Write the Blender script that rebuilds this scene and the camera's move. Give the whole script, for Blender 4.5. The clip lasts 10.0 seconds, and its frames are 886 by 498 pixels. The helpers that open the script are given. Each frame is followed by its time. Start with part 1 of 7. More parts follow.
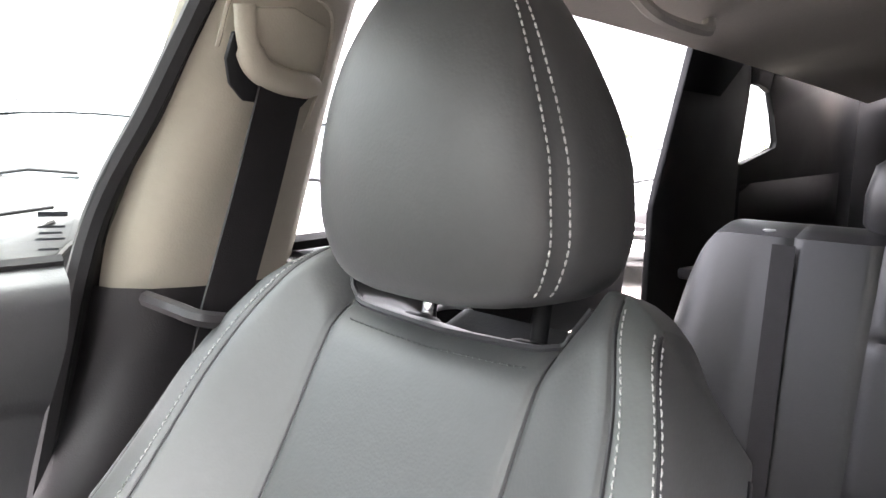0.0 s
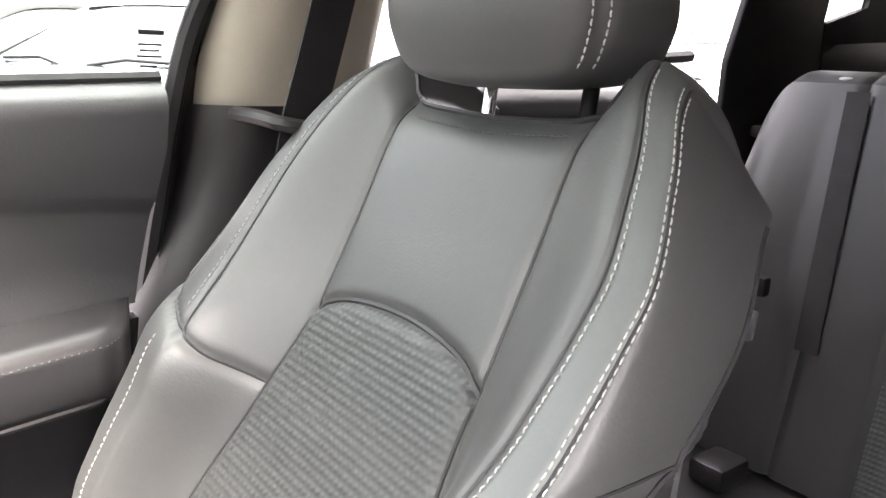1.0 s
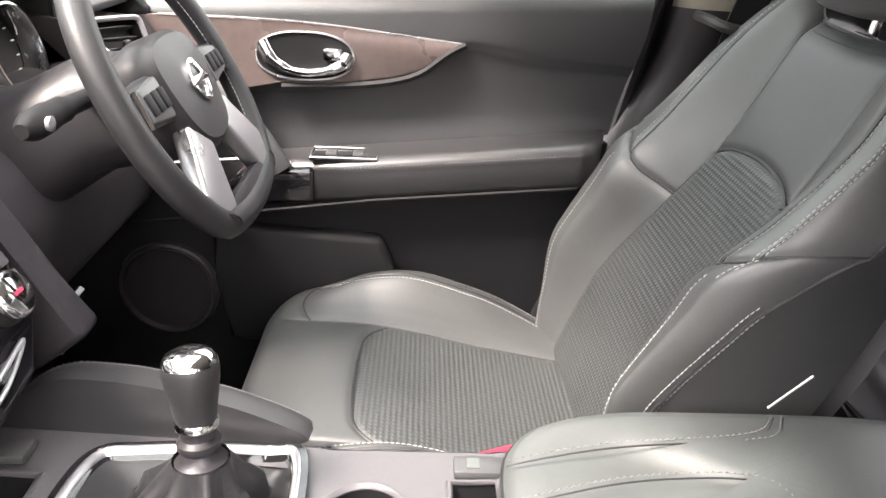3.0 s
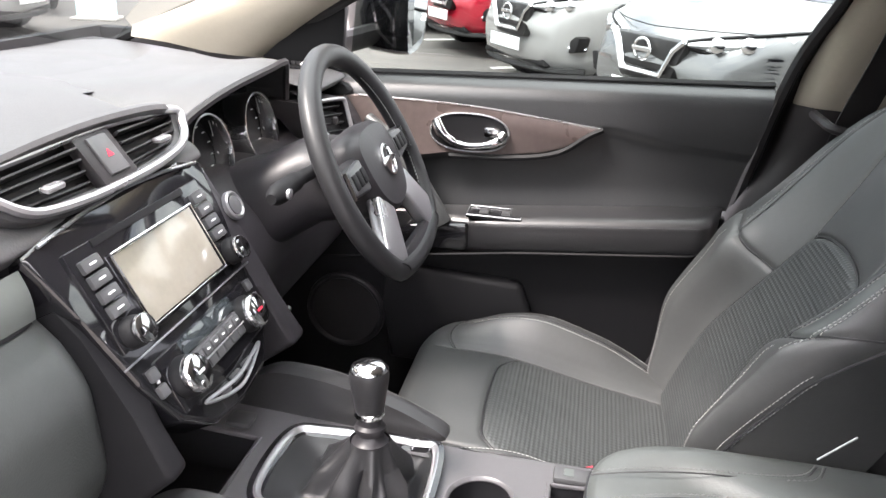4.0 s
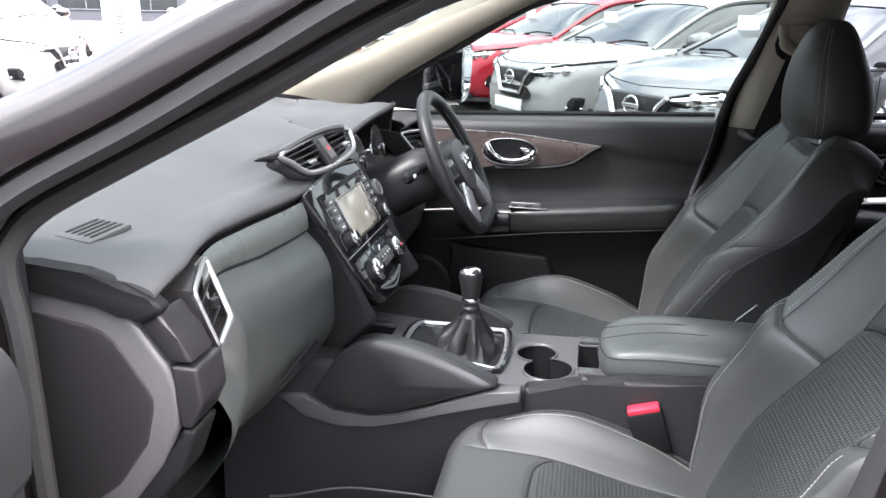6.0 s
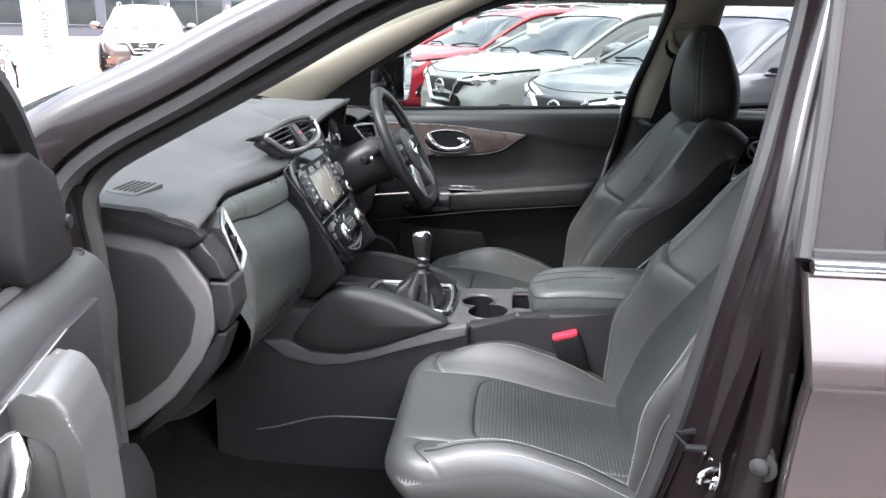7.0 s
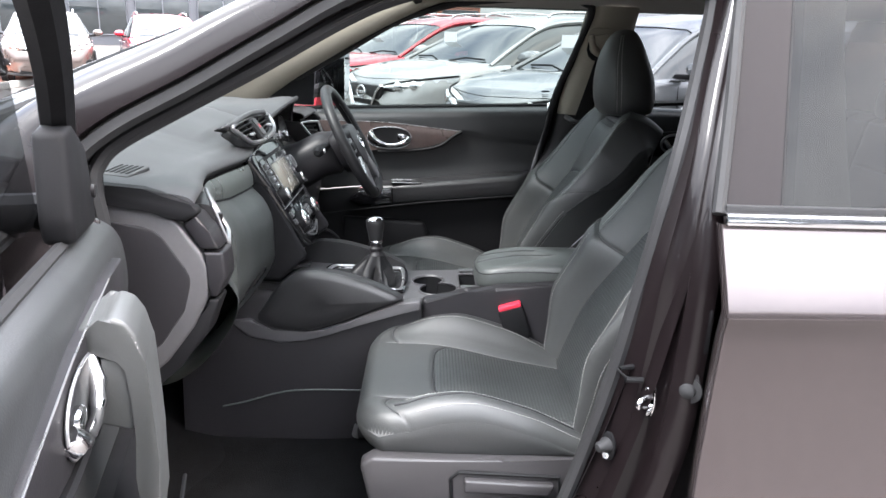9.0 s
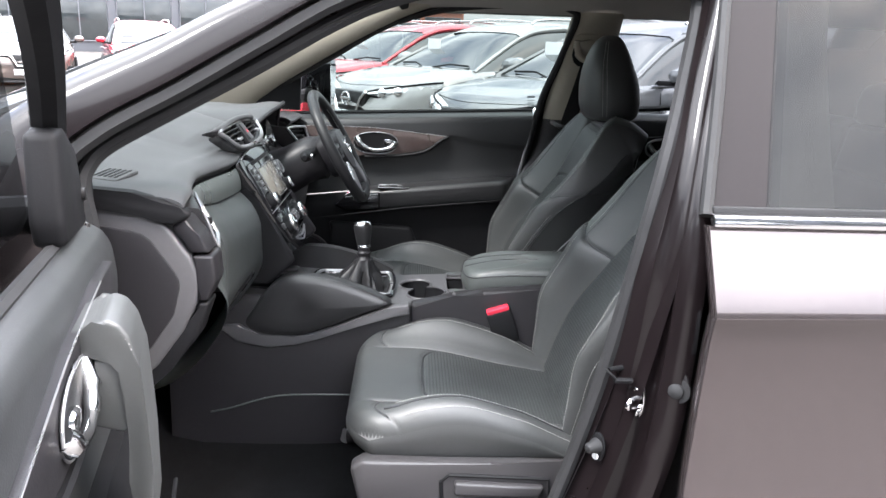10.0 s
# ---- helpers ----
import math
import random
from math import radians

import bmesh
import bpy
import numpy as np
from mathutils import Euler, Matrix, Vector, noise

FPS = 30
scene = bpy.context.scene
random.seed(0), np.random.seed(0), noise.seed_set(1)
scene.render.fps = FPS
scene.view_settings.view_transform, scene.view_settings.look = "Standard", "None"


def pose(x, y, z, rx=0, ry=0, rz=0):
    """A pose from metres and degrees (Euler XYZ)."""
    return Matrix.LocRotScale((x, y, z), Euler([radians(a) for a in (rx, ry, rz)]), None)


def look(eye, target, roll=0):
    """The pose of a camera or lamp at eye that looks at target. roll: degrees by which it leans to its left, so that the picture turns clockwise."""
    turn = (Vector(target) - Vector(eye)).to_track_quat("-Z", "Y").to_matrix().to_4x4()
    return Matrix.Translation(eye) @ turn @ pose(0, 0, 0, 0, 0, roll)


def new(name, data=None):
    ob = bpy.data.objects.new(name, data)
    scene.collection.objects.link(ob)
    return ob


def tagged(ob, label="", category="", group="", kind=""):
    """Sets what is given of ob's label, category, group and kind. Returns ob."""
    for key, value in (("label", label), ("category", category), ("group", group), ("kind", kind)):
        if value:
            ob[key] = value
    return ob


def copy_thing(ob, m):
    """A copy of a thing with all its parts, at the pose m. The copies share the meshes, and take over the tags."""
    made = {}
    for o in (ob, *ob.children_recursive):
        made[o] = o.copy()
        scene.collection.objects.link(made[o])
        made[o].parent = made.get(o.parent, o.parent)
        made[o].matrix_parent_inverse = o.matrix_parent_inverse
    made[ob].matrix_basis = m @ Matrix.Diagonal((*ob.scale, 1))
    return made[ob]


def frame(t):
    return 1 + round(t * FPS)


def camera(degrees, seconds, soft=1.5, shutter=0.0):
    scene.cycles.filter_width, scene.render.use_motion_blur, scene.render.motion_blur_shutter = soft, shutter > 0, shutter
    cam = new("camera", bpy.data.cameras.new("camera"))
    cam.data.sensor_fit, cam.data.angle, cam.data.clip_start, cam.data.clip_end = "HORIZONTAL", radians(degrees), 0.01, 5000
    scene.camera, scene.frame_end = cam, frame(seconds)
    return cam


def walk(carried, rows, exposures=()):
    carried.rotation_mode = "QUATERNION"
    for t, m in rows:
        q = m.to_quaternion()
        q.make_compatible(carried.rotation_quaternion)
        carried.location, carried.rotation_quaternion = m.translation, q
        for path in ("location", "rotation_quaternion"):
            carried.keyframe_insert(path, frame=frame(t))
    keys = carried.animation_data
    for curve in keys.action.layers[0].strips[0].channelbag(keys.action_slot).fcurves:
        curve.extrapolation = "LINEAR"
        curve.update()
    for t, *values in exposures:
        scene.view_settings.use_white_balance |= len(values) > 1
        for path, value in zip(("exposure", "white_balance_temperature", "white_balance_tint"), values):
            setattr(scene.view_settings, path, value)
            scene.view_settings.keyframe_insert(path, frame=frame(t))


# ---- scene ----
cam = camera(59.7, 10.0)
SKY, SUN = 0.15, 1.4
EXPOSURES = [(0.0, 4.72, 6850, 19), (1.0, 4.5, 7100, 20), (2.0, 4.35, 7250, 21), (2.5, 4.1, 7300, 21), (3.2, 3.6, 6950, 18), (4.3, 3.1, 6650, 17), (6.5, 2.5, 6250, 14), (10.0, 2.28, 6250, 12)]
PATH = [
    (0, (-0.028, 0.267, 1.207), (1.41, -1.104, 0.978), 2.0),
    (0.5, (-0.045, 0.274, 1.166), (1.414, -1.056, 0.845), 2.0),
    (1, (-0.096, 0.294, 1.126), (1.443, -0.893, 0.655), 2.0),
    (1.5, (-0.173, 0.313, 1.097), (1.498, -0.602, 0.489), 2.0),
    (2, (-0.268, 0.353, 1.108), (1.48, -0.29, 0.381), 3.1),
    (2.5, (-0.392, 0.387, 1.142), (1.405, 0.032, 0.338), 3.0),
    (3, (-0.513, 0.385, 1.201), (1.312, 0.313, 0.387), 2.9),
    (3.2, (-0.556, 0.383, 1.226), (1.274, 0.409, 0.419), 2.9),
    (4.3, (-0.817, 0.344, 1.344), (1.006, 0.732, 0.617), 2.5),
    (4.5, (-0.894, 0.343, 1.346), (0.933, 0.758, 0.646), 2.2),
    (5, (-1.054, 0.339, 1.348), (0.782, 0.787, 0.694), 1.7),
    (5.2, (-1.125, 0.351, 1.355), (0.721, 0.775, 0.712), 1.7),
    (6.3, (-1.52, 0.371, 1.357), (0.369, 0.668, 0.77), 1.3),
    (6.5, (-1.59, 0.378, 1.351), (0.306, 0.634, 0.769), 1.3),
    (7, (-1.746, 0.359, 1.345), (0.165, 0.526, 0.779), 1.3),
    (7.5, (-1.826, 0.383, 1.334), (0.092, 0.471, 0.772), 1.6),
    (8, (-1.882, 0.415, 1.319), (0.039, 0.446, 0.763), 1.7),
    (8.5, (-1.916, 0.43, 1.323), (0.007, 0.419, 0.775), 1.7),
    (9, (-1.921, 0.435, 1.324), (0.005, 0.387, 0.786), 1.8),
    (9.5, (-1.926, 0.443, 1.323), (0.001, 0.367, 0.795), 1.8),
    (10, (-1.928, 0.445, 1.319), (0.001, 0.356, 0.799), 1.9),
]
walk(cam, [(t, look(eye, target, roll)) for t, eye, target, roll in PATH], EXPOSURES)

# ---- light ----
world = bpy.data.worlds.new("sky")
scene.world = world
world.use_nodes = True
wn = world.node_tree.nodes
sky = wn.new("ShaderNodeTexSky")
sky.sky_type = "NISHITA"
sky.sun_disc = False
sky.sun_elevation, sky.sun_rotation = radians(52), radians(200)
sky.air_density, sky.dust_density, sky.ozone_density = 1.0, 6.0, 1.0
wbg = wn["Background"]
wbg.inputs["Strength"].default_value = SKY
wtc = wn.new("ShaderNodeTexCoord")
wmap = wn.new("ShaderNodeMapping")
wmap.inputs["Scale"].default_value = (1.0, 1.0, 2.6)
wcl = wn.new("ShaderNodeTexNoise")
wcl.inputs["Scale"].default_value, wcl.inputs["Detail"].default_value, wcl.inputs["Roughness"].default_value = 2.2, 7.0, 0.55
wrm = wn.new("ShaderNodeValToRGB")
wrm.color_ramp.elements[0].position, wrm.color_ramp.elements[1].position = 0.30, 0.52
wmx = wn.new("ShaderNodeMix")
wmx.data_type = "RGBA"
wn2 = wn.new("ShaderNodeTexNoise")
wn2.inputs["Scale"].default_value, wn2.inputs["Detail"].default_value = 3.4, 5.0
wr2 = wn.new("ShaderNodeValToRGB")
wr2.color_ramp.elements[0].position, wr2.color_ramp.elements[1].position = 0.35, 0.68
wr2.color_ramp.elements[0].color, wr2.color_ramp.elements[1].color = (6.4, 6.6, 7.0, 1), (11.0, 11.0, 11.0, 1)
wl = world.node_tree.links
wl.new(wtc.outputs["Generated"], wmap.inputs["Vector"])
wl.new(wmap.outputs["Vector"], wcl.inputs["Vector"])
wl.new(wmap.outputs["Vector"], wn2.inputs["Vector"])
wl.new(wn2.outputs["Fac"], wr2.inputs["Fac"])
wl.new(wcl.outputs["Fac"], wrm.inputs["Fac"])
wl.new(wrm.outputs["Color"], wmx.inputs["Factor"])
wl.new(sky.outputs["Color"], wmx.inputs["A"])
wl.new(wr2.outputs["Color"], wmx.inputs["B"])
wsep = wn.new("ShaderNodeSeparateXYZ")
wgr = wn.new("ShaderNodeMapRange")
wgr.inputs["From Min"].default_value, wgr.inputs["From Max"].default_value = 0.0, 1.0
wgr.inputs["To Min"].default_value, wgr.inputs["To Max"].default_value = 0.44, 2.4
wsc = wn.new("ShaderNodeVectorMath")
wsc.operation = "SCALE"
wl.new(wtc.outputs["Generated"], wsep.inputs[0])
wl.new(wsep.outputs["Z"], wgr.inputs["Value"])
wl.new(wmx.outputs["Result"], wsc.inputs[0])
wl.new(wgr.outputs[0], wsc.inputs["Scale"])
wl.new(wsc.outputs[0], wbg.inputs["Color"])

sun = new("sun", bpy.data.lights.new("sun", "SUN"))
sun.data.energy, sun.data.angle, sun.data.color = SUN, radians(14), (1.0, 0.96, 0.9)
sun.matrix_world = look((-6, 8, 14), (0, 0, 0))


# ---- materials ----
def material(name, base, rough=0.5, metal=0.0, var=0.12, scale=6.0, bump=0.0, bump_scale=300.0, coat=0.0, spec=0.5, sheen=0.0, rvar=0.08, per_piece=0.0):
    """A node material: two scales of colour variation, uneven gloss and a fine relief."""
    mt = bpy.data.materials.new(name)
    mt.use_nodes = True
    n, l = mt.node_tree.nodes, mt.node_tree.links
    b = n["Principled BSDF"]
    b.inputs["Metallic"].default_value = metal
    b.inputs["Specular IOR Level"].default_value = spec
    b.inputs["Coat Weight"].default_value = coat
    b.inputs["Coat Roughness"].default_value = 0.03
    if sheen:
        b.inputs["Sheen Weight"].default_value = sheen
        b.inputs["Sheen Roughness"].default_value = 0.5
    tc = n.new("ShaderNodeTexCoord")
    big = n.new("ShaderNodeTexNoise")
    big.inputs["Scale"].default_value, big.inputs["Detail"].default_value = scale, 5.0
    fine = n.new("ShaderNodeTexNoise")
    fine.inputs["Scale"].default_value, fine.inputs["Detail"].default_value = scale * 24, 3.0
    l.new(tc.outputs["Object"], big.inputs["Vector"])
    l.new(tc.outputs["Object"], fine.inputs["Vector"])
    add = n.new("ShaderNodeMath")
    add.operation = "MULTIPLY_ADD"
    add.inputs[1].default_value, add.inputs[2].default_value = 0.6, 0.2
    mixn = n.new("ShaderNodeMath")
    mixn.operation = "MULTIPLY_ADD"
    mixn.inputs[1].default_value = 0.35
    l.new(big.outputs["Fac"], add.inputs[0])
    l.new(fine.outputs["Fac"], mixn.inputs[0])
    l.new(add.outputs[0], mixn.inputs[2])
    ramp = n.new("ShaderNodeMapRange")
    ramp.inputs["From Min"].default_value, ramp.inputs["From Max"].default_value = 0.45, 0.9
    ramp.inputs["To Min"].default_value, ramp.inputs["To Max"].default_value = 1 - var, 1 + var
    l.new(mixn.outputs[0], ramp.inputs["Value"])
    mul = n.new("ShaderNodeVectorMath")
    mul.operation = "SCALE"
    mul.inputs[0].default_value = base
    l.new(ramp.outputs[0], mul.inputs["Scale"])
    src = mul.outputs[0]
    if per_piece:
        oi = n.new("ShaderNodeObjectInfo")
        pr = n.new("ShaderNodeMapRange")
        pr.inputs["To Min"].default_value, pr.inputs["To Max"].default_value = 1 - per_piece, 1 + per_piece
        l.new(oi.outputs["Random"], pr.inputs["Value"])
        m2 = n.new("ShaderNodeVectorMath")
        m2.operation = "SCALE"
        l.new(src, m2.inputs[0])
        l.new(pr.outputs[0], m2.inputs["Scale"])
        src = m2.outputs[0]
    l.new(src, b.inputs["Base Color"])
    rr = n.new("ShaderNodeMapRange")
    rr.inputs["From Min"].default_value, rr.inputs["From Max"].default_value = 0.3, 0.7
    rr.inputs["To Min"].default_value, rr.inputs["To Max"].default_value = max(0.02, rough - rvar), min(1, rough + rvar)
    l.new(big.outputs["Fac"], rr.inputs["Value"])
    l.new(rr.outputs[0], b.inputs["Roughness"])
    if bump:
        vo = n.new("ShaderNodeTexVoronoi")
        vo.inputs["Scale"].default_value = bump_scale
        vo.feature = "SMOOTH_F1"
        l.new(tc.outputs["Object"], vo.inputs["Vector"])
        bp = n.new("ShaderNodeBump")
        bp.inputs["Strength"].default_value, bp.inputs["Distance"].default_value = bump, 0.0006
        l.new(vo.outputs["Distance"], bp.inputs["Height"])
        l.new(bp.outputs["Normal"], b.inputs["Normal"])
    return mt


LEATHER = material("black_leather", (0.037, 0.039, 0.039), 0.50, var=0.14, scale=5, bump=0.16, bump_scale=420, spec=0.85)
LEATHER_DARK = material("dark_leather", (0.014, 0.014, 0.015), 0.42, var=0.1, scale=9, bump=0.2, bump_scale=500, spec=0.4)
THREAD_DIM = material("grey_thread", (0.12, 0.12, 0.12), 0.7, var=0.15, scale=40)
CONSOLE = material("grey_console_plastic", (0.070, 0.068, 0.072), 0.45, var=0.08, scale=6, bump=0.2, bump_scale=600)
COVER = material("satin_pillar_cover", (0.016, 0.014, 0.015), 0.50, var=0.08, scale=4, spec=0.12)
MIRROR = material("mirror_glass", (0.9, 0.9, 0.9), 0.015, metal=1.0, var=0.01, scale=3, rvar=0.005)
# the front seats' leather, darkened for the shade on the rear bench
LEATHER_SHADED = material("shaded_rear_leather", (0.020, 0.020, 0.021), 0.44, var=0.10, scale=6, bump=0.16, bump_scale=420, spec=0.6)
# lighter copy of the black leather, daylight put into its colour
LEATHER_LIT = material("lit_leather", (0.056, 0.062, 0.060), 0.48, var=0.13, scale=5, bump=0.16, bump_scale=420, spec=0.85)
THREAD = material("pale_thread", (0.36, 0.36, 0.35), 0.7, var=0.15, scale=40)
PIPING = material("piping_vinyl", (0.016, 0.016, 0.018), 0.5, var=0.1, scale=20)
SOFT = material("soft_black_plastic", (0.017, 0.016, 0.018), 0.44, var=0.14, scale=5, bump=0.25, bump_scale=500, spec=0.36)
DASH = material("dashboard_skin", (0.046, 0.046, 0.048), 0.50, var=0.12, scale=4, bump=0.3, bump_scale=460, spec=0.55)
DOORTOP = material("soft_door_skin", (0.022, 0.023, 0.024), 0.42, var=0.14, scale=5, bump=0.25, bump_scale=500, spec=0.65)
GLOVE = material("glove_box_skin", (0.036, 0.040, 0.039), 0.40, var=0.14, scale=5, bump=0.25, bump_scale=460, spec=0.6)
PADSKIN = material("knee_pad_leather", (0.020, 0.020, 0.021), 0.40, var=0.14, scale=6, bump=0.2, bump_scale=420, spec=0.6)
HARD = material("hard_grey_plastic", (0.015, 0.014, 0.015), 0.42, var=0.1, scale=7, bump=0.25, bump_scale=650, spec=0.34)
DARK = material("dark_plastic", (0.008, 0.008, 0.009), 0.6, var=0.15, scale=8, bump=0.2, bump_scale=600, spec=0.2)
RUBBER = material("black_rubber", (0.022, 0.022, 0.023), 0.62, var=0.2, scale=16, bump=0.15, bump_scale=300, spec=0.25)
PIANO = material("piano_black", (0.006, 0.006, 0.007), 0.08, var=0.1, scale=10, coat=0.6, rvar=0.03)
CHROME = material("chrome", (0.78, 0.78, 0.79), 0.10, metal=1.0, var=0.04, scale=12, rvar=0.04)
SATIN = material("satin_silver", (0.38, 0.38, 0.39), 0.30, metal=0.8, var=0.05, scale=9, rvar=0.06)
TRIMSTRIP = material("satin_grey_trim", (0.085, 0.095, 0.090), 0.33, metal=0.15, var=0.08, scale=4)
BEIGE = material("beige_trim", (0.36, 0.33, 0.27), 0.62, var=0.05, scale=5, bump=0.3, bump_scale=520, spec=0.35)
LINER = material("headliner_cloth", (0.42, 0.40, 0.37), 0.9, var=0.08, scale=8, bump=0.5, bump_scale=500, spec=0.1)
CARPET = material("carpet", (0.0075, 0.0075, 0.008), 0.95, var=0.5, scale=22, bump=1.0, bump_scale=420, spec=0.05)
WEB = material("belt_webbing", (0.012, 0.011, 0.012), 0.68, var=0.2, scale=30, bump=0.5, bump_scale=900, spec=0.3)
REDP = material("red_plastic", (0.62, 0.03, 0.06), 0.35, var=0.06, scale=30)
PAINT = material("dark_purple_brown_paint", (0.100, 0.083, 0.084), 0.15, metal=0.72, var=0.1, scale=3, coat=1.0, rvar=0.04)
# body paint again, near black: shade and dark reflections put into the colour
PAINT_SHADED = material("shaded_body_paint", (0.007, 0.005, 0.0055), 0.30, metal=0.0, var=0.12, scale=4, coat=0.34, spec=0.2, rvar=0.05)
INLAY = material("dark_wood_effect_inlay", (0.145, 0.112, 0.104), 0.28, metal=0.35, var=0.25, scale=3, coat=0.5)
SCREEN = material("screen_glass", (0.21, 0.195, 0.16), 0.12, var=0.12, scale=5, coat=0.5, rvar=0.02)
BUTTON = material("button_grey", (0.055, 0.056, 0.058), 0.4, var=0.1, scale=40)
PRINT = material("white_print", (0.75, 0.75, 0.75), 0.6, var=0.05, scale=40)
ALLOY = material("alloy", (0.55, 0.55, 0.56), 0.3, metal=0.9, var=0.06, scale=9)
LAMPG = material("lamp_lens", (0.62, 0.64, 0.66), 0.08, var=0.15, scale=18, coat=1.0, rvar=0.02)
GRILLE = material("grille_mesh", (0.010, 0.010, 0.011), 0.45, var=0.3, scale=30, bump=0.8, bump_scale=40)
TINT = material("far_dark_glass", (0.025, 0.03, 0.032), 0.04, var=0.2, scale=2, coat=0.8, rvar=0.02)
SIGNW = material("sign_white", (0.78, 0.80, 0.82), 0.45, var=0.05, scale=3)
SIGNB = material("sign_print", (0.03, 0.035, 0.045), 0.5, var=0.05, scale=20)
SIGNBLUE = material("poster_blue", (0.06, 0.12, 0.28), 0.5, var=0.2, scale=8)
LINEW = material("road_paint", (0.62, 0.62, 0.60), 0.8, var=0.25, scale=3, bump=0.5, bump_scale=90)
BRICKP = material("red_block_paving", (0.36, 0.14, 0.085), 0.85, var=0.2, scale=2.5, bump=0.6, bump_scale=12, per_piece=0.2)
KERB = material("concrete_kerb", (0.42, 0.41, 0.39), 0.85, var=0.15, scale=3, bump=0.4, bump_scale=60)
BARK = material("bark", (0.10, 0.075, 0.055), 0.9, var=0.3, scale=8, bump=0.8, bump_scale=30)
LEAF = material("leaf", (0.075, 0.11, 0.03), 0.6, var=0.35, scale=1.5)
CLAD = material("grey_cladding", (0.10, 0.105, 0.12), 0.5, var=0.08, scale=1)
BRICKW = material("red_brick_facade", (0.30, 0.13, 0.09), 0.85, var=0.2, scale=2, bump=0.6, bump_scale=20)


def paint(name, base, metal=0.3):
    return material(name, base, 0.24, metal=metal, var=0.05, scale=2, coat=1.0, rvar=0.04)


def glass_material(name, tint=(0.96, 0.98, 0.97), gain=1.0):
    mt = bpy.data.materials.new(name)
    mt.use_nodes = True
    n, l = mt.node_tree.nodes, mt.node_tree.links
    n.remove(n["Principled BSDF"])
    tr, gl, mx, fr = n.new("ShaderNodeBsdfTransparent"), n.new("ShaderNodeBsdfGlossy"), n.new("ShaderNodeMixShader"), n.new("ShaderNodeLayerWeight")
    tr.inputs["Color"].default_value = (*tint, 1)
    gl.inputs["Roughness"].default_value = 0.01
    fr.inputs["Blend"].default_value = 0.5
    pw, mg = n.new("ShaderNodeMath"), n.new("ShaderNodeMath")
    pw.operation, pw.inputs[1].default_value = "POWER", 5.0
    mg.operation, mg.use_clamp = "MULTIPLY_ADD", True
    mg.inputs[1].default_value, mg.inputs[2].default_value = 0.85 * gain, 0.05 * gain
    l.new(fr.outputs["Facing"], pw.inputs[0])
    l.new(pw.outputs[0], mg.inputs[0])
    l.new(mg.outputs[0], mx.inputs[0])
    l.new(tr.outputs[0], mx.inputs[1])
    l.new(gl.outputs[0], mx.inputs[2])
    l.new(mx.outputs[0], n["Material Output"].inputs["Surface"])
    return mt


GLASS = glass_material("window_glass", (0.28, 0.305, 0.295))
PRIVACY2 = glass_material("door_glass_tinted", (0.24, 0.27, 0.257), 1.0)
PRIVACY3 = glass_material("rear_privacy_glass", (0.28, 0.29, 0.30), 1.0)
PRIVACY = glass_material("privacy_glass", (0.10, 0.105, 0.11), 0.55)


# ---- builders ----
def part(name, bm, mat, parent=None, label="", smooth=True, sharp=38, kind=""):
    me = bpy.data.meshes.new(name)
    bmesh.ops.recalc_face_normals(bm, faces=bm.faces)
    bm.to_mesh(me)
    bm.free()
    me.materials.append(mat)
    if smooth:
        me.shade_smooth()
        me.set_sharp_from_angle(angle=radians(sharp))
    ob = new(name, me)
    if parent is not None:
        ob.parent = parent
    return tagged(ob, label, kind=kind)


def grid_panel(name, grid, cells, mat, parent, label="", toward=None):
    """One panel cut out of a larger grid, shaded with the whole grid's normals so that panels meet smoothly."""
    G = np.array([[tuple(p) for p in col] for col in grid])
    du, dv = np.gradient(G, axis=0), np.gradient(G, axis=1)
    N = np.cross(du, dv)
    N /= np.maximum(np.linalg.norm(N, axis=2, keepdims=True), 1e-12)
    flip = (N @ np.array(tuple(toward))).sum() < 0
    idx, co, nr, faces = {}, [], [], []
    for i, j in cells:
        f = []
        for a, b in ((i, j), (i + 1, j), (i + 1, j + 1), (i, j + 1)):
            if (a, b) not in idx:
                idx[a, b] = len(co)
                co.append(tuple(G[a, b]))
                nr.append(tuple(-N[a, b] if flip else N[a, b]))
            f.append(idx[a, b])
        faces.append(f[::-1] if flip else f)
    me = bpy.data.meshes.new(name)
    me.from_pydata(co, [], faces)
    me.materials.append(mat)
    me.shade_smooth()
    me.normals_split_custom_set_from_vertices(nr)
    ob = new(name, me)
    ob.parent = parent
    return tagged(ob, label)


def thing(name, label, category, group="", kind="", at=None):
    ob = new(name)
    ob.empty_display_size = 0.05
    if at is not None:
        ob.matrix_world = at
    return tagged(ob, label, category, group, kind)


def box(bm, c, s, bev=0.0, m=None, seg=2):
    g = bmesh.ops.create_cube(bm, size=1.0)["verts"]
    for v in g:
        v.co = Vector((c[0] + v.co.x * s[0], c[1] + v.co.y * s[1], c[2] + v.co.z * s[2]))
    if bev:
        es = list({e for v in g for e in v.link_edges})
        r = bmesh.ops.bevel(bm, geom=es, offset=min(bev, 0.45 * min(s)), segments=seg, profile=0.5, affect="EDGES", clamp_overlap=True)
        g = list({v for f in r["faces"] for v in f.verts} | {v for v in g if v.is_valid})
    if m is not None:
        bmesh.ops.transform(bm, matrix=m, verts=[v for v in g if v.is_valid])
    return bm


def bx(c, s, bev=0.0, m=None, seg=2):
    return box(bmesh.new(), c, s, bev, m, seg)


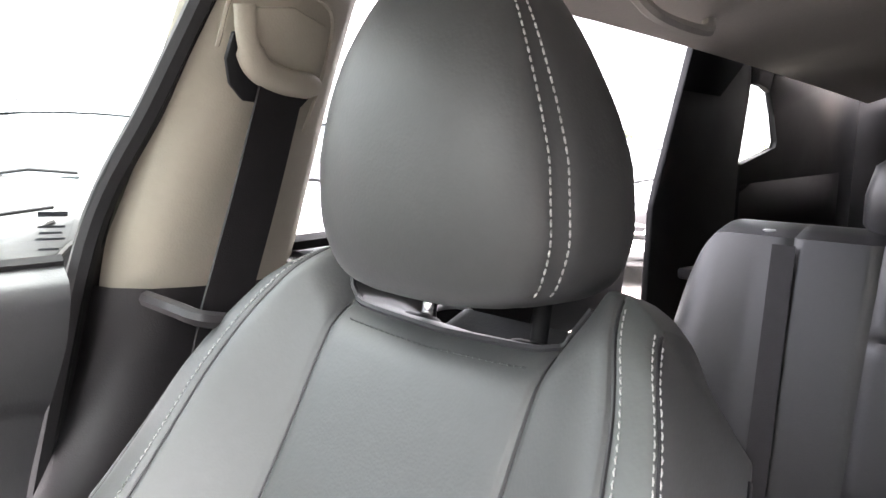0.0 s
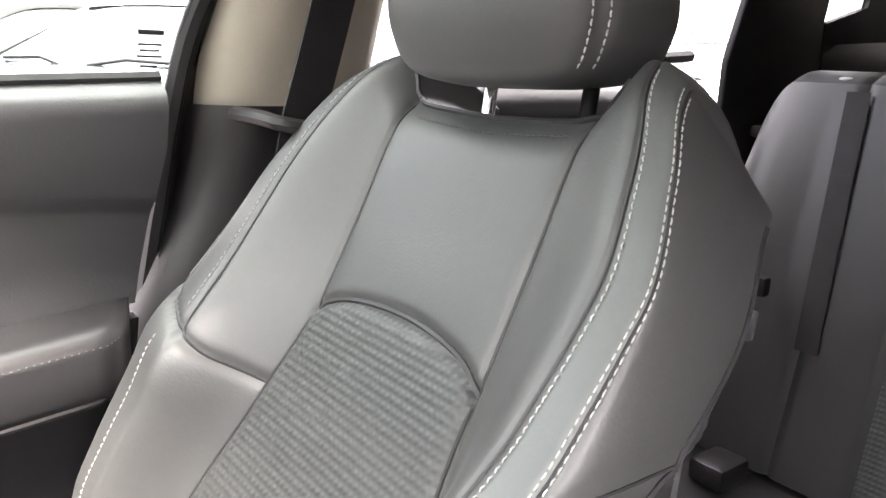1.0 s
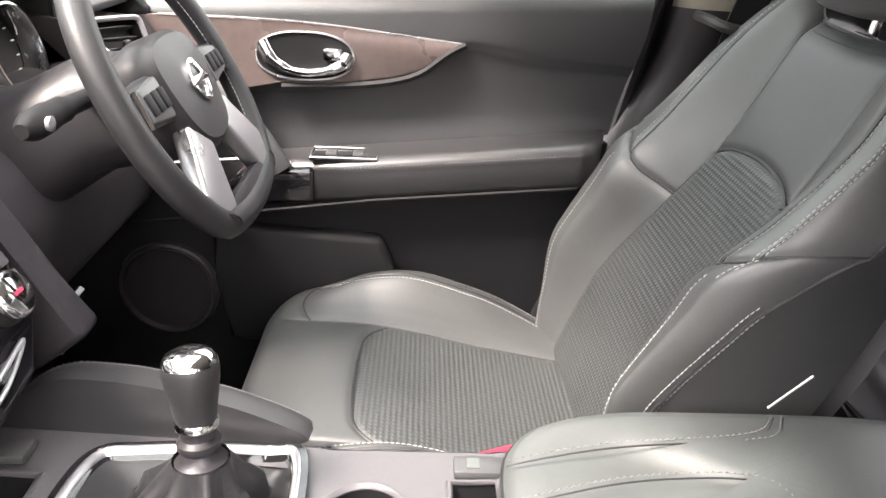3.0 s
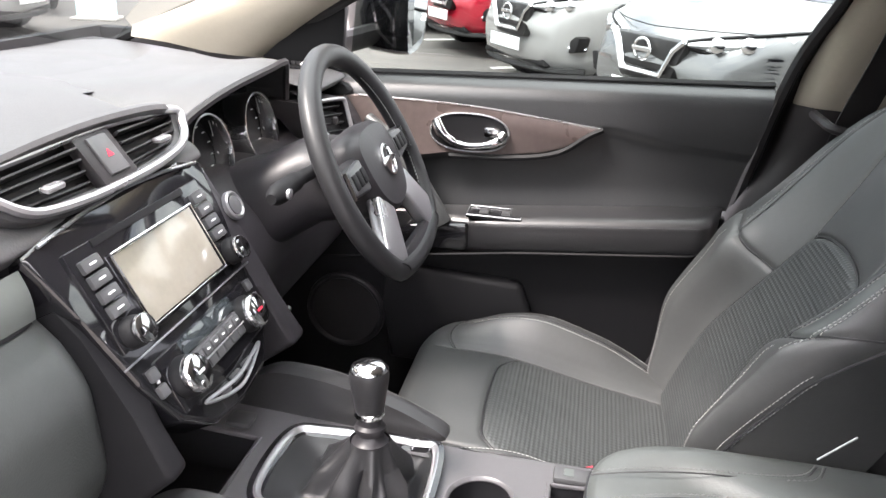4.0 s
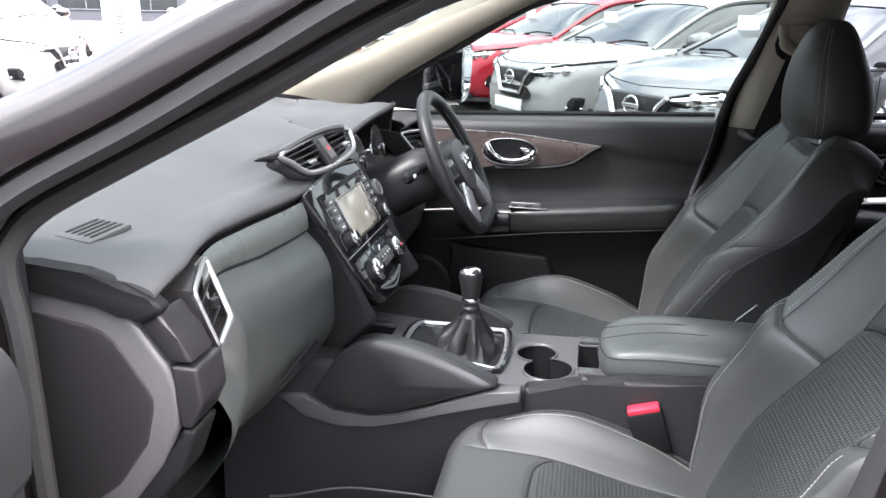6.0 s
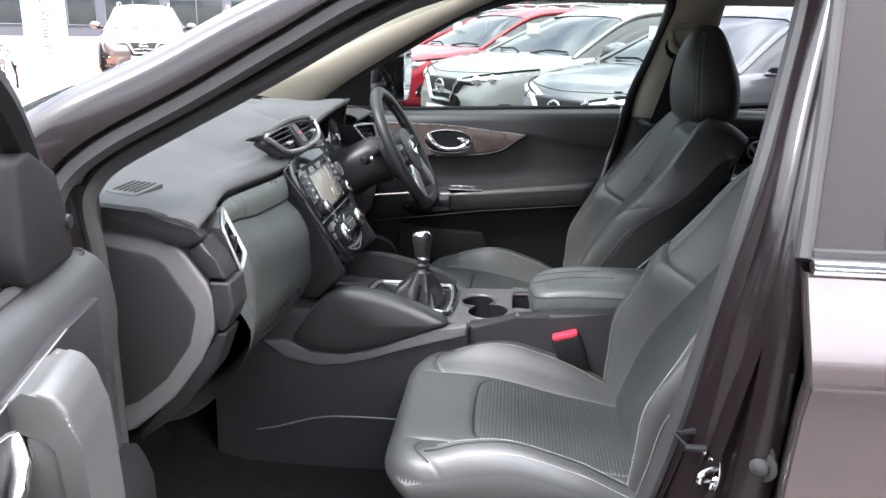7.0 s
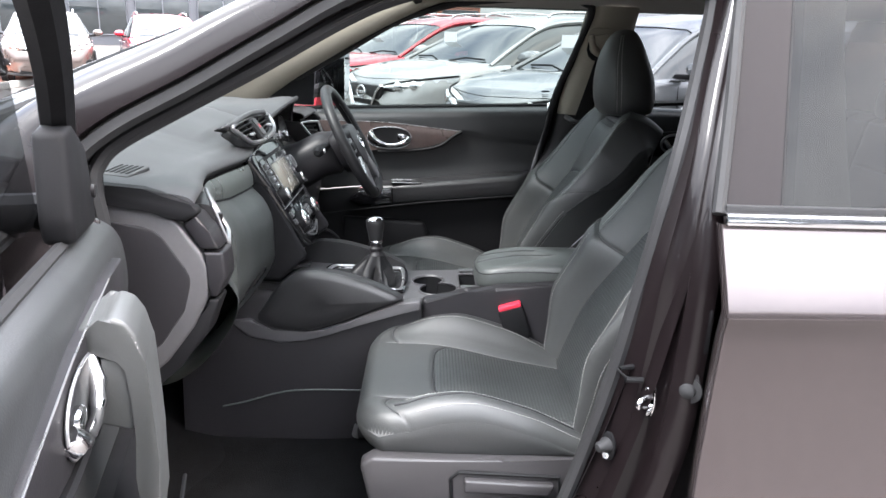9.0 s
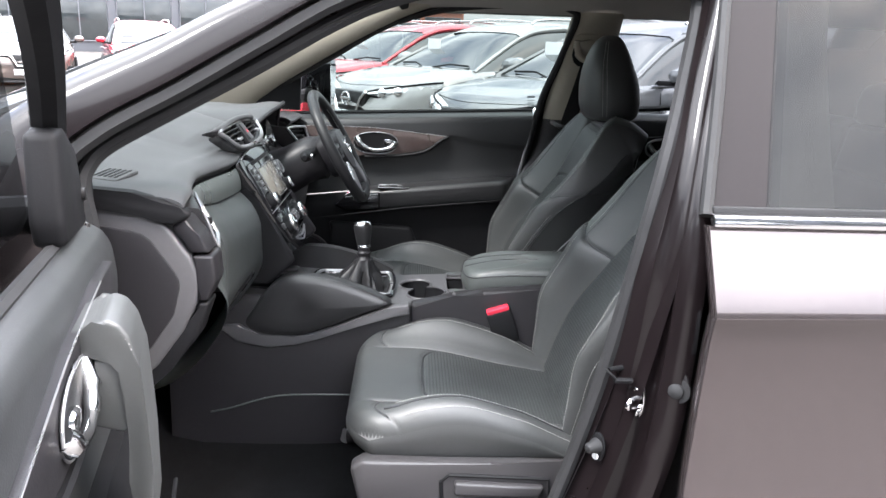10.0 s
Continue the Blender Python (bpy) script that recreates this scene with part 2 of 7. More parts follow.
def prism(bm, poly, axis, a, b, bev=0.0, seg=2):
    """A polygon given in the two other axes, in their order, drawn out along one axis from a to b."""
    def at(p, t):
        return Vector({"x": (t, p[0], p[1]), "y": (p[0], t, p[1]), "z": (p[0], p[1], t)}[axis])
    lo = [bm.verts.new(at(p, a)) for p in poly]
    hi = [bm.verts.new(at(p, b)) for p in poly]
    n = len(poly)
    fs = [bm.faces.new(lo), bm.faces.new(hi[::-1])]
    for i in range(n):
        fs.append(bm.faces.new((lo[i], lo[(i + 1) % n], hi[(i + 1) % n], hi[i])))
    if bev:
        es = list({e for f in fs for e in f.edges})
        bmesh.ops.bevel(bm, geom=es, offset=bev, segments=seg, profile=0.5, affect="EDGES", clamp_overlap=True)
    return bm


def pr(poly, axis, a, b, bev=0.0, seg=2):
    return prism(bmesh.new(), poly, axis, a, b, bev, seg)


def spline(pts, n, closed=False):
    """Catmull-Rom through the points, n samples."""
    P = [np.array(p, float) for p in pts]
    k = len(P)
    out = []
    spans = k if closed else k - 1
    for i in range(n):
        t = i / (n if closed else n - 1) * spans
        j = min(int(t), spans - 1)
        f = t - j
        if closed:
            p0, p1, p2, p3 = P[(j - 1) % k], P[j % k], P[(j + 1) % k], P[(j + 2) % k]
        else:
            p1, p2 = P[j], P[j + 1]
            p0 = P[j - 1] if j > 0 else 2 * p1 - p2
            p3 = P[j + 2] if j + 2 < k else 2 * p2 - p1
        out.append(0.5 * (2 * p1 + (p2 - p0) * f + (2 * p0 - 5 * p1 + 4 * p2 - p3) * f * f + (3 * p1 - p0 - 3 * p2 + p3) * f ** 3))
    return out


def tube(bm, pts, r, seg=8, closed=False, flat=1.0, up=None):
    """A round or flattened bar along a line of points."""
    P = [Vector(p) for p in pts]
    n = len(P)
    rings = []
    nrm = Vector(up) if up is not None else None
    for i, p in enumerate(P):
        a = P[(i - 1) % n] if closed or i > 0 else p
        b = P[(i + 1) % n] if closed or i < n - 1 else p
        d = (b - a).normalized()
        if nrm is None:
            nrm = d.orthogonal()
        if up is not None:
            nrm = Vector(up)
        nrm = (nrm - d * nrm.dot(d)).normalized()
        s = d.cross(nrm)
        rr = r[i] if isinstance(r, (list, tuple)) else r
        rings.append([bm.verts.new(p + nrm * (math.cos(q) * rr * flat) + s * (math.sin(q) * rr)) for q in (2 * math.pi * j / seg for j in range(seg))])
    for i in range(n if closed else n - 1):
        A, B = rings[i], rings[(i + 1) % n]
        for j in range(seg):
            bm.faces.new((A[j], A[(j + 1) % seg], B[(j + 1) % seg], B[j]))
    if not closed:
        bm.faces.new(rings[0][::-1])
        bm.faces.new(rings[-1])
    return bm


def tb(pts, r, seg=8, closed=False, flat=1.0, up=None):
    return tube(bmesh.new(), pts, r, seg, closed, flat, up)


def loft(bm, rings, close_u=True, caps=True):
    """Skin rings of equal length."""
    R = [[bm.verts.new(Vector(p)) for p in ring] for ring in rings]
    m = len(R[0])
    for a, b in zip(R, R[1:]):
        for j in range(m if close_u else m - 1):
            bm.faces.new((a[j], a[(j + 1) % m], b[(j + 1) % m], b[j]))
    if caps and close_u:
        bm.faces.new(R[0][::-1])
        bm.faces.new(R[-1])
    return bm


def lf(rings, close_u=True, caps=True):
    return loft(bmesh.new(), rings, close_u, caps)


def lathe(bm, prof, m=None, seg=24, caps=True):
    """Turn a (radius, height) line about the z axis of the pose m."""
    m = m or Matrix()
    rings = [[m @ Vector((r * math.cos(2 * math.pi * j / seg), r * math.sin(2 * math.pi * j / seg), h)) for j in range(seg)] for r, h in prof]
    return loft(bm, rings, True, caps)


def lt(prof, m=None, seg=24, caps=True):
    return lathe(bmesh.new(), prof, m, seg, caps)


def sheet(f, nu, nv, thick=None):
    """A grid surface f(u, v), u and v from 0 to 1, given a thickness along a vector when asked."""
    bm = bmesh.new()
    V = [[bm.verts.new(Vector(f(i / nu, j / nv))) for j in range(nv + 1)] for i in range(nu + 1)]
    for i in range(nu):
        for j in range(nv):
            bm.faces.new((V[i][j], V[i + 1][j], V[i + 1][j + 1], V[i][j + 1]))
    if thick is not None:
        r = bmesh.ops.extrude_face_region(bm, geom=list(bm.faces))
        bmesh.ops.translate(bm, vec=Vector(thick), verts=[e for e in r["geom"] if isinstance(e, bmesh.types.BMVert)])
    return bm


def ramp_fn(xs, ys):
    return lambda x: float(np.interp(x, xs, ys))


def smooth_fn(xs, ys):
    """Monotone smooth interpolation."""
    xs, ys = np.array(xs, float), np.array(ys, float)
    d = np.diff(ys) / np.diff(xs)
    m = np.zeros(len(xs))
    m[0], m[-1] = d[0], d[-1]
    for i in range(1, len(xs) - 1):
        m[i] = 0 if d[i - 1] * d[i] <= 0 else 2 * d[i - 1] * d[i] / (d[i - 1] + d[i])

    def f(x):
        x = min(max(x, xs[0]), xs[-1])
        i = min(int(np.searchsorted(xs, x, "right")) - 1, len(xs) - 2)
        h = xs[i + 1] - xs[i]
        t = (x - xs[i]) / h
        return float((2 * t ** 3 - 3 * t * t + 1) * ys[i] + (t ** 3 - 2 * t * t + t) * h * m[i] + (-2 * t ** 3 + 3 * t * t) * ys[i + 1] + (t ** 3 - t * t) * h * m[i + 1])
    return f


def stitches(bm, pts, step=0.0062, length=0.0042, r=0.0009, lift=0.0012, normals=None):
    """Short raised dashes along a line."""
    P = [Vector(p) for p in pts]
    acc, i = 0.0, 0
    seglen = [(b - a).length for a, b in zip(P, P[1:])]
    total, s = sum(seglen), 0.0
    cum = [0.0]
    for q in seglen:
        cum.append(cum[-1] + q)

    def at(d):
        k = min(max(int(np.searchsorted(cum, d, "right")) - 1, 0), len(seglen) - 1)
        f = (d - cum[k]) / max(seglen[k], 1e-9)
        nn = normals[k] if normals else Vector((0, 0, 1))
        return P[k].lerp(P[k + 1], f), Vector(nn)
    while s + length < total:
        a, na = at(s)
        b, nb = at(s + length)
        mid = (a + b) / 2 + na * (lift + r)
        tube(bm, [a + na * lift * 0.2, mid, b + nb * lift * 0.2], [r * 0.7, r, r * 0.7], 5)
        s += step
    return bm


# ---- front seats ----
RC = radians(27)
KS = [0.0, 0.30, 0.50, 0.62, 0.80, 1.0]


def low_seam(k):
    """Height of the seam over the lower bolster, rising outwards."""
    return -0.080 + 0.095 * max(0.0, (k - 0.42) / 0.38) ** 1.4


def seat_surface(cx, dy):
    """The front of a backrest: position for (s across -1..1, r up 0..1), and its seam lines."""
    org = Vector((cx, -0.015 + dy, 0.915))
    upv, fwd = Vector((0, -math.sin(RC), math.cos(RC))), Vector((0, math.cos(RC), math.sin(RC)))
    vs = [-0.42, -0.33, -0.22, -0.10, 0.0, 0.08, 0.15, 0.25]
    a1 = smooth_fn(vs, [0.165, 0.162, 0.150, 0.124, 0.110, 0.109, 0.108, 0.106])
    bi = smooth_fn(vs, [0.192, 0.194, 0.192, 0.186, 0.196, 0.199, 0.186, 0.142])
    bo = smooth_fn(vs, [0.200, 0.209, 0.217, 0.225, 0.234, 0.234, 0.215, 0.163])
    fl = smooth_fn(vs, [0.206, 0.217, 0.228, 0.246, 0.253, 0.246, 0.226, 0.172])
    ww = smooth_fn(vs, [0.205, 0.215, 0.222, 0.216, 0.200, 0.182, 0.160, 0.112])
    h0 = smooth_fn(vs, [-0.012, 0.004, 0.016, 0.008, 0.0, 0.0, 0.002, -0.004])
    h2 = smooth_fn(vs, [0.014, 0.050, 0.084, 0.080, 0.056, 0.042, 0.034, 0.016])
    h3 = smooth_fn(vs, [0.016, 0.054, 0.092, 0.086, 0.060, 0.044, 0.034, 0.014])
    h4 = smooth_fn(vs, [0.004, 0.028, 0.054, 0.046, 0.006, -0.030, -0.048, -0.062])
    vt = smooth_fn([0, 0.25, 0.30, 0.35, 0.42, 0.5, 0.62, 0.8, 1.0], [0.199, 0.203, 0.209, 0.228, 0.244, 0.243, 0.226, 0.178, 0.135])
    VB = -0.48

    def at(s, r):
        k = abs(s)
        top = vt(k)
        v = VB + min(r, 1.0) * (top - VB)
        us = [0, a1(v), bi(v), bo(v), fl(v), ww(v)]
        hs = [h0(v), h0(v) + 0.004, h2(v), h3(v), h4(v), -0.105]
        u = smooth_fn(KS, us)(k)
        h = smooth_fn([-0.3] + KS, [hs[1]] + hs)(k)
        # seam grooves
        lowt = max(0.0, min(1.0, (low_seam(k) - v) / 0.02))
        for ks, dep in ((0.30, 0.0045), (0.50, 0.003 * (1 - lowt)), (0.62, 0.0035 * (1 - lowt)), (0.80, 0.003)):
            h -= dep * math.exp(-((k - ks) / 0.013) ** 2)
        if k > 0.30:
            d = v - low_seam(k)
            h -= 0.0045 * math.exp(-(d / 0.006) ** 2)
            h += 0.004 * math.exp(-((d + 0.035) / 0.03) ** 2) * min(1, (k - 0.30) / 0.12) * max(0, min(1, (0.95 - k) / 0.2))
        else:
            arc = 0.024 - 0.016 * (k / 0.30) ** 2 - 0.012 * (k / 0.30) ** 8
            d = v - arc
            h -= 0.005 * math.exp(-(d / 0.005) ** 2)
            if d < 0:
                h += 0.004 * (1 - math.exp(d / 0.012))
        # roll over the top edge
        if r > 0.94:
            q = min((r - 0.94) / 0.06, 1.0)
            h -= 0.016 * q * q
        if r > 1:
            h += (min(h, -0.11) - h) * (r - 1) / 0.12
            u *= 1 - 0.34 * k * k * (r - 1) / 0.12
            v += 0.008 * math.sin(math.pi * min(1, (r - 1) / 0.12))
        return org + Vector((math.copysign(u, s), 0, 0)) + upv * v + fwd * h
    return at, org, upv, fwd, VB, vt


def cush_edge(k):
    """Front edge of the fabric in the cushion, with rounded corners."""
    q = k / 0.56
    return 0.715 - 0.02 * q * q - 0.060 * max(0, (q - 0.6) / 0.4) ** 2.5


def cush_front(k):
    """Seam at the front end of a cushion bolster."""
    return 0.905 - 0.045 * abs((k - 0.80) / 0.24) ** 2.2


def front_seat(name, label, cx, dy, out):
    """A front seat: out is the side (+1 or -1) where the door is."""
    st = thing(name, label, "car seat", "front seats")
    at, org, upv, fwd, VB, vt = seat_surface(cx, dy)
    # columns denser at seams
    S = sorted(set([round(q, 4) for q in np.linspace(-1, 1, 121)] + [round(e * (k + d), 4) for k in KS[1:-1] for d in (-0.012, -0.006, 0, 0.006, 0.012) for e in (-1, 1)]))
    R = list(np.linspace(0, 0.9, 210)) + list(np.linspace(0.905, 1.0, 24)) + list(np.linspace(1.02, 1.12, 6))
    half = {s: [at(s, r) for r in R] for s in S if s >= 0}
    grid = [half[s] if s >= 0 else [Vector((2 * cx - p.x, p.y, p.z)) for p in half[-s]] for s in S]
    vv = [[VB + min(r, 1) * (vt(abs(s)) - VB) for r in R] for s in S]

    def region(k, v):
        if k < 0.30:
            return "mesh_panel" if v < 0.024 - 0.016 * (k / 0.30) ** 2 - 0.012 * (k / 0.30) ** 8 else "upper_panel"
        low = v < low_seam(k)
        if k < 0.5:
            return "lower_bolster" if low else "wing"
        if k < 0.62:
            return "lower_bolster" if low else "shoulder_band"
        if k < 0.80:
            return "lower_bolster" if low else "wing_side"
        return "side_panel"
    groups = {}
    for i in range(len(S) - 1):
        for j in range(len(R) - 1):
            sm = (S[i] + S[i + 1]) / 2
            key = region(abs(sm), (vv[i][j] + vv[i + 1][j + 1]) / 2)
            if key not in ("mesh_panel", "upper_panel"):
                key = (key, sm > 0)
            groups.setdefault(key, []).append((i, j))
    for key, cells in groups.items():
        kind = key if isinstance(key, str) else key[0]
        # only the inner shoulder band takes the lit copy, as daylight strikes that side
        mat = FABRIC_BACK if kind == "mesh_panel" else LEATHER_LIT if kind == "shoulder_band" and key[1] != (out > 0) else LEATHER
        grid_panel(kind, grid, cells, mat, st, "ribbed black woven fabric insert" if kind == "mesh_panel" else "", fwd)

    def at_v(s, v):
        """Surface point at height v along the back."""
        return at(s, (v - VB) / (vt(abs(s)) - VB))

    def arc_v(k):
        return 0.024 - 0.016 * (k / 0.30) ** 2 - 0.012 * (k / 0.30) ** 8
    lines = [[at_v(s, arc_v(abs(s))) for s in np.linspace(-0.297, 0.297, 70)]]
    for e in (-1, 1):
        lines.append([at_v(e * 0.30, v) for v in np.linspace(VB + 0.01, vt(0.30) - 0.012, 90)])
        lines.append([at_v(e * k, low_seam(k)) for k in np.linspace(0.30, 0.80, 50)])
        for k in (0.50, 0.62):
            lines.append([at_v(e * k, v) for v in np.linspace(low_seam(k), vt(k) - 0.006, 60)])
    for n, pts in enumerate(lines):
        part("seam", tb([p + fwd * (0.0003 if n else 0.001) for p in pts], 0.0026 if n == 0 else 0.0014, 6), PIPING, st)
    # back shell
    rings = []
    for v in np.linspace(VB, 0.235, 14):
        k = 1.0
        w = float(np.interp(v, [-0.48, -0.33, -0.1, 0.13, 0.19, 0.235], [0.200, 0.212, 0.205, 0.165, 0.135, 0.08]))
        hb = -0.108 - 0.03 * math.sin(math.pi * (v - VB) / (0.24 - VB))
        ring = []
        for q in np.linspace(-1, 1, 15):
            ring.append(org + upv * v + fwd * (hb - 0.02 * (1 - q ** 4)) + Vector((q * w, 0, 0)))
        for q in np.linspace(1, -1, 15)[1:-1]:
            ring.append(org + upv * v + fwd * -0.106 + Vector((q * w * 0.99, 0, 0)))
        rings.append(ring)
    part("back_shell", lf(rings), HARD, st)

    # piping round the notch and round the fabric
    pip = [at(s, 0.995) + fwd * 0.002 for s in np.linspace(-0.37, 0.37, 60)]
    part("piping", tb(pip, 0.0026, 6), PIPING, st)
    for e in (-1, 1):
        side_line = [at(e * 0.80, r) for r in np.linspace(0.05, 0.98, 70)]
        part("piping", tb([p - fwd * 0.001 for p in side_line], 0.0020, 5), PIPING, st)

    def seam_stitch(kk, r0, r1, e, off):
        rr = np.linspace(r0, r1, 110)
        pts = [at(e * (kk + off), r) for r in rr]
        nrm = []
        for r in rr[:-1]:
            a, b, c = at(e * (kk + off), r), at(e * (kk + off), r + 0.004), at(e * (kk + off + 0.01), r)
            n = (b - a).cross(c - a).normalized()
            nrm.append(n if n.dot(fwd * 0.4 + Vector((e, 0, 0)) * kk) > 0 else -n)
        return pts, nrm
    for e in (-1, 1):
        for kk, off, r0, r1 in ((0.50, 0.022, 0.60, 0.985), (0.55, 0.0, 0.06, 0.56), (0.62, 0.016, 0.60, 0.99), (0.62, -0.016, 0.57, 0.99), (0.80, 0.015, 0.06, 0.62), (0.80, -0.015, 0.06, 0.62)):
            if e == out and kk == 0.62:
                continue
            pts, nrm = seam_stitch(kk, r0, r1, e, off)
            part("stitching", stitches(bmesh.new(), pts, normals=nrm, lift=0.0 if kk >= 0.62 else 0.0004, r=0.0006), THREAD, st, "pale grey decorative stitching", smooth=False, kind="stuff")
    nst = [at(s, 0.972) for s in np.linspace(-0.26, 0.26, 60)]
    part("stitching", stitches(bmesh.new(), nst, normals=[fwd] * 60, r=0.0006), LEATHER, st, smooth=False, kind="stuff")

    # headrest
    lev = [(1.108, 0.040, -0.095, -0.185), (1.112, 0.080, -0.078, -0.200), (1.119, 0.104, -0.068, -0.210), (1.132, 0.120, -0.062, -0.215), (1.165, 0.132, -0.055, -0.217),
           (1.200, 0.131, -0.053, -0.213), (1.235, 0.122, -0.055, -0.204), (1.270, 0.107, -0.061, -0.190), (1.300, 0.089, -0.071, -0.178), (1.325, 0.068, -0.083, -0.166), (1.340, 0.047, -0.096, -0.156), (1.348, 0.025, -0.108, -0.146), (1.350, 0.010, -0.118, -0.136)]
    fz = [q[0] for q in lev]
    fa, ff, fb = (smooth_fn(fz, [q[i] * (0.93 if i == 1 else 1.0) for q in lev]) for i in (1, 2, 3))
    hz = [1.108 + (1.350 - 1.108) * (0.5 - 0.5 * math.cos(math.pi * i / 34)) for i in range(35)]
    rings = []
    NR = 72
    for z in hz:
        a, yf, yb = fa(z), ff(z), fb(z)
        yc, d = (yf + yb) / 2, (yf - yb) / 2
        ring = []
        for j in range(NR):
            q = 2 * math.pi * j / NR
            c, s = math.cos(q), math.sin(q)
            ex = 0.72
            px, py = math.copysign(abs(c) ** ex, c), math.copysign(abs(s) ** ex, s)
            w = 1.0
            if s > 0:
                w -= 0.030 * math.exp(-((abs(px) - 0.950) / 0.020) ** 2)
            ring.append((cx + a * px * w, dy + yc + d * py * w, z))
        rings.append(ring)
    hr = part("headrest", lf(rings), LEATHER, st, "rounded black leather headrest with two stitched side seams", sharp=80)
    for e in (-1, 1):
        for off in (-0.022, 0.020):
            pts, nrm = [], []
            for z in np.linspace(1.125, 1.335, 60):
                a, yf, yb = fa(z), ff(z), fb(z)
                yc, d = (yf + yb) / 2, (yf - yb) / 2
                px = 0.950 + off
                q = math.acos(px ** (1 / 0.72))
                py = math.sin(q) ** 0.72
                pts.append((cx + e * a * px * 0.998, dy + yc + d * py * 0.998, z))
                nrm.append(Vector((e * 0.55, 0.83, 0.1)).normalized())
            part("stitching", stitches(bmesh.new(), pts, normals=nrm, lift=0.0005, r=0.0008), THREAD, hr, "grey stitching", smooth=False, kind="stuff")
    for e in (-1, 1):
        # inner post gets a dark material for shade, outer one bright chrome
        part("headrest_post", lt([(0.0065, 0), (0.0065, 0.09)], pose(cx + e * 0.058, dy - 0.148, 1.04, 8), 14), CHROME if e * out > 0 else DARK, st, "headrest post")
        part("post_collar", lt([(0.019, 0.0), (0.019, 0.008), (0.014, 0.012), (0.010, 0.013)], pose(cx + e * 0.058, dy - 0.144, 1.070, 15), 18), DARK, st)

    # cushion: a domed top that rolls over a round edge into upright sides
    yr, yf = 0.08 + dy, 0.612 + dy
    RE = 0.030
    hwf = smooth_fn([0, 0.3, 0.7, 1.0], [0.226, 0.248, 0.254, 0.246])
    basef = smooth_fn([0, 0.35, 0.72, 0.90, 1.0], [0.0, 0.40, 0.95, 1.0, 0.94])
    bolf = smooth_fn([0, 0.15, 0.40, 0.57, 0.74, 0.88, 1.0], [0.0, 0.22, 0.90, 1.0, 0.74, 0.28, 0.04])
    acrf = smooth_fn([0, 0.55, 0.66, 0.83, 0.92, 1.0], [0, 0.0, 0.34, 1.0, 0.96, 0.82])

    def cushion(s, t):
        k = abs(s)
        hw = hwf(t)
        yfr = yf - 0.050 * max(0.0, (k - 0.55) / 0.45) ** 2.4
        y = yr + (yfr - yr) * t
        z = 0.555 + 0.066 * basef(t) + 0.058 * bolf(t) * acrf(k)
        z -= 0.0045 * math.exp(-((k - 0.56) / 0.014) ** 2) * (1 if t < 0.88 else max(0, (0.94 - t) / 0.06))
        z -= 0.003 * math.exp(-((k - 0.84) / 0.010) ** 2) * (1 if t < 0.84 else max(0, (0.90 - t) / 0.06))
        if k < 0.56:
            z -= 0.0045 * math.exp(-((t - cush_edge(k)) / 0.009) ** 2)
        else:
            z -= 0.003 * math.exp(-((t - cush_front(k)) / 0.008) ** 2)
        r = min(RE, math.hypot(max(0.0, RE - hw * (1 - k)), max(0.0, RE - (yfr - y))))
        z -= RE - math.sqrt(RE * RE - r * r)
        return Vector((cx + math.copysign(hw * k, s), y, z))
    edge_s = [1 - 0.15 * (1 - math.sin(radians(q))) for q in range(0, 91, 9)]
    SC = sorted({round(e * q, 4) for e in (-1, 1) for q in list(np.linspace(0, 0.85, 44)) + [k + d for k in (0.56, 0.84) for d in (-0.014, -0.007, 0, 0.007, 0.014)] + edge_s})
    TC = sorted({round(q, 4) for q in list(np.linspace(0, 0.93, 110)) + [1 - 0.07 * (1 - math.sin(radians(q))) for q in range(0, 91, 9)]})
    cells = {}
    cg = [[cushion(s, t) for t in TC] for s in SC]
    for i in range(len(SC) - 1):
        for j in range(len(TC) - 1):
            k, t = abs(SC[i] + SC[i + 1]) / 2, (TC[j] + TC[j + 1]) / 2
            if k < 0.56:
                key = "cushion_mesh_panel" if t < cush_edge(k) else "cushion_front_panel"
            elif t > cush_front(k):
                key = "cushion_front_panel"
            else:
                key = ("cushion_bolster" if k < 0.84 else "cushion_side_band", SC[i] > 0)
            cells.setdefault(key, []).append((i, j))
    for key, lst in cells.items():
        kind = key if isinstance(key, str) else key[0]
        grid_panel(kind, cg, lst, FABRIC_SEAT if "mesh" in kind else LEATHER, st, "ribbed black woven fabric insert" if "mesh" in kind else "", Vector((0, 0, 1)))
    part("seam", tb([cushion(s, cush_edge(abs(s))) + Vector((0, 0, 0.0008)) for s in np.linspace(-0.555, 0.555, 90)], 0.0024, 6), PIPING, st)
    for e in (-1, 1):
        part("seam", tb([cushion(e * 0.56, t) + Vector((0, 0, 0.0004)) for t in np.linspace(0.02, 0.86, 70)], 0.0017, 6), PIPING, st)
        part("seam", tb([cushion(e * k, cush_front(k)) + Vector((0, 0, 0.0004)) for k in np.linspace(0.56, 0.93, 40)], 0.0015, 6), PIPING, st)
        part("piping", tb([cushion(e * 0.84, t) + Vector((0, 0, 0.0015)) for t in np.linspace(0.06, 0.885, 60)], 0.0022, 6), PIPING, st)
        for k in (0.80, 0.945):
            pts = [cushion(e * k, t) for t in np.linspace(0.08, 0.84, 80)]
            part("stitching", stitches(bmesh.new(), pts, normals=[Vector((e * 0.6, 0, 0.8))] * 80, lift=0.0003, r=0.0007), THREAD, st, "pale grey stitching", smooth=False, kind="stuff")
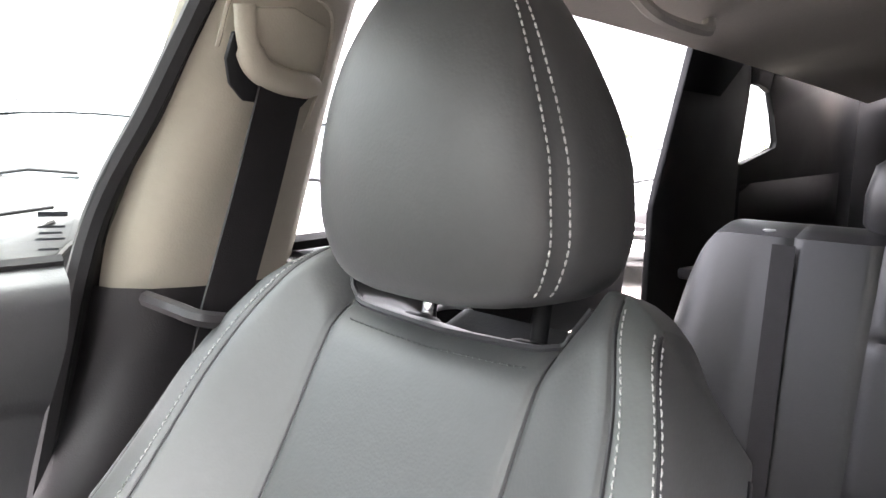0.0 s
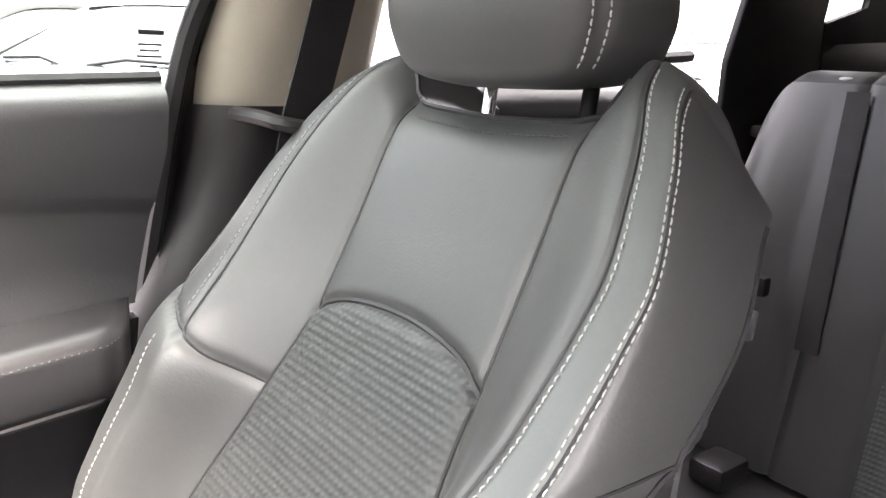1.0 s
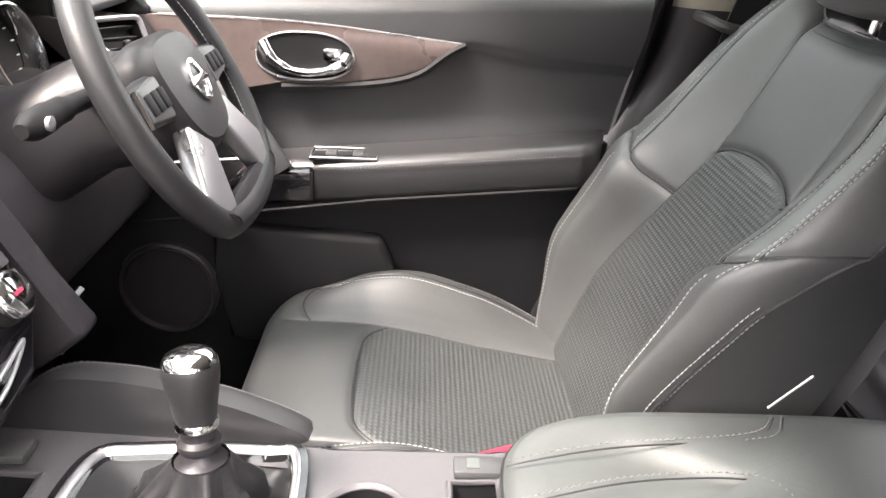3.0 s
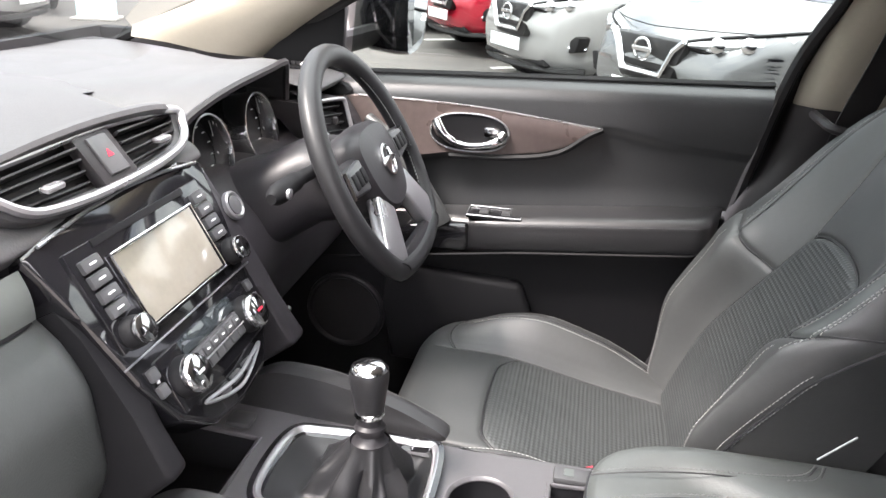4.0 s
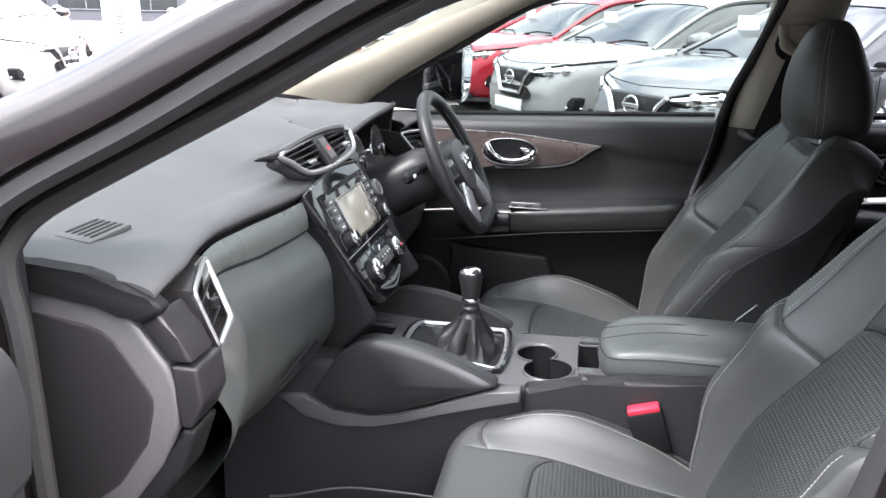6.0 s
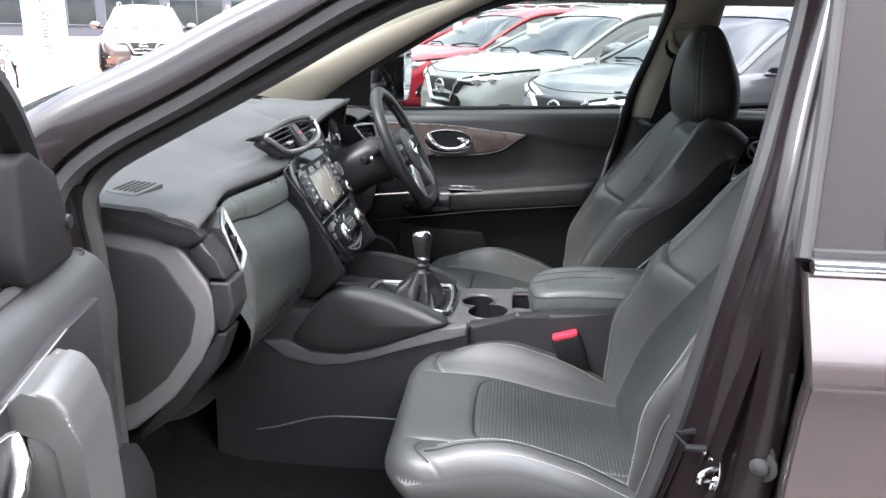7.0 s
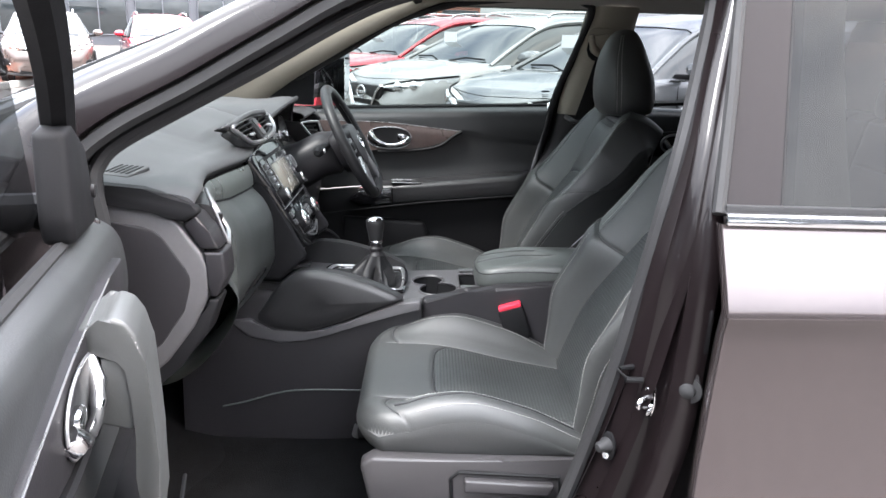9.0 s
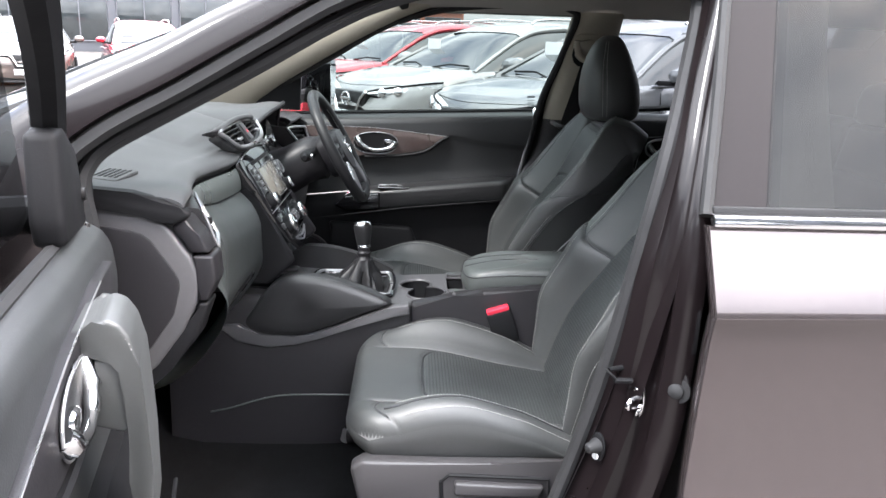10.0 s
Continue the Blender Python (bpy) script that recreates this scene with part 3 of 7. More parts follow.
    # upright sides of the cushion, tucked in at the bottom
    edge = [cushion(out * -1, t) for t in np.linspace(0.02, 1, 50)] + [cushion(q * -out, 1.0) for q in np.linspace(1, -1, 61)[1:]] + [cushion(out, t) for t in np.linspace(1, 0.02, 50)[1:]]
    cen = Vector((cx, (yr + yf) / 2, 0))
    prof = [(0.0, 0.0), (0.0015, 0.12), (0.001, 0.30), (-0.004, 0.55), (-0.010, 0.80), (-0.016, 0.94), (-0.022, 1.0)]
    rings = []
    for i, p in enumerate(edge):
        a, b = edge[max(i - 7, 0)], edge[min(i + 7, len(edge) - 1)]
        d = Vector((b.x - a.x, b.y - a.y, 0)).normalized()
        n = Vector((d.y, -d.x, 0))
        if n.dot(Vector((p.x - cen.x, p.y - cen.y, 0))) < 0:
            n = -n
        low = min(p.z - 0.012, 0.545)
        rings.append([(p.x + n.x * o, p.y + n.y * o, p.z + (low - p.z) * h) for o, h in prof])
    part("cushion_skirt", lf(rings, False), LEATHER, st, sharp=70)
    # base, side shield and rails
    part("seat_base", bx((cx, (yr + yf) / 2 - 0.01, 0.46), (0.40, 0.42, 0.15), 0.02), DARK, st)
    xo = cx + out * 0.245
    sh = [(yf - 0.04, 0.556), (yf - 0.015, 0.540), (yf - 0.03, 0.47), (yf - 0.06, 0.40), (yr + 0.02, 0.40), (yr - 0.05, 0.47), (yr - 0.06, 0.60), (yr - 0.01, 0.615), (yr + 0.03, 0.570), (yr + 0.12, 0.552), (yr + 0.25, 0.552)]
    shield = part("side_shield", pr(sh, "x", xo - 0.02, xo + 0.02, 0.008, 3), SHIELD, st, "grey moulded plastic side shield")
    part("recline_lever", pr([(yr + 0.32, 0.520), (yr + 0.32, 0.494), (yr + 0.16, 0.488), (yr + 0.15, 0.512)], "x", xo + out * 0.018, xo + out * 0.036, 0.005, 3), SHIELD, shield)
    part("lever_recess", tb([(xo + out * 0.021, yr + 0.34, 0.44), (xo + out * 0.021, yr + 0.345, 0.515), (xo + out * 0.021, yr + 0.33, 0.530), (xo + out * 0.021, yr + 0.14, 0.523), (xo + out * 0.021, yr + 0.135, 0.44)], 0.004, 6), DARK, shield)
    part("height_lever", pr([(yr + 0.10, 0.515), (yr + 0.11, 0.490), (yr - 0.02, 0.480), (yr - 0.02, 0.512)], "x", xo + out * 0.016, xo + out * 0.034, 0.005, 3), SHIELD, shield)
    for e in (-1, 1):
        part("seat_rail", bx((cx + e * 0.19, 0.33 + dy, 0.365), (0.045, 0.62, 0.03), 0.006), HARD, st)
        part("rail_cap", tb([(cx + e * 0.19, yf + 0.005, 0.40), (cx + e * 0.19, yf + 0.03, 0.37), (cx + e * 0.19, yf + 0.035, 0.345)], 0.012, 8, flat=0.6), SATIN, st)
    return st


def rib_fabric(name, tilt, rows):
    """Woven seat fabric with close ribs across the seat and small knots along them."""
    mt = material(name, (0.034, 0.037, 0.037), 0.52, var=0.15, scale=10, spec=0.7)
    n, l = mt.node_tree.nodes, mt.node_tree.links
    b = n["Principled BSDF"]
    tc, mp = n.new("ShaderNodeTexCoord"), n.new("ShaderNodeMapping")
    mp.inputs["Rotation"].default_value = (tilt, 0, 0)
    l.new(tc.outputs["Object"], mp.inputs["Vector"])
    hs = []
    for direction, sc in ((rows, 44.0), ("X", 44.0)):
        w = n.new("ShaderNodeTexWave")
        w.wave_type, w.bands_direction, w.wave_profile = "BANDS", direction, "SIN"
        w.inputs["Scale"].default_value, w.inputs["Distortion"].default_value, w.inputs["Detail Scale"].default_value = sc, 0.25, 0.4
        l.new(mp.outputs["Vector"], w.inputs["Vector"])
        hs.append(w)
    kn, ad = n.new("ShaderNodeMath"), n.new("ShaderNodeMath")
    kn.operation, ad.operation = "MULTIPLY", "MULTIPLY_ADD"
    l.new(hs[1].outputs["Fac"], kn.inputs[0])
    l.new(hs[0].outputs["Fac"], kn.inputs[1])
    ad.inputs[1].default_value = 0.45
    l.new(hs[0].outputs["Fac"], ad.inputs[0])
    l.new(kn.outputs[0], ad.inputs[2])
    tone, dye = n.new("ShaderNodeMapRange"), n.new("ShaderNodeVectorMath")
    tone.inputs["From Max"].default_value = 1.45
    tone.inputs["To Min"].default_value, tone.inputs["To Max"].default_value = 0.78, 1.28
    dye.operation = "SCALE"
    l.new(ad.outputs[0], tone.inputs["Value"])
    l.new(b.inputs["Base Color"].links[0].from_socket, dye.inputs[0])
    l.new(tone.outputs[0], dye.inputs["Scale"])
    l.new(dye.outputs[0], b.inputs["Base Color"])
    bp = n.new("ShaderNodeBump")
    bp.inputs["Strength"].default_value, bp.inputs["Distance"].default_value = 0.45, 0.0012
    l.new(ad.outputs[0], bp.inputs["Height"])
    l.new(bp.outputs["Normal"], b.inputs["Normal"])
    return mt


FABRIC_BACK = rib_fabric("ribbed_back_fabric", radians(-27), "Z")
FABRIC_SEAT = rib_fabric("ribbed_seat_fabric", 0.0, "Y")
SHIELD = material("grey_shield_plastic", (0.044, 0.042, 0.044), 0.40, var=0.06, scale=6, bump=0.2, bump_scale=600)
drv = front_seat("driver_seat", "black leather front car seat with ribbed fabric insert and pale stitching", 0.37, 0.0, 1)
ps = copy_thing(drv, Matrix.Translation((0, -0.05, 0)) @ Matrix.Diagonal((-1, 1, 1, 1)))
ps.name = "passenger_seat"
tagged(ps, "black leather front passenger seat with fabric insert beside the open door")


# ---- car body ----
def mirror_x(pts):
    return [(-p[0], *p[1:]) for p in pts]


body = thing("car_body", "dark purple-brown family car body with its front passenger door open", "car")

# door opening on the passenger side: inner edge from the sill round the windscreen pillar to the roof and down the centre pillar
APER = [(-0.76, 0.925, 0.42), (-0.76, 0.925, 0.75), (-0.758, 0.928, 1.0), (-0.755, 0.938, 1.085), (-0.743, 0.932, 1.118), (-0.728, 0.905, 1.148), (-0.703, 0.826, 1.194), (-0.668, 0.70, 1.264), (-0.629, 0.57, 1.341), (-0.610, 0.481, 1.380),
        (-0.590, 0.34, 1.418), (-0.578, 0.18, 1.436), (-0.578, 0.06, 1.438), (-0.585, 0.0, 1.428), (-0.600, -0.025, 1.398), (-0.669, 0.009, 1.262), (-0.733, 0.048, 1.134), (-0.745, 0.086, 0.949), (-0.745, 0.125, 0.757), (-0.745, 0.183, 0.548), (-0.745, 0.22, 0.46), (-0.75, 0.30, 0.42)]


def opening_ring(side):
    pts = [Vector((p[0] * -side, p[1] - (0.046 * min(1.0, max(0.0, (0.35 - p[1]) / 0.2)) if side > 0 else 0.0), p[2])) for p in spline(APER, 130)]
    return pts


for side in (-1, 1):
    pts = opening_ring(side)
    part("door_seal", tb([p + Vector((side * 0.004, 0, 0)) for p in pts], 0.0125, 8), RUBBER, body, "black rubber door seal")
    # flange: painted step between the seal and the outer skin
    cen = Vector((side * 0.70, 0.42, 0.95))
    rings = []
    n = len(pts)
    for i, p in enumerate(pts):
        a, b = pts[max(i - 1, 0)], pts[min(i + 1, n - 1)]
        d = (b - a).normalized()
        o = Vector((0, d.z, -d.y))
        if o.dot(Vector((0, p.y - cen.y, p.z - cen.z))) < 0:
            o = -o
        o.normalize()
        f = float(np.interp(p.z, [0.4, 1.08, 1.42], [1.0, 1.0, 0.75]))
        sx = side
        rings.append([p + Vector((sx * q, 0, 0)) + o * (r * f) for q, r in ((-0.012, 0.004), (0.004, 0.010), (0.012, 0.022), (0.016, 0.034), (0.030, 0.040), (0.050, 0.044), (0.062, 0.052))])
    part("door_frame_flange", lf(rings, False), PAINT_SHADED, body, "dark purple-brown painted door frame", sharp=50)
    # outer skin of windscreen pillar and roof rail
    rail_in = [(0.845, 0.965, 1.075), (0.820, 0.955, 1.140), (0.800, 0.900, 1.192), (0.765, 0.79, 1.255), (0.735, 0.68, 1.322), (0.705, 0.56, 1.392), (0.675, 0.42, 1.440), (0.655, 0.22, 1.472), (0.645, 0.0, 1.480), (0.645, -0.4, 1.476), (0.66, -0.9, 1.445), (0.68, -1.3, 1.40)]
    rail_out = [(0.800, 1.10, 1.120), (0.785, 1.06, 1.175), (0.755, 0.965, 1.240), (0.715, 0.845, 1.300), (0.685, 0.735, 1.360), (0.655, 0.60, 1.418), (0.628, 0.46, 1.468), (0.605, 0.25, 1.504), (0.595, 0.0, 1.515), (0.595, -0.4, 1.512), (0.61, -0.9, 1.485), (0.63, -1.3, 1.44)]
    A, B = spline(rail_in, 60), spline(rail_out, 60)
    rings = []
    for a, b in zip(A, B):
        a, b = Vector((a[0] * side, a[1], a[2])), Vector((b[0] * side, b[1], b[2]))
        mid = a.lerp(b, 0.66) + Vector((side * 0.030, 0, 0.004))
        rings.append([a - Vector((side * 0.03, 0, 0.004)), a, a.lerp(mid, 0.6) + Vector((side * 0.004, 0, 0.004)), mid, mid.lerp(b, 0.5) + Vector((0, 0, 0.006)), b, b - Vector((side * 0.02, 0, 0.012))])
    # rail wears the shaded copy of the body paint
    part("roof_rail", lf(rings, False), PAINT_SHADED, body, "dark purple-brown painted windscreen pillar and roof rail", sharp=60)
    # weather strip in the gap between rail and flange
    part("rail_weather_strip", tb([Vector((p[0] * side - side * 0.020, p[1] - 0.006, p[2] - 0.014)) for p in A[:44]], 0.014, 6), RUBBER, body)

# roof skin and ceiling
part("roof", sheet(lambda u, v: ((u - 0.5) * 1.24, 0.46 - 2.1 * v, 1.505 + 0.05 * (1 - (2 * u - 1) ** 2) - 0.10 * max(0, v - 0.55) ** 1.5), 12, 16, (0, 0, -0.004)), PAINT, body)
tagged(part("ceiling", sheet(lambda u, v: ((u - 0.5) * 1.26, 0.47 - 2.2 * v, 1.405 + 0.075 * (1 - abs(2 * u - 1) ** 3.2) - 0.09 * max(0, v - 0.5) ** 1.5), 30, 24, (0, 0, 0.010)), LINER), "pale greige cloth car headliner", "headliner", kind="structure")

# windscreen
def screen_glass(u, v):
    y = 1.33 - 0.86 * v
    z = 1.072 + 0.345 * v ** 0.92 + 0.03 * (1 - (2 * u - 1) ** 2) * v + 0.043 * (1 - (2 * u - 1) ** 4)
    hw = 0.735 - 0.135 * v
    return ((2 * u - 1) * hw, y + 0.10 * (1 - (2 * u - 1) ** 2) * (1 - 0.4 * v), z)


ws = part("windscreen", sheet(screen_glass, 16, 10), GLASS, body, "clear windscreen glass")
ws.visible_shadow = False
part("windscreen_border", tb([Vector(screen_glass(q, 0.0)) + Vector((0, -0.01, 0.0)) for q in np.linspace(0, 1, 30)], 0.016, 6, flat=0.4), DARK, body)
for e in (0, 1):
    part("windscreen_border", tb([Vector(screen_glass(e * 0.985 + 0.0075, q)) for q in np.linspace(0, 1, 24)], 0.010, 6), DARK, body)
part("windscreen_border", tb([Vector(screen_glass(q, 1.0)) for q in np.linspace(0, 1, 24)], 0.02, 6), DARK, body)
part("bonnet", sheet(lambda u, v: ((2 * u - 1) * (0.80 - 0.12 * v), 1.36 + 0.95 * v + 0.10 * (1 - (2 * u - 1) ** 2), 0.985 - 0.20 * v ** 1.2 - 0.03 * (2 * u - 1) ** 4 + 0.025 * abs(2 * u - 1) ** 6 * (1 - v)), 18, 12, (0, 0, -0.02)), PAINT, body)
part("scuttle", sheet(lambda u, v: ((2 * u - 1) * 0.74, 1.32 + 0.09 * v + 0.10 * (1 - (2 * u - 1) ** 2), 1.095 - 0.03 * v), 12, 2, (0, 0, -0.03)), DARK, body)

# windscreen pillar trim, driver and passenger side
for side in (-1, 1):
    lo = [(0.735, 0.985, 1.08), (0.705, 0.90, 1.150), (0.665, 0.76, 1.235), (0.628, 0.62, 1.315), (0.60, 0.48, 1.385), (0.585, 0.36, 1.43)]
    hi = [(0.675, 1.235, 1.112), (0.662, 1.10, 1.163), (0.652, 0.97, 1.220), (0.632, 0.84, 1.284), (0.602, 0.68, 1.362), (0.575, 0.52, 1.430)]
    rings = []
    for a, b in zip(spline(lo, 24), spline(hi, 24)):
        a, b = Vector((a[0] * side, *a[1:])), Vector((b[0] * side, *b[1:]))
        m1 = a.lerp(b, 0.4) - Vector((side * 0.020, 0, 0.002))
        rings.append([a + Vector((side * 0.03, 0, 0)), a, a.lerp(m1, 0.5) - Vector((side * 0.008, 0, 0)), m1, m1.lerp(b, 0.5) - Vector((side * 0.006, 0, -0.004)), b, b + Vector((side * 0.01, 0, 0.02))])
    part("windscreen_pillar_trim", lf(rings, False), BEIGE, body, "beige windscreen pillar trim", sharp=60)

# centre pillar trims
for side in (-1, 1):
    up = [(0.741, -0.012, -0.214, 1.055), (0.735, -0.015, -0.214, 1.075), (0.700, -0.030, -0.212, 1.16), (0.664, -0.046, -0.212, 1.25), (0.629, -0.060, -0.214, 1.335), (0.598, -0.075, -0.222, 1.42)]
    rings = []
    for q in spline(up, 20):
        x, yf, yb, z = q
        x *= side
        rings.append([(x + side * 0.035, yf + 0.012, z), (x, yf, z), (x - side * 0.022, yf - 0.03, z), (x - side * 0.030, yf - 0.06, z), (x - side * 0.030, yb + 0.05, z), (x - side * 0.02, yb + 0.02, z), (x, yb, z), (x + side * 0.035, yb - 0.008, z)])
    part("pillar_upper_trim", lf(rings, False), BEIGE, body, "beige centre pillar trim", sharp=60)
    lo = [(0.725, -0.010, -0.19, 1.073), (0.735, 0.012, -0.20, 0.98), (0.735, 0.07, -0.20, 0.85), (0.735, 0.12, -0.21, 0.68), (0.735, 0.20, -0.22, 0.45), (0.735, 0.24, -0.24, 0.36)]
    rings = []
    for q in spline(lo, 20):
        x, yf, yb, z = q
        x *= side
        rings.append([(x + side * 0.035, yf + 0.012, z), (x, yf, z), (x - side * 0.025, yf - 0.03, z), (x - side * 0.033, yf - 0.07, z), (x - side * 0.033, yb + 0.05, z), (x - side * 0.02, yb + 0.015, z), (x, yb, z), (x + side * 0.035, yb - 0.005, z)])
    part("pillar_lower_trim", lf(rings, False), HARD, body, "dark grey lower centre pillar trim", sharp=60)

# outer skin of the centre pillar (passenger side): faces the open doorway
pil = [(-0.600, -0.02, -0.68, -0.065, 1.40), (-0.669, 0.012, -0.745, -0.025, 1.262), (-0.733, 0.05, -0.800, 0.0, 1.134), (-0.745, 0.088, -0.835, 0.008, 1.0), (-0.745, 0.11, -0.84, 0.012, 0.85), (-0.745, 0.14, -0.838, 0.02, 0.70), (-0.745, 0.19, -0.83, 0.05, 0.54), (-0.75, 0.24, -0.83, 0.08, 0.42)]
rings = []
for q in spline(pil, 40):
    xi, yi, xo, yo, z = q
    a, b = Vector((xi, yi, z)), Vector((xo, yo, z))
    d = b - a
    nrm = Vector((-d.y, d.x, 0)).normalized()
    if nrm.y < 0:
        nrm = -nrm
    rings.append([a + d * t + nrm * h for t, h in ((0.04, -0.002), (0.22, 0.002), (0.38, 0.003), (0.44, -0.008), (0.60, -0.012), (0.68, -0.010), (0.74, 0.004), (0.86, 0.006), (0.97, 0.0), (1.02, -0.02))])
part("centre_pillar_skin", lf(rings, False), PAINT_SHADED, body, "glossy dark purple-brown painted door pillar", sharp=50)
part("pillar_gap", sheet(lambda u, v: (-0.80 + 0.13 * max(0, v - 0.62) / 0.38, -0.02 - 0.06 * max(0, v - 0.6), 0.40 + 1.02 * v), 1, 12, (0, -0.10, 0)), DARK, body)

# striker, hinge bolts and plugs on the pillar
def oval(a, b, z0, z1, m):
    """A thin oval plate in the pose m."""
    return lf([[m @ Vector((a * k * math.cos(q), b * k * math.sin(q), h)) for q in np.linspace(0, 2 * math.pi, 25)[:-1]] for k, h in ((1.0, z0), (1.0, z1), (0.9, z1 + 0.001))])


SM = pose(-0.790, 0.064, 0.764, -90, 0, 35)
stk = part("door_striker", oval(0.012, 0.030, -0.002, 0.003, SM), CHROME, body, "steel door striker")
part("striker_loop", tb(spline([SM @ Vector(p) for p in ((-0.004, -0.009, 0.0), (-0.004, -0.008, 0.026), (-0.004, 0.0, 0.034), (-0.004, 0.008, 0.026), (-0.004, 0.009, 0.0))], 20), 0.0042, 8), CHROME, stk)
for dz in (0.019, -0.019):
    part("bolt", lt([(0.0065, 0.0), (0.0065, 0.006), (0.004, 0.008), (0.0, 0.006)], SM @ Matrix.Translation((0, dz, 0.003)), 10), CHROME, stk)
BM = pose(-0.778, 0.122, 0.672, -90, 0, 35)
buf = part("buffer_plate", oval(0.015, 0.026, -0.002, 0.002, BM), DARK, body)
part("door_buffer", lt([(0.013, 0), (0.0125, 0.006), (0.010, 0.010), (0.009, 0.020), (0.006, 0.024), (0.0, 0.025)], BM @ Matrix.Translation((0, -0.004, 0.002)), 18), RUBBER, buf, "grey rubber door buffer")
part("buffer_clip", oval(0.006, 0.006, 0.002, 0.005, BM @ Matrix.Translation((0.0, 0.016, 0))), PRINT, buf)
part("lock_catch", tb([(-0.770, 0.092, 0.812), (-0.782, 0.118, 0.813), (-0.794, 0.108, 0.800), (-0.790, 0.080, 0.798)], 0.005, 8), DARK, body, "black latch catch")
hg = part("rear_door_hinge", bx((-0.822, 0.010, 0.898), (0.020, 0.030, 0.075), 0.005), DARK, body, "black rear door hinge")
for dz in (-0.022, 0.0, 0.022):
    part("bolt", lt([(0.006, 0), (0.006, 0.005), (0.0, 0.006)], pose(-0.822, 0.025, 0.898 + dz, -90, 0, 20), 8), HARD, hg)
pm = pose(-0.828, 0.018, 0.806, -90, 0, 55)
part("plug_plate", oval(0.017, 0.030, -0.003, 0.002, pm), HARD, body)
part("pillar_plug", lt([(0.022, 0), (0.022, 0.003), (0.013, 0.004), (0.012, 0.010), (0.008, 0.013), (0.0, 0.014)], pm @ Matrix.Translation((0, 0.004, 0.002)), 18), RUBBER, body)

# rear quarter, tailgate, floor and sills
for side in (-1, 1):
    part("rear_quarter_trim", pr([(-0.857, 1.144), (-0.949, 1.40), (-0.965, 1.46), (-1.165, 1.46), (-1.177, 1.369), (-1.168, 1.33), (-1.146, 1.235), (-1.150, 1.222), (-1.150, 0.40), (-0.85, 0.40)], "x", side * 0.655, side * 0.668, 0.004, 3), DARK, body, "black rear pillar trim")
    part("rear_quarter_trim", pr([(-1.167, 1.46), (-1.180, 1.368), (-1.20, 1.375), (-1.235, 1.373), (-1.258, 1.360), (-1.295, 1.46)], "x", side * 0.655, side * 0.668, 0.003, 2), DARK, body)
    part("rear_quarter_trim", pr([(-1.298, 1.46), (-1.260, 1.358), (-1.285, 1.320), (-1.312, 1.268), (-1.306, 1.252), (-1.152, 1.220), (-1.152, 0.40), (-1.75, 0.40), (-1.75, 1.46)], "x", side * 0.655, side * 0.668, 0.004, 3), DARK, body)
    qg = part("quarter_glass", sheet(lambda u, v: (side * 0.676, -1.13 - 0.22 * u, 1.19 + 0.21 * v), 1, 1), PRIVACY if side < 0 else GLASS, body)
    qg.visible_shadow = False
    part("quarter_bulge", lf([[(side * (0.655 - 0.03 * math.sin(math.pi * t) * math.sin(math.pi * w)), -1.16 - 0.5 * t, 1.05 + 0.13 * w + 0.03 * t) for w in np.linspace(0, 1, 9)] for t in np.linspace(0, 1, 12)], False), HARD, body)
    part("sill", bx((side * 0.76, -0.1, 0.36), (0.10, 2.3, 0.12), 0.02), PAINT, body)
part("tailgate_trim", bx((0, -1.78, 0.9), (1.4, 0.06, 1.2), 0.02), DARK, body)
part("parcel_shelf", bx((0, -1.28, 1.03), (1.28, 0.72, 0.02), 0.006), HARD, body)
fl = part("floor", sheet(lambda u, v: ((2 * u - 1) * 0.74, -1.7 + 2.95 * v, 0.325 + 0.10 * max(0, (v - 0.86) / 0.14) ** 1.5 + 0.0), 30, 60, (0, 0, -0.02)), CARPET)
tagged(fl, "black carpeted car floor", "floor", kind="structure")
for side in (-1, 1):
    part("kick_panel", bx((side * 0.748, 1.14, 0.72), (0.03, 0.42, 0.80), 0.01), DARK, body)
    part("front_wing", sheet(lambda u, v: (side * (0.80 + 0.055 * math.sin(math.pi * (0.15 + 0.7 * v))), 1.03 + 1.1 * u, 0.40 + (0.60 - 0.16 * u) * v), 10, 8, (-side * 0.01, 0, 0)), PAINT, body)
part("bulkhead", sheet(lambda u, v: ((2 * u - 1) * 0.74, 1.24 + 0.10 * v, 0.30 + 0.82 * v), 6, 6, (0, 0.02, 0)), DARK, body)


def floor_mat(cx, y0, y1, w):
    bm = sheet(lambda u, v: (cx + (u - 0.5) * w, y0 + (y1 - y0) * v, 0.335 + 0.004 * math.sin(9 * u + 7 * v) + 0.09 * max(0, (v - 0.78) / 0.22) ** 1.5), 20, 24, (0, 0, -0.008))
    ob = part("floor_mat", bm, CARPET)
    return tagged(ob, "black carpet mat lying in the footwell", "car mat", "car mats")


floor_mat(-0.40, 0.52, 1.18, 0.46)
floor_mat(0.40, 0.52, 1.18, 0.46)

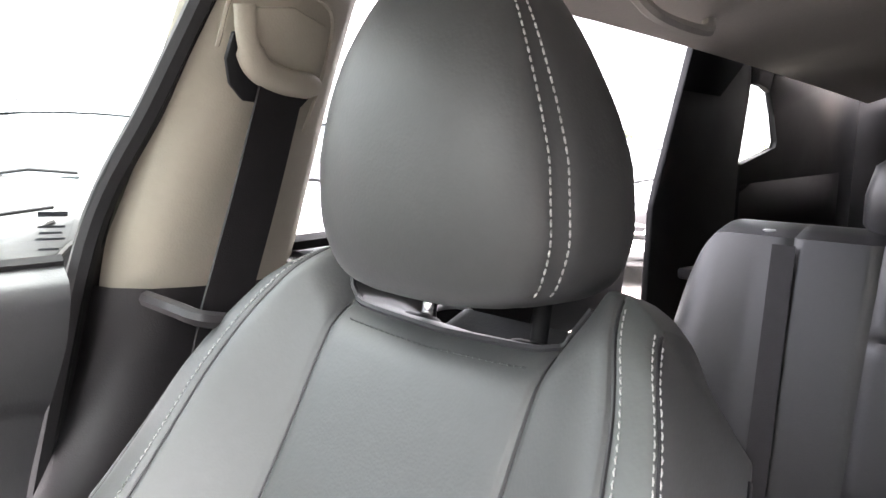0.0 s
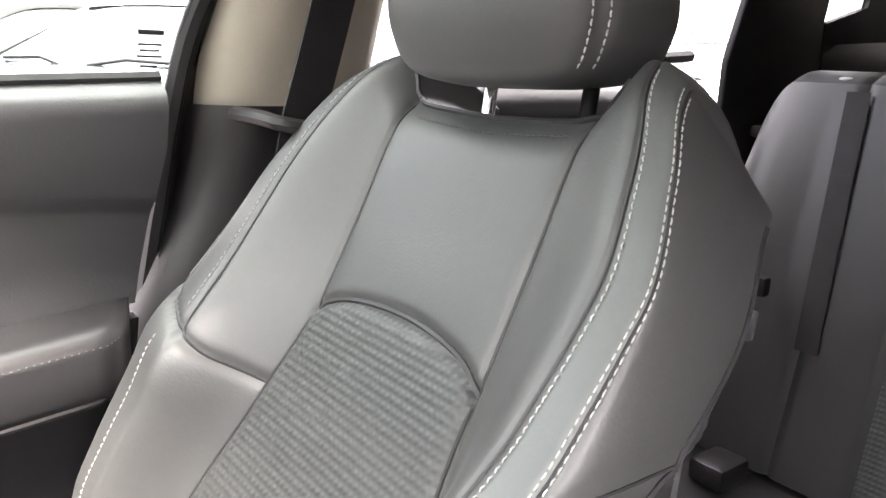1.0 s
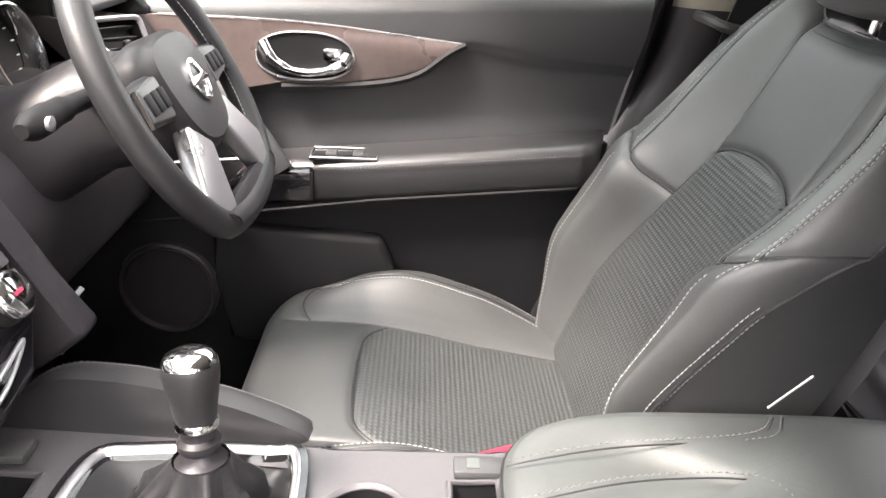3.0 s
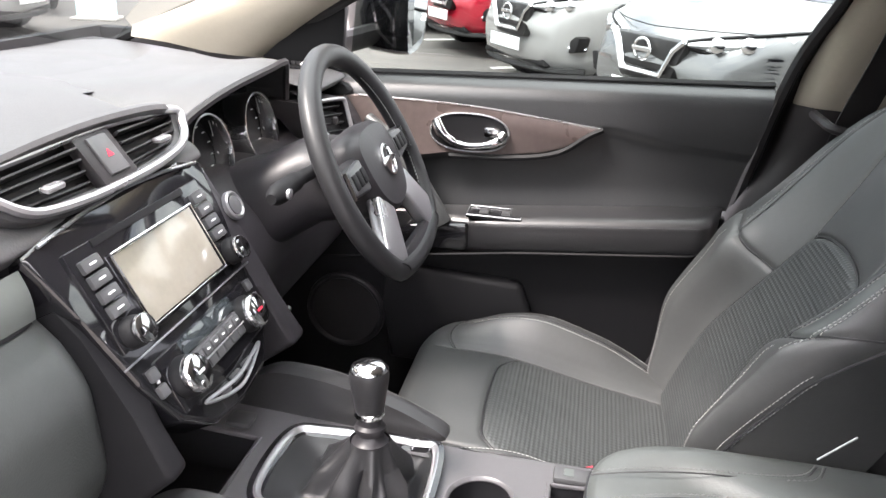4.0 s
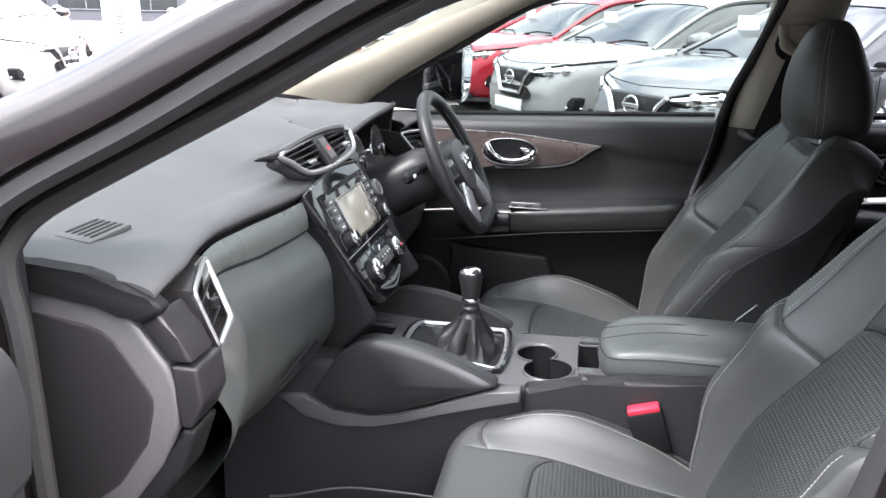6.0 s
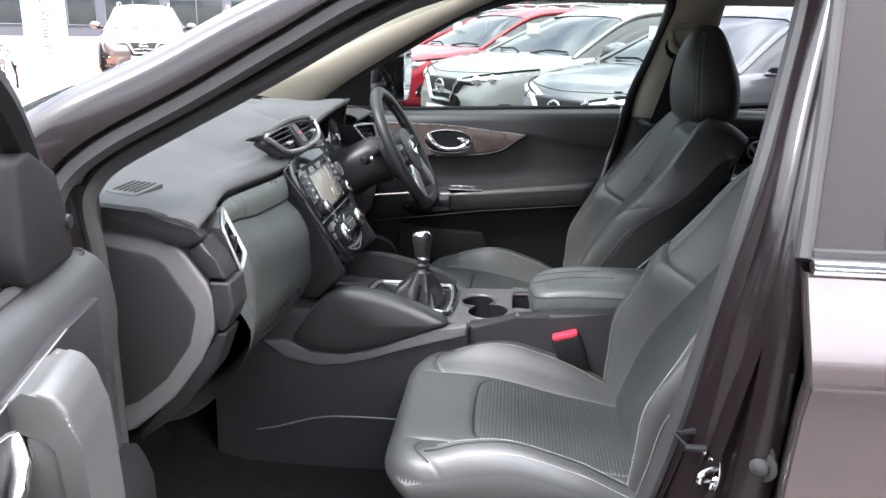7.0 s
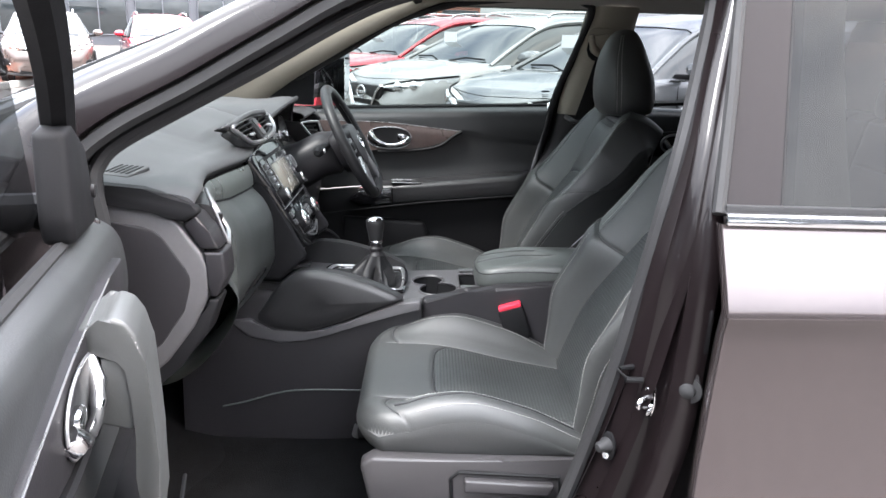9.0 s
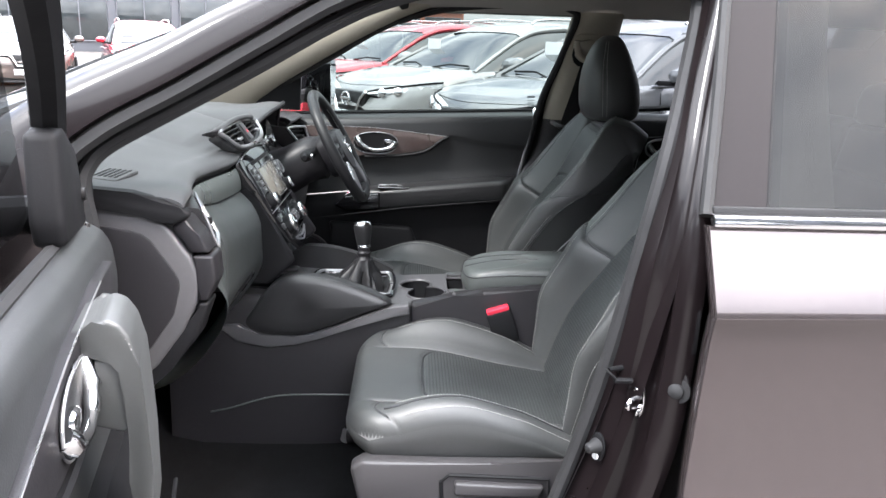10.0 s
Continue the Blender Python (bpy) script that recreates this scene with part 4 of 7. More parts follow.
# seat belt of the driver
belt = thing("seat_belt", "black webbing seat belt hanging from a beige pillar guide", "seat belt")
bp = spline([(0.606, -0.128, 1.285), (0.602, -0.117, 1.252), (0.602, -0.095, 1.17), (0.603, -0.072, 1.09), (0.606, -0.064, 1.055), (0.625, -0.06, 0.98), (0.65, -0.05, 0.80), (0.66, -0.05, 0.55)], 40)
rings = []
for p in bp:
    d = Vector((0.10, -0.94, -0.25)).normalized() * 0.024
    p = Vector(p)
    n = Vector((-0.0018, 0, 0))
    rings.append([p - d + n, p + d + n, p + d - n, p - d - n])
part("webbing", lf(rings), WEB, belt)
adj = part("height_adjuster", tb(spline([(0.586, -0.074, 1.334), (0.590, -0.079, 1.305), (0.596, -0.092, 1.284), (0.600, -0.120, 1.274), (0.602, -0.160, 1.272)], 24), [0.010] * 8 + [0.013] * 14 + [0.011, 0.008], 10), BEIGE, belt, "beige plastic belt height adjuster")
part("adjuster_plate", pr([(-0.075, 1.335), (-0.120, 1.342), (-0.158, 1.330), (-0.160, 1.285), (-0.120, 1.285), (-0.090, 1.295)], "x", -0.003, 0.004, 0.002), BEIGE, adj)
slot = part("belt_slot", pr([(-0.066, 1.312), (-0.064, 1.288), (-0.072, 1.266), (-0.088, 1.252), (-0.150, 1.250), (-0.158, 1.262), (-0.120, 1.270), (-0.088, 1.286), (-0.078, 1.315)], "x", -0.003, 0.003, 0.0015), DARK, belt)
for o in (slot, [c for c in adj.children][0]):
    o.matrix_basis = Matrix.Translation((0.6035, 0, 1.285)) @ Matrix.Rotation(-math.atan(0.42), 4, "Y") @ Matrix.Translation((0, 0, -1.285))
part("adjuster_outline", tb(spline([(0.616, -0.064, 1.30), (0.590, -0.068, 1.345), (0.585, -0.11, 1.354), (0.588, -0.164, 1.342), (0.608, -0.172, 1.29), (0.632, -0.165, 1.23)], 40), 0.0022, 5), BEIGE, belt)
part("belt_guide", tb(spline([(0.690, -0.030, 1.066), (0.625, -0.030, 1.066), (0.592, -0.040, 1.062), (0.590, -0.082, 1.055), (0.612, -0.100, 1.052), (0.690, -0.104, 1.052)], 24), 0.008, 8), HARD, belt, "grey plastic belt guide")

# coat hook on the ceiling edge
hook = part("grab_handle", tb(spline([(0.56, -0.62, 1.432), (0.545, -0.65, 1.408), (0.54, -0.72, 1.400), (0.545, -0.79, 1.405), (0.56, -0.82, 1.428)], 20), 0.010, 8), LINER)
tagged(hook, "greige plastic grab handle under the headliner", "handle")

# ---- rear bench ----
bench = thing("rear_bench", "black leather rear bench seat in a shaded colour with fabric centre and top stitching", "car seat")


def bench_back(u, v):
    x = 0.575 - 1.15 * u
    k = abs(2 * u - 1)
    v2 = min(v, 0.9) / 0.9
    z = 0.56 + 0.555 * v2
    y = -0.70 - 0.13 * v2 - 0.02 * math.sin(math.pi * v2) * 0 + 0.035 * max(0, (k - 0.80) / 0.2) * math.sin(math.pi * v2)
    if k > 0.9:
        z -= 0.10 * ((k - 0.9) / 0.1) ** 2 * v2
    for su in (0.14, 0.24, 0.62):
        y -= 0.006 * math.exp(-((u - su) / 0.006) ** 2)
    if 0.24 < u < 0.62:
        for sv in (0.78, 0.42):
            y -= 0.006 * math.exp(-((v2 - sv) / 0.012) ** 2)
    if v > 0.9:
        q = (v - 0.9) / 0.1
        y -= 0.13 * q
        z += 0.018 * math.sin(math.pi * min(1, q * 1.1))
    return (x, y, z)


def strip(u0, u1, v0, v1, nu, nv):
    return sheet(lambda a, b: bench_back(u0 + (u1 - u0) * a, v0 + (v1 - v0) * b), nu, nv)


# bench leather carries the rear cabin's shade in its colour
part("outer_bolster", strip(0, 0.14, 0, 1, 24, 60), LEATHER_SHADED, bench)
part("back_band", strip(0.14, 0.24, 0, 1, 20, 60), LEATHER_SHADED, bench)
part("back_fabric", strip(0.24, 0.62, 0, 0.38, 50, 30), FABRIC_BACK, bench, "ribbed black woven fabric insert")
part("back_panel", strip(0.24, 0.62, 0.38, 1, 50, 50), LEATHER_SHADED, bench)
part("back_panel", strip(0.62, 1.0, 0, 1, 50, 60), LEATHER_SHADED, bench)
part("bench_cushion", lf([[(0.60 - 1.2 * u, -0.30 - 0.50 * t, 0.555 - 0.03 * t + 0.035 * math.sin(math.pi * min(1, t * 1.1)) ** 0.5 + 0.012 * math.cos(6 * math.pi * u) - 0.05 * max(0, 0.06 - t) / 0.06) for t in np.linspace(0, 1, 24)] for u in np.linspace(0, 1, 50)], False), LEATHER_SHADED, bench)
part("bench_front", sheet(lambda u, v: (0.60 - 1.2 * u, -0.30 - 0.04 * v, 0.515 - 0.2 * v), 6, 4, (0, -0.03, 0)), SOFT, bench)
part("bench_back_shell", bx((0, -0.90, 0.82), (1.12, 0.07, 0.54), 0.03), HARD, bench)
for x in (0.238, -0.05, -0.33):
    hrings = []
    for z, a, d in ((1.112, 0.06, 0.03), (1.118, 0.09, 0.045), (1.14, 0.108, 0.055), (1.18, 0.108, 0.058), (1.22, 0.098, 0.05), (1.24, 0.07, 0.03), (1.245, 0.04, 0.012)):
        hrings.append([(x + a * math.copysign(abs(math.cos(q)) ** 0.6, math.cos(q)), -0.905 + d * math.copysign(abs(math.sin(q)) ** 0.7, math.sin(q)), z) for q in np.linspace(0, 2 * math.pi, 33)[:-1]])
    part("headrest", lf(hrings), LEATHER_SHADED, bench, sharp=70)
part("release_button", lt([(0.014, 0), (0.014, 0.004), (0.009, 0.006)], pose(0.455, -0.855, 1.118), 16), SATIN, bench)
part("buckle_latch", bx((0.465, -0.70, 0.835), (0.034, 0.02, 0.03), 0.006), DARK, bench)
part("latch_tongue", pr([(0.452, 0.80), (0.478, 0.80), (0.476, 0.76), (0.468, 0.752), (0.456, 0.756)], "y", -0.695, -0.688, 0.002), SATIN, bench, "steel belt tongue")
part("rear_belt", lf([[(0.440 - 0.020 * t - w * 0.034, -0.824 + 0.082 * t + 0.002 * w, 1.105 - 0.36 * t) for w in (0, 1)] for t in np.linspace(0, 1, 16)], False), WEB, bench)
for x in (0.10, 0.44):
    part("belt_buckle", bx((x, -0.62, 0.585), (0.055, 0.07, 0.035), 0.008), HARD, bench)

# ---- dashboard ----
dash = thing("dashboard", "dark grey soft-touch dashboard with silver vents and glossy centre stack", "dashboard")
zedge = smooth_fn([-0.72, -0.64, -0.50, -0.40, -0.22, -0.16, 0.16, 0.24, 0.72], [1.046, 1.057, 1.057, 1.051, 1.040, 1.038, 1.038, 1.045, 1.062])
yedge = smooth_fn([-0.72, -0.64, -0.57, -0.48, -0.38, -0.20, 0.20, 0.72], [0.805, 0.810, 0.828, 0.843, 0.845, 0.840, 0.842, 0.81])


def outer(x):
    """The pad falls away towards the doors."""
    return 0.036 * smooth_fn([0.34, 0.46, 0.58, 0.72], [0.0, 0.35, 1.0, 1.0])(abs(x))


def dash_top(u, v):
    x = -0.704 + 1.408 * u
    ye, ze = yedge(x), zedge(x)
    t = v
    yb = 1.33 + 0.09 * (1 - (x / 0.715) ** 2)
    # 0: windscreen base, 1: rolled front edge
    if t < 0.8:
        q = t / 0.8
        y = yb + (ye + 0.05 - yb) * q
        z = 1.105 + 0.012 * math.sin(math.pi * q) - 0.006 * q
        edge = max(0, (abs(x) - 0.60) / 0.115)
        z -= 0.004 * edge ** 2 + outer(x) * min(1.0, q * 1.6)
        z = z + (ze + 0.018 - z) * max(0, (q - 0.6) / 0.4) ** 2 * 0.8
        pad = max(0.0, 1 - (abs(x + 0.0) / 0.24) ** 6) * max(0.0, min(1.0, (y - 0.925) / 0.01)) * max(0.0, min(1.0, (1.27 - y) / 0.06))
        z += 0.012 * pad
    else:
        q = (t - 0.8) / 0.2
        a = q * math.pi * 0.5
        y = ye + 0.05 - 0.05 * math.sin(a)
        z1 = 1.105 - 0.006 - 0.004 * max(0, (abs(x) - 0.60) / 0.115) ** 2 - outer(x)
        z1 = z1 + (ze + 0.018 - z1) * 0.8
        z = ze + (z1 - ze) * math.cos(a)
    return (x, y, z)


pad_bm = sheet(dash_top, 130, 70, (0, 0.012, -0.012))
bmesh.ops.delete(pad_bm, geom=[f for f in pad_bm.faces if 0.186 < f.calc_center_median().x < 0.54 and f.calc_center_median().y < 1.0], context="FACES")
part("upper_pad", pad_bm, DASH, dash, "dark grey grained upper dash pad", sharp=60)


def dash_band(prof, x0, x1, n=50):
    """Skin lines given as (offset from the pad's edge in y and z) along the width."""
    return sheet(lambda u, v: (x0 + (x1 - x0) * u, *prof(x0 + (x1 - x0) * u, v)), n, 24)


part("shadow_gap", dash_band(lambda x, v: (yedge(x) + 0.012, zedge(x) + 0.004 - 0.024 * v), -0.69, -0.12), DARK, dash)
part("trim_strip", dash_band(lambda x, v: (yedge(x) + 0.002 - 0.010 * v - 0.004 * math.sin(math.pi * v), zedge(x) - 0.014 - (0.020 + 0.028 * max(0, min(1, (x + 0.66) / 0.3))) * v), -0.575, -0.165), TRIMSTRIP, dash, "satin grey-green trim strip")
gz = smooth_fn([0, 0.10, 0.22, 0.40, 0.60, 0.80, 1.0], [0.0, -0.035, -0.085, -0.165, -0.25, -0.32, -0.345])
gy = smooth_fn([0, 0.10, 0.22, 0.40, 0.60, 0.80, 1.0], [0.0, -0.030, -0.046, -0.046, -0.005, 0.075, 0.17])


def glove(x, v):
    z0 = zedge(x) - 0.036 - 0.028 * max(0, min(1, (x + 0.66) / 0.3))
    y0 = yedge(x) - 0.006
    e = max(0.0, (x + 0.182 - 0.05 * v) / 0.05)
    rec = smooth_fn([0.0, 0.5, 1.0], [0.0, 0.5, 1.0])((-0.538 - x) / 0.03) * smooth_fn([0.0, 0.5, 1.0], [0.0, 0.5, 1.0])((0.36 - v) / 0.14)
    e += math.sqrt(rec * 0.9)
    dip = 0.010 * math.exp(-(((x + 0.30) / 0.08) ** 2 + ((v - 0.50) / 0.07) ** 2))
    return (y0 + gy(v) + 0.05 * e * e + dip, z0 + gz(v) * (0.98))


part("glove_box", dash_band(glove, -0.642, -0.118, 90), GLOVE, dash, "grained glove box lid", sharp=60)
part("glove_seam", tb([(x, glove(x, 0.0)[0] - 0.002, glove(x, 0.0)[1]) for x in np.linspace(-0.64, -0.17, 40)], 0.0022, 5), DARK, dash)
part("glove_handle", tb(spline([(-0.44, *glove(-0.44, 0.66)), (-0.36, *glove(-0.36, 0.53)), (-0.28, *glove(-0.28, 0.44)), (-0.25, *glove(-0.25, 0.43)), (-0.245, *glove(-0.245, 0.46)), (-0.27, *glove(-0.27, 0.52))], 30), 0.003, 6), DARK, dash)
part("lower_cover", dash_band(lambda x, v: (0.93 + 0.30 * v, 0.70 - 0.06 * v), -0.67, 0.70), DARK, dash)
part("column_cover", pr([(0.80, 0.80), (0.86, 0.70), (0.98, 0.66), (0.98, 0.80)], "x", 0.20, 0.66, 0.01), DARK, dash)

# dash end on the passenger side
ENDP = [(0.967, 1.046), (0.905, 1.042), (0.871, 1.037), (0.850, 1.028), (0.835, 1.016), (0.799, 0.965), (0.790, 0.942), (0.788, 0.924), (0.793, 0.888), (0.816, 0.838), (0.864, 0.773), (0.935, 0.712), (0.99, 0.70), (0.99, 1.048)]
INP = [(0.957, 1.019), (0.892, 1.010), (0.874, 1.004), (0.860, 0.993), (0.825, 0.940), (0.819, 0.926), (0.819, 0.913), (0.831, 0.866), (0.872, 0.806), (0.92, 0.765), (0.99, 0.735), (0.99, 1.021)]
for side in (-1, 1):
    ep = part("end_panel", pr(ENDP, "x", side * 0.675, side * 0.705, 0.007, 3), CONSOLE, dash, "grey plastic dash end panel")
    part("end_inset", pr(INP, "x", side * 0.700, side * 0.7085, 0.004, 2), SOFT, ep)
    part("end_cap", pr([(0.99, 1.081), (0.951, 1.078), (0.886, 1.073), (0.840, 1.063), (0.810, 1.050), (0.794, 1.040), (0.800, 1.030), (0.827, 1.018), (0.845, 1.030), (0.871, 1.040), (0.967, 1.048), (0.99, 1.050)], "x", side * 0.690, side * 0.712, 0.006, 3), DARK, dash)
    part("vent_surround", pr([(0.806, 1.032), (0.827, 1.014), (0.799, 0.973), (0.768, 0.973), (0.784, 1.002)], "x", side * 0.650, side * 0.704, 0.005, 3), SOFT, dash)
    part("vent_surround", pr([(0.764, 0.968), (0.798, 0.968), (0.786, 0.925), (0.791, 0.891), (0.776, 0.891), (0.760, 0.925)], "x", side * 0.640, side * 0.704, 0.005, 3), SOFT, dash)
    part("kick_edge", pr([(0.774, 0.886), (0.792, 0.886), (0.816, 0.836), (0.864, 0.770), (0.93, 0.71), (0.93, 0.690), (0.889, 0.722), (0.843, 0.764), (0.797, 0.823)], "x", side * 0.640, side * 0.70, 0.006, 3), DARK, dash)
    dv = part("demister_vent", pr([(-0.036, -0.030), (0.036, -0.030), (0.034, 0.030), (-0.034, 0.030)], "z", -0.006, 0.003, 0.003), DASH, dash)
    dz = min((abs(q[1] - 0.966), q[2]) for q in (dash_top(0.5 + side * 0.4, v / 200) for v in range(160)))[1]
    dv.matrix_world = pose(side * 0.572, 0.966, dz + 0.002, 2, side * 5, 12 * side)
    for k in range(5):
        sl = part("slat", bx((0.003, -0.020 + 0.010 * k, 0.0025), (0.052, 0.0052, 0.003), 0.0008), DARK, dv)
    # side vent: chrome frame, dark throat, slats
    q4 = [Vector((-0.535, 0.850, 1.040)), Vector((-0.564, 0.803, 0.972)), Vector((-0.634, 0.786, 0.963)), Vector((-0.644, 0.808, 1.034))]
    q4 = [Vector((p.x * -side, p.y - 0.014, p.z)) for p in q4]
    loop = []
    for i in range(4):
        a, b, c = q4[i - 1], q4[i], q4[(i + 1) % 4]
        loop += [b.lerp(a, 0.20), b.lerp(a, 0.06).lerp(b.lerp(c, 0.06), 0.5), b.lerp(c, 0.20)]
    part("side_vent_frame", tb(spline(loop, 60, True), 0.0042, 8, True, 0.8), SATIN, dash, "satin silver vent frame")
    ctr = sum(q4, Vector()) / 4
    part("vent_housing", lf([[ctr + (p - ctr) * s + Vector((0, d, 0)) for p in loop] for s, d in ((0.98, 0.004), (1.06, 0.003), (1.12, 0.012), (1.24, 0.06))], True, False), HARD, dash)
    bm = bmesh.new()
    bm.faces.new([bm.verts.new(p + Vector((0, 0.022, 0))) for p in q4])
    part("vent_throat", bm, DARK, dash)
    for k in range(4):
        t = 0.2 + 0.2 * k
        a, b = q4[0].lerp(q4[3], t * 0.0 + 0.1).lerp(q4[1].lerp(q4[2], 0.1), t), q4[0].lerp(q4[3], 0.9).lerp(q4[1].lerp(q4[2], 0.9), t)
        part("slat", tb([a + Vector((0, 0.008, 0)), b + Vector((0, 0.008, 0))], 0.004, 6, flat=0.4), HARD, dash)
    part("vent_knob", bx(tuple(ctr + Vector((0, -0.002, 0))), (0.014, 0.010, 0.014), 0.003), HARD, dash)

# centre vent
cvo = [(-0.186, 0.884, 1.103), (-0.08, 0.887, 1.106), (0.0, 0.888, 1.107), (0.08, 0.886, 1.105), (0.169, 0.880, 1.097), (0.165, 0.868, 1.083), (0.150, 0.858, 1.070), (0.118, 0.851, 1.061), (0.05, 0.847, 1.056), (-0.05, 0.847, 1.056), (-0.118, 0.851, 1.061), (-0.146, 0.857, 1.069), (-0.166, 0.870, 1.085)]
cv = [Vector(p) + Vector((0, -0.011, 0.004)) for p in spline(cvo, 70, True)]
part("centre_vent_frame", tb([p + Vector((0, -0.003, 0.001)) for p in cv], 0.0058, 8, True, 0.9), SATIN, dash, "satin silver centre vent frame")
part("vent_brow", tb(spline([(-0.225, 0.892, 1.108), (-0.18, 0.876, 1.111), (-0.08, 0.874, 1.117), (0.0, 0.874, 1.118), (0.08, 0.872, 1.115), (0.13, 0.869, 1.110), (0.160, 0.868, 1.103)], 40), [0.003] * 3 + [0.006] * 3 + [0.009] * 30 + [0.006] * 2 + [0.003] * 2, 8, flat=0.8), DASH, dash)
for e in (-1,):
    part("vent_wing", tb(spline([(e * 0.160, 0.872, 1.088), (e * 0.190, 0.880, 1.100), (e * 0.232, 0.896, 1.106)], 12), [0.014] * 4 + [0.012, 0.010, 0.008, 0.007, 0.005, 0.004, 0.003, 0.002], 8, flat=0.6), HARD, dash)
part("vent_surround", tb([p + Vector((0, 0.014, -0.008)) for p in cv], 0.013, 8, True, 0.7), DASH, dash)
bm = bmesh.new()
bm.faces.new([bm.verts.new(p + Vector((0, 0.028, -0.004))) for p in cv])
part("vent_throat", bm, DARK, dash)
for e in (-1, 1):
    for k in range(4):
        t = 0.2 + 0.2 * k
        a = Vector((e * 0.036, 0.866 - 0.012 + 0.0, 1.114)).lerp(Vector((e * 0.036, 0.838, 1.054)), t)
        b = Vector((e * (0.172 - 0.02 * t), 0.880 - 0.012, 1.104)).lerp(Vector((e * 0.148, 0.842, 1.060)), t)
        part("slat", tb([a + Vector((0, 0.012, 0)), b + Vector((0, 0.010, 0))], 0.0052, 6, flat=0.4), HARD, dash)
    part("vent_tab", bx((e * 0.10, 0.845, 1.083), (0.026, 0.012, 0.006), 0.002), SATIN, dash)
hz = part("hazard_panel", bx((0.0, 0.0, 0.0), (0.064, 0.016, 0.062), 0.005), HARD, dash)
hz.matrix_world = pose(0.0, 0.858, 1.084, -38)
hb = part("hazard_button", bx((0.0, -0.009, 0.0), (0.034, 0.006, 0.046), 0.003), BUTTON, hz)
part("hazard_mark", pr([(-0.005, -0.004), (0.005, -0.004), (0.0, 0.005)], "y", -0.0128, -0.012), REDP, hb, smooth=False)

# centre stack, tilted towards the seats
ST = math.atan(0.55)
stack = part("centre_fascia", pr([(-0.172, 0.078), (-0.12, 0.092), (0.0, 0.097), (0.12, 0.092), (0.172, 0.078), (0.150, 0.0), (0.132, -0.09), (0.108, -0.15), (0.066, -0.182), (0.0, -0.190), (-0.066, -0.182), (-0.108, -0.15), (-0.132, -0.09), (-0.150, 0.0)], "y", 0.0, 0.05, 0.008, 3), PIANO, dash, "glossy black centre stack")
stack.matrix_world = pose(0.005, 0.80, 0.97, -math.degrees(ST))


def on_stack(name, x, z, w, h, d=0.006, mat=PIANO, label="", bev=0.002, parent=None):
    """A raised piece on the stack's face; x, z along the face."""
    return part(name, bx((x, -d / 2 + 0.001, z), (w, d, h), bev), mat, parent or stack, label)


K = 1 / math.cos(ST)
bezel = on_stack("radio_bezel", 0.0, 0.003 * K, 0.262, 0.100 * K, 0.005, PIANO)
on_stack("display", 0.004, -0.005 * K, 0.160, 0.072 * K, 0.008, SCREEN, "switched-off pale display", 0.001, bezel)
part("screen_rim", tb([(-0.079, -0.0085, 0.038), (0.087, -0.0085, 0.038), (0.087, -0.0085, -0.049), (-0.079, -0.0085, -0.049)], 0.0014, 5, True), CHROME, bezel)
on_stack("disc_slot", 0.0, 0.056, 0.18, 0.008, 0.007, DARK, "", 0.001, bezel)
for e in (-1, 1):
    for k in range(4):
        bt = on_stack("radio_button", e * 0.109 + 0.002, 0.040 - 0.017 * k, 0.030, 0.014, 0.010, BUTTON, "", 0.002, bezel)
        on_stack("button_mark", e * 0.109 + 0.002, 0.040 - 0.017 * k, 0.010, 0.002, 0.0114, PRINT, "", 0.0002, bt)
    kn = part("rotary_knob", lt([(0.0175, 0.0), (0.017, 0.010), (0.0145, 0.013), (0.0145, 0.020), (0.012, 0.022), (0.0, 0.022)], pose(e * 0.112 + 0.004, -0.003, -0.040, 90), 24), DARK, bezel)
    part("knob_ring", lt([(0.0150, 0.016), (0.0156, 0.019), (0.0150, 0.0215), (0.013, 0.0225)], pose(e * 0.112 + 0.004, -0.003, -0.040, 90), 24), CHROME, kn)
part("fascia_trim_line", tb([(-0.150, -0.003, 0.078), (-0.08, -0.003, 0.086), (0.0, -0.003, 0.090), (0.08, -0.003, 0.086), (0.150, -0.003, 0.078)], 0.0022, 5), SATIN, stack)
part("fascia_trim_line", tb([(-0.142, -0.002, -0.066), (0.142, -0.002, -0.066)], 0.0012, 5), SATIN, stack)
clim = on_stack("climate_panel", 0.0, -0.112, 0.206, 0.066, 0.005, PIANO)
on_stack("climate_display", 0.0, -0.088, 0.120, 0.018, 0.0065, TINT, "", 0.001, clim)
on_stack("climate_fascia", 0.0, -0.114, 0.110, 0.030, 0.009, BUTTON, "", 0.002, clim)
for k in range(6):
    b1 = on_stack("climate_button", -0.045 + 0.018 * k, -0.108, 0.015, 0.011, 0.0115, BUTTON, "", 0.002, clim)
    on_stack("button_mark", -0.045 + 0.018 * k, -0.108, 0.005, 0.0018, 0.0125, PRINT, "", 0.0002, b1)
    on_stack("climate_button", -0.045 + 0.018 * k, -0.122, 0.015, 0.011, 0.0115, BUTTON, "", 0.002, clim)
part("fascia_line", tb([(-0.053, -0.0122, -0.115), (0.053, -0.0122, -0.115)], 0.001, 5), SATIN, clim)
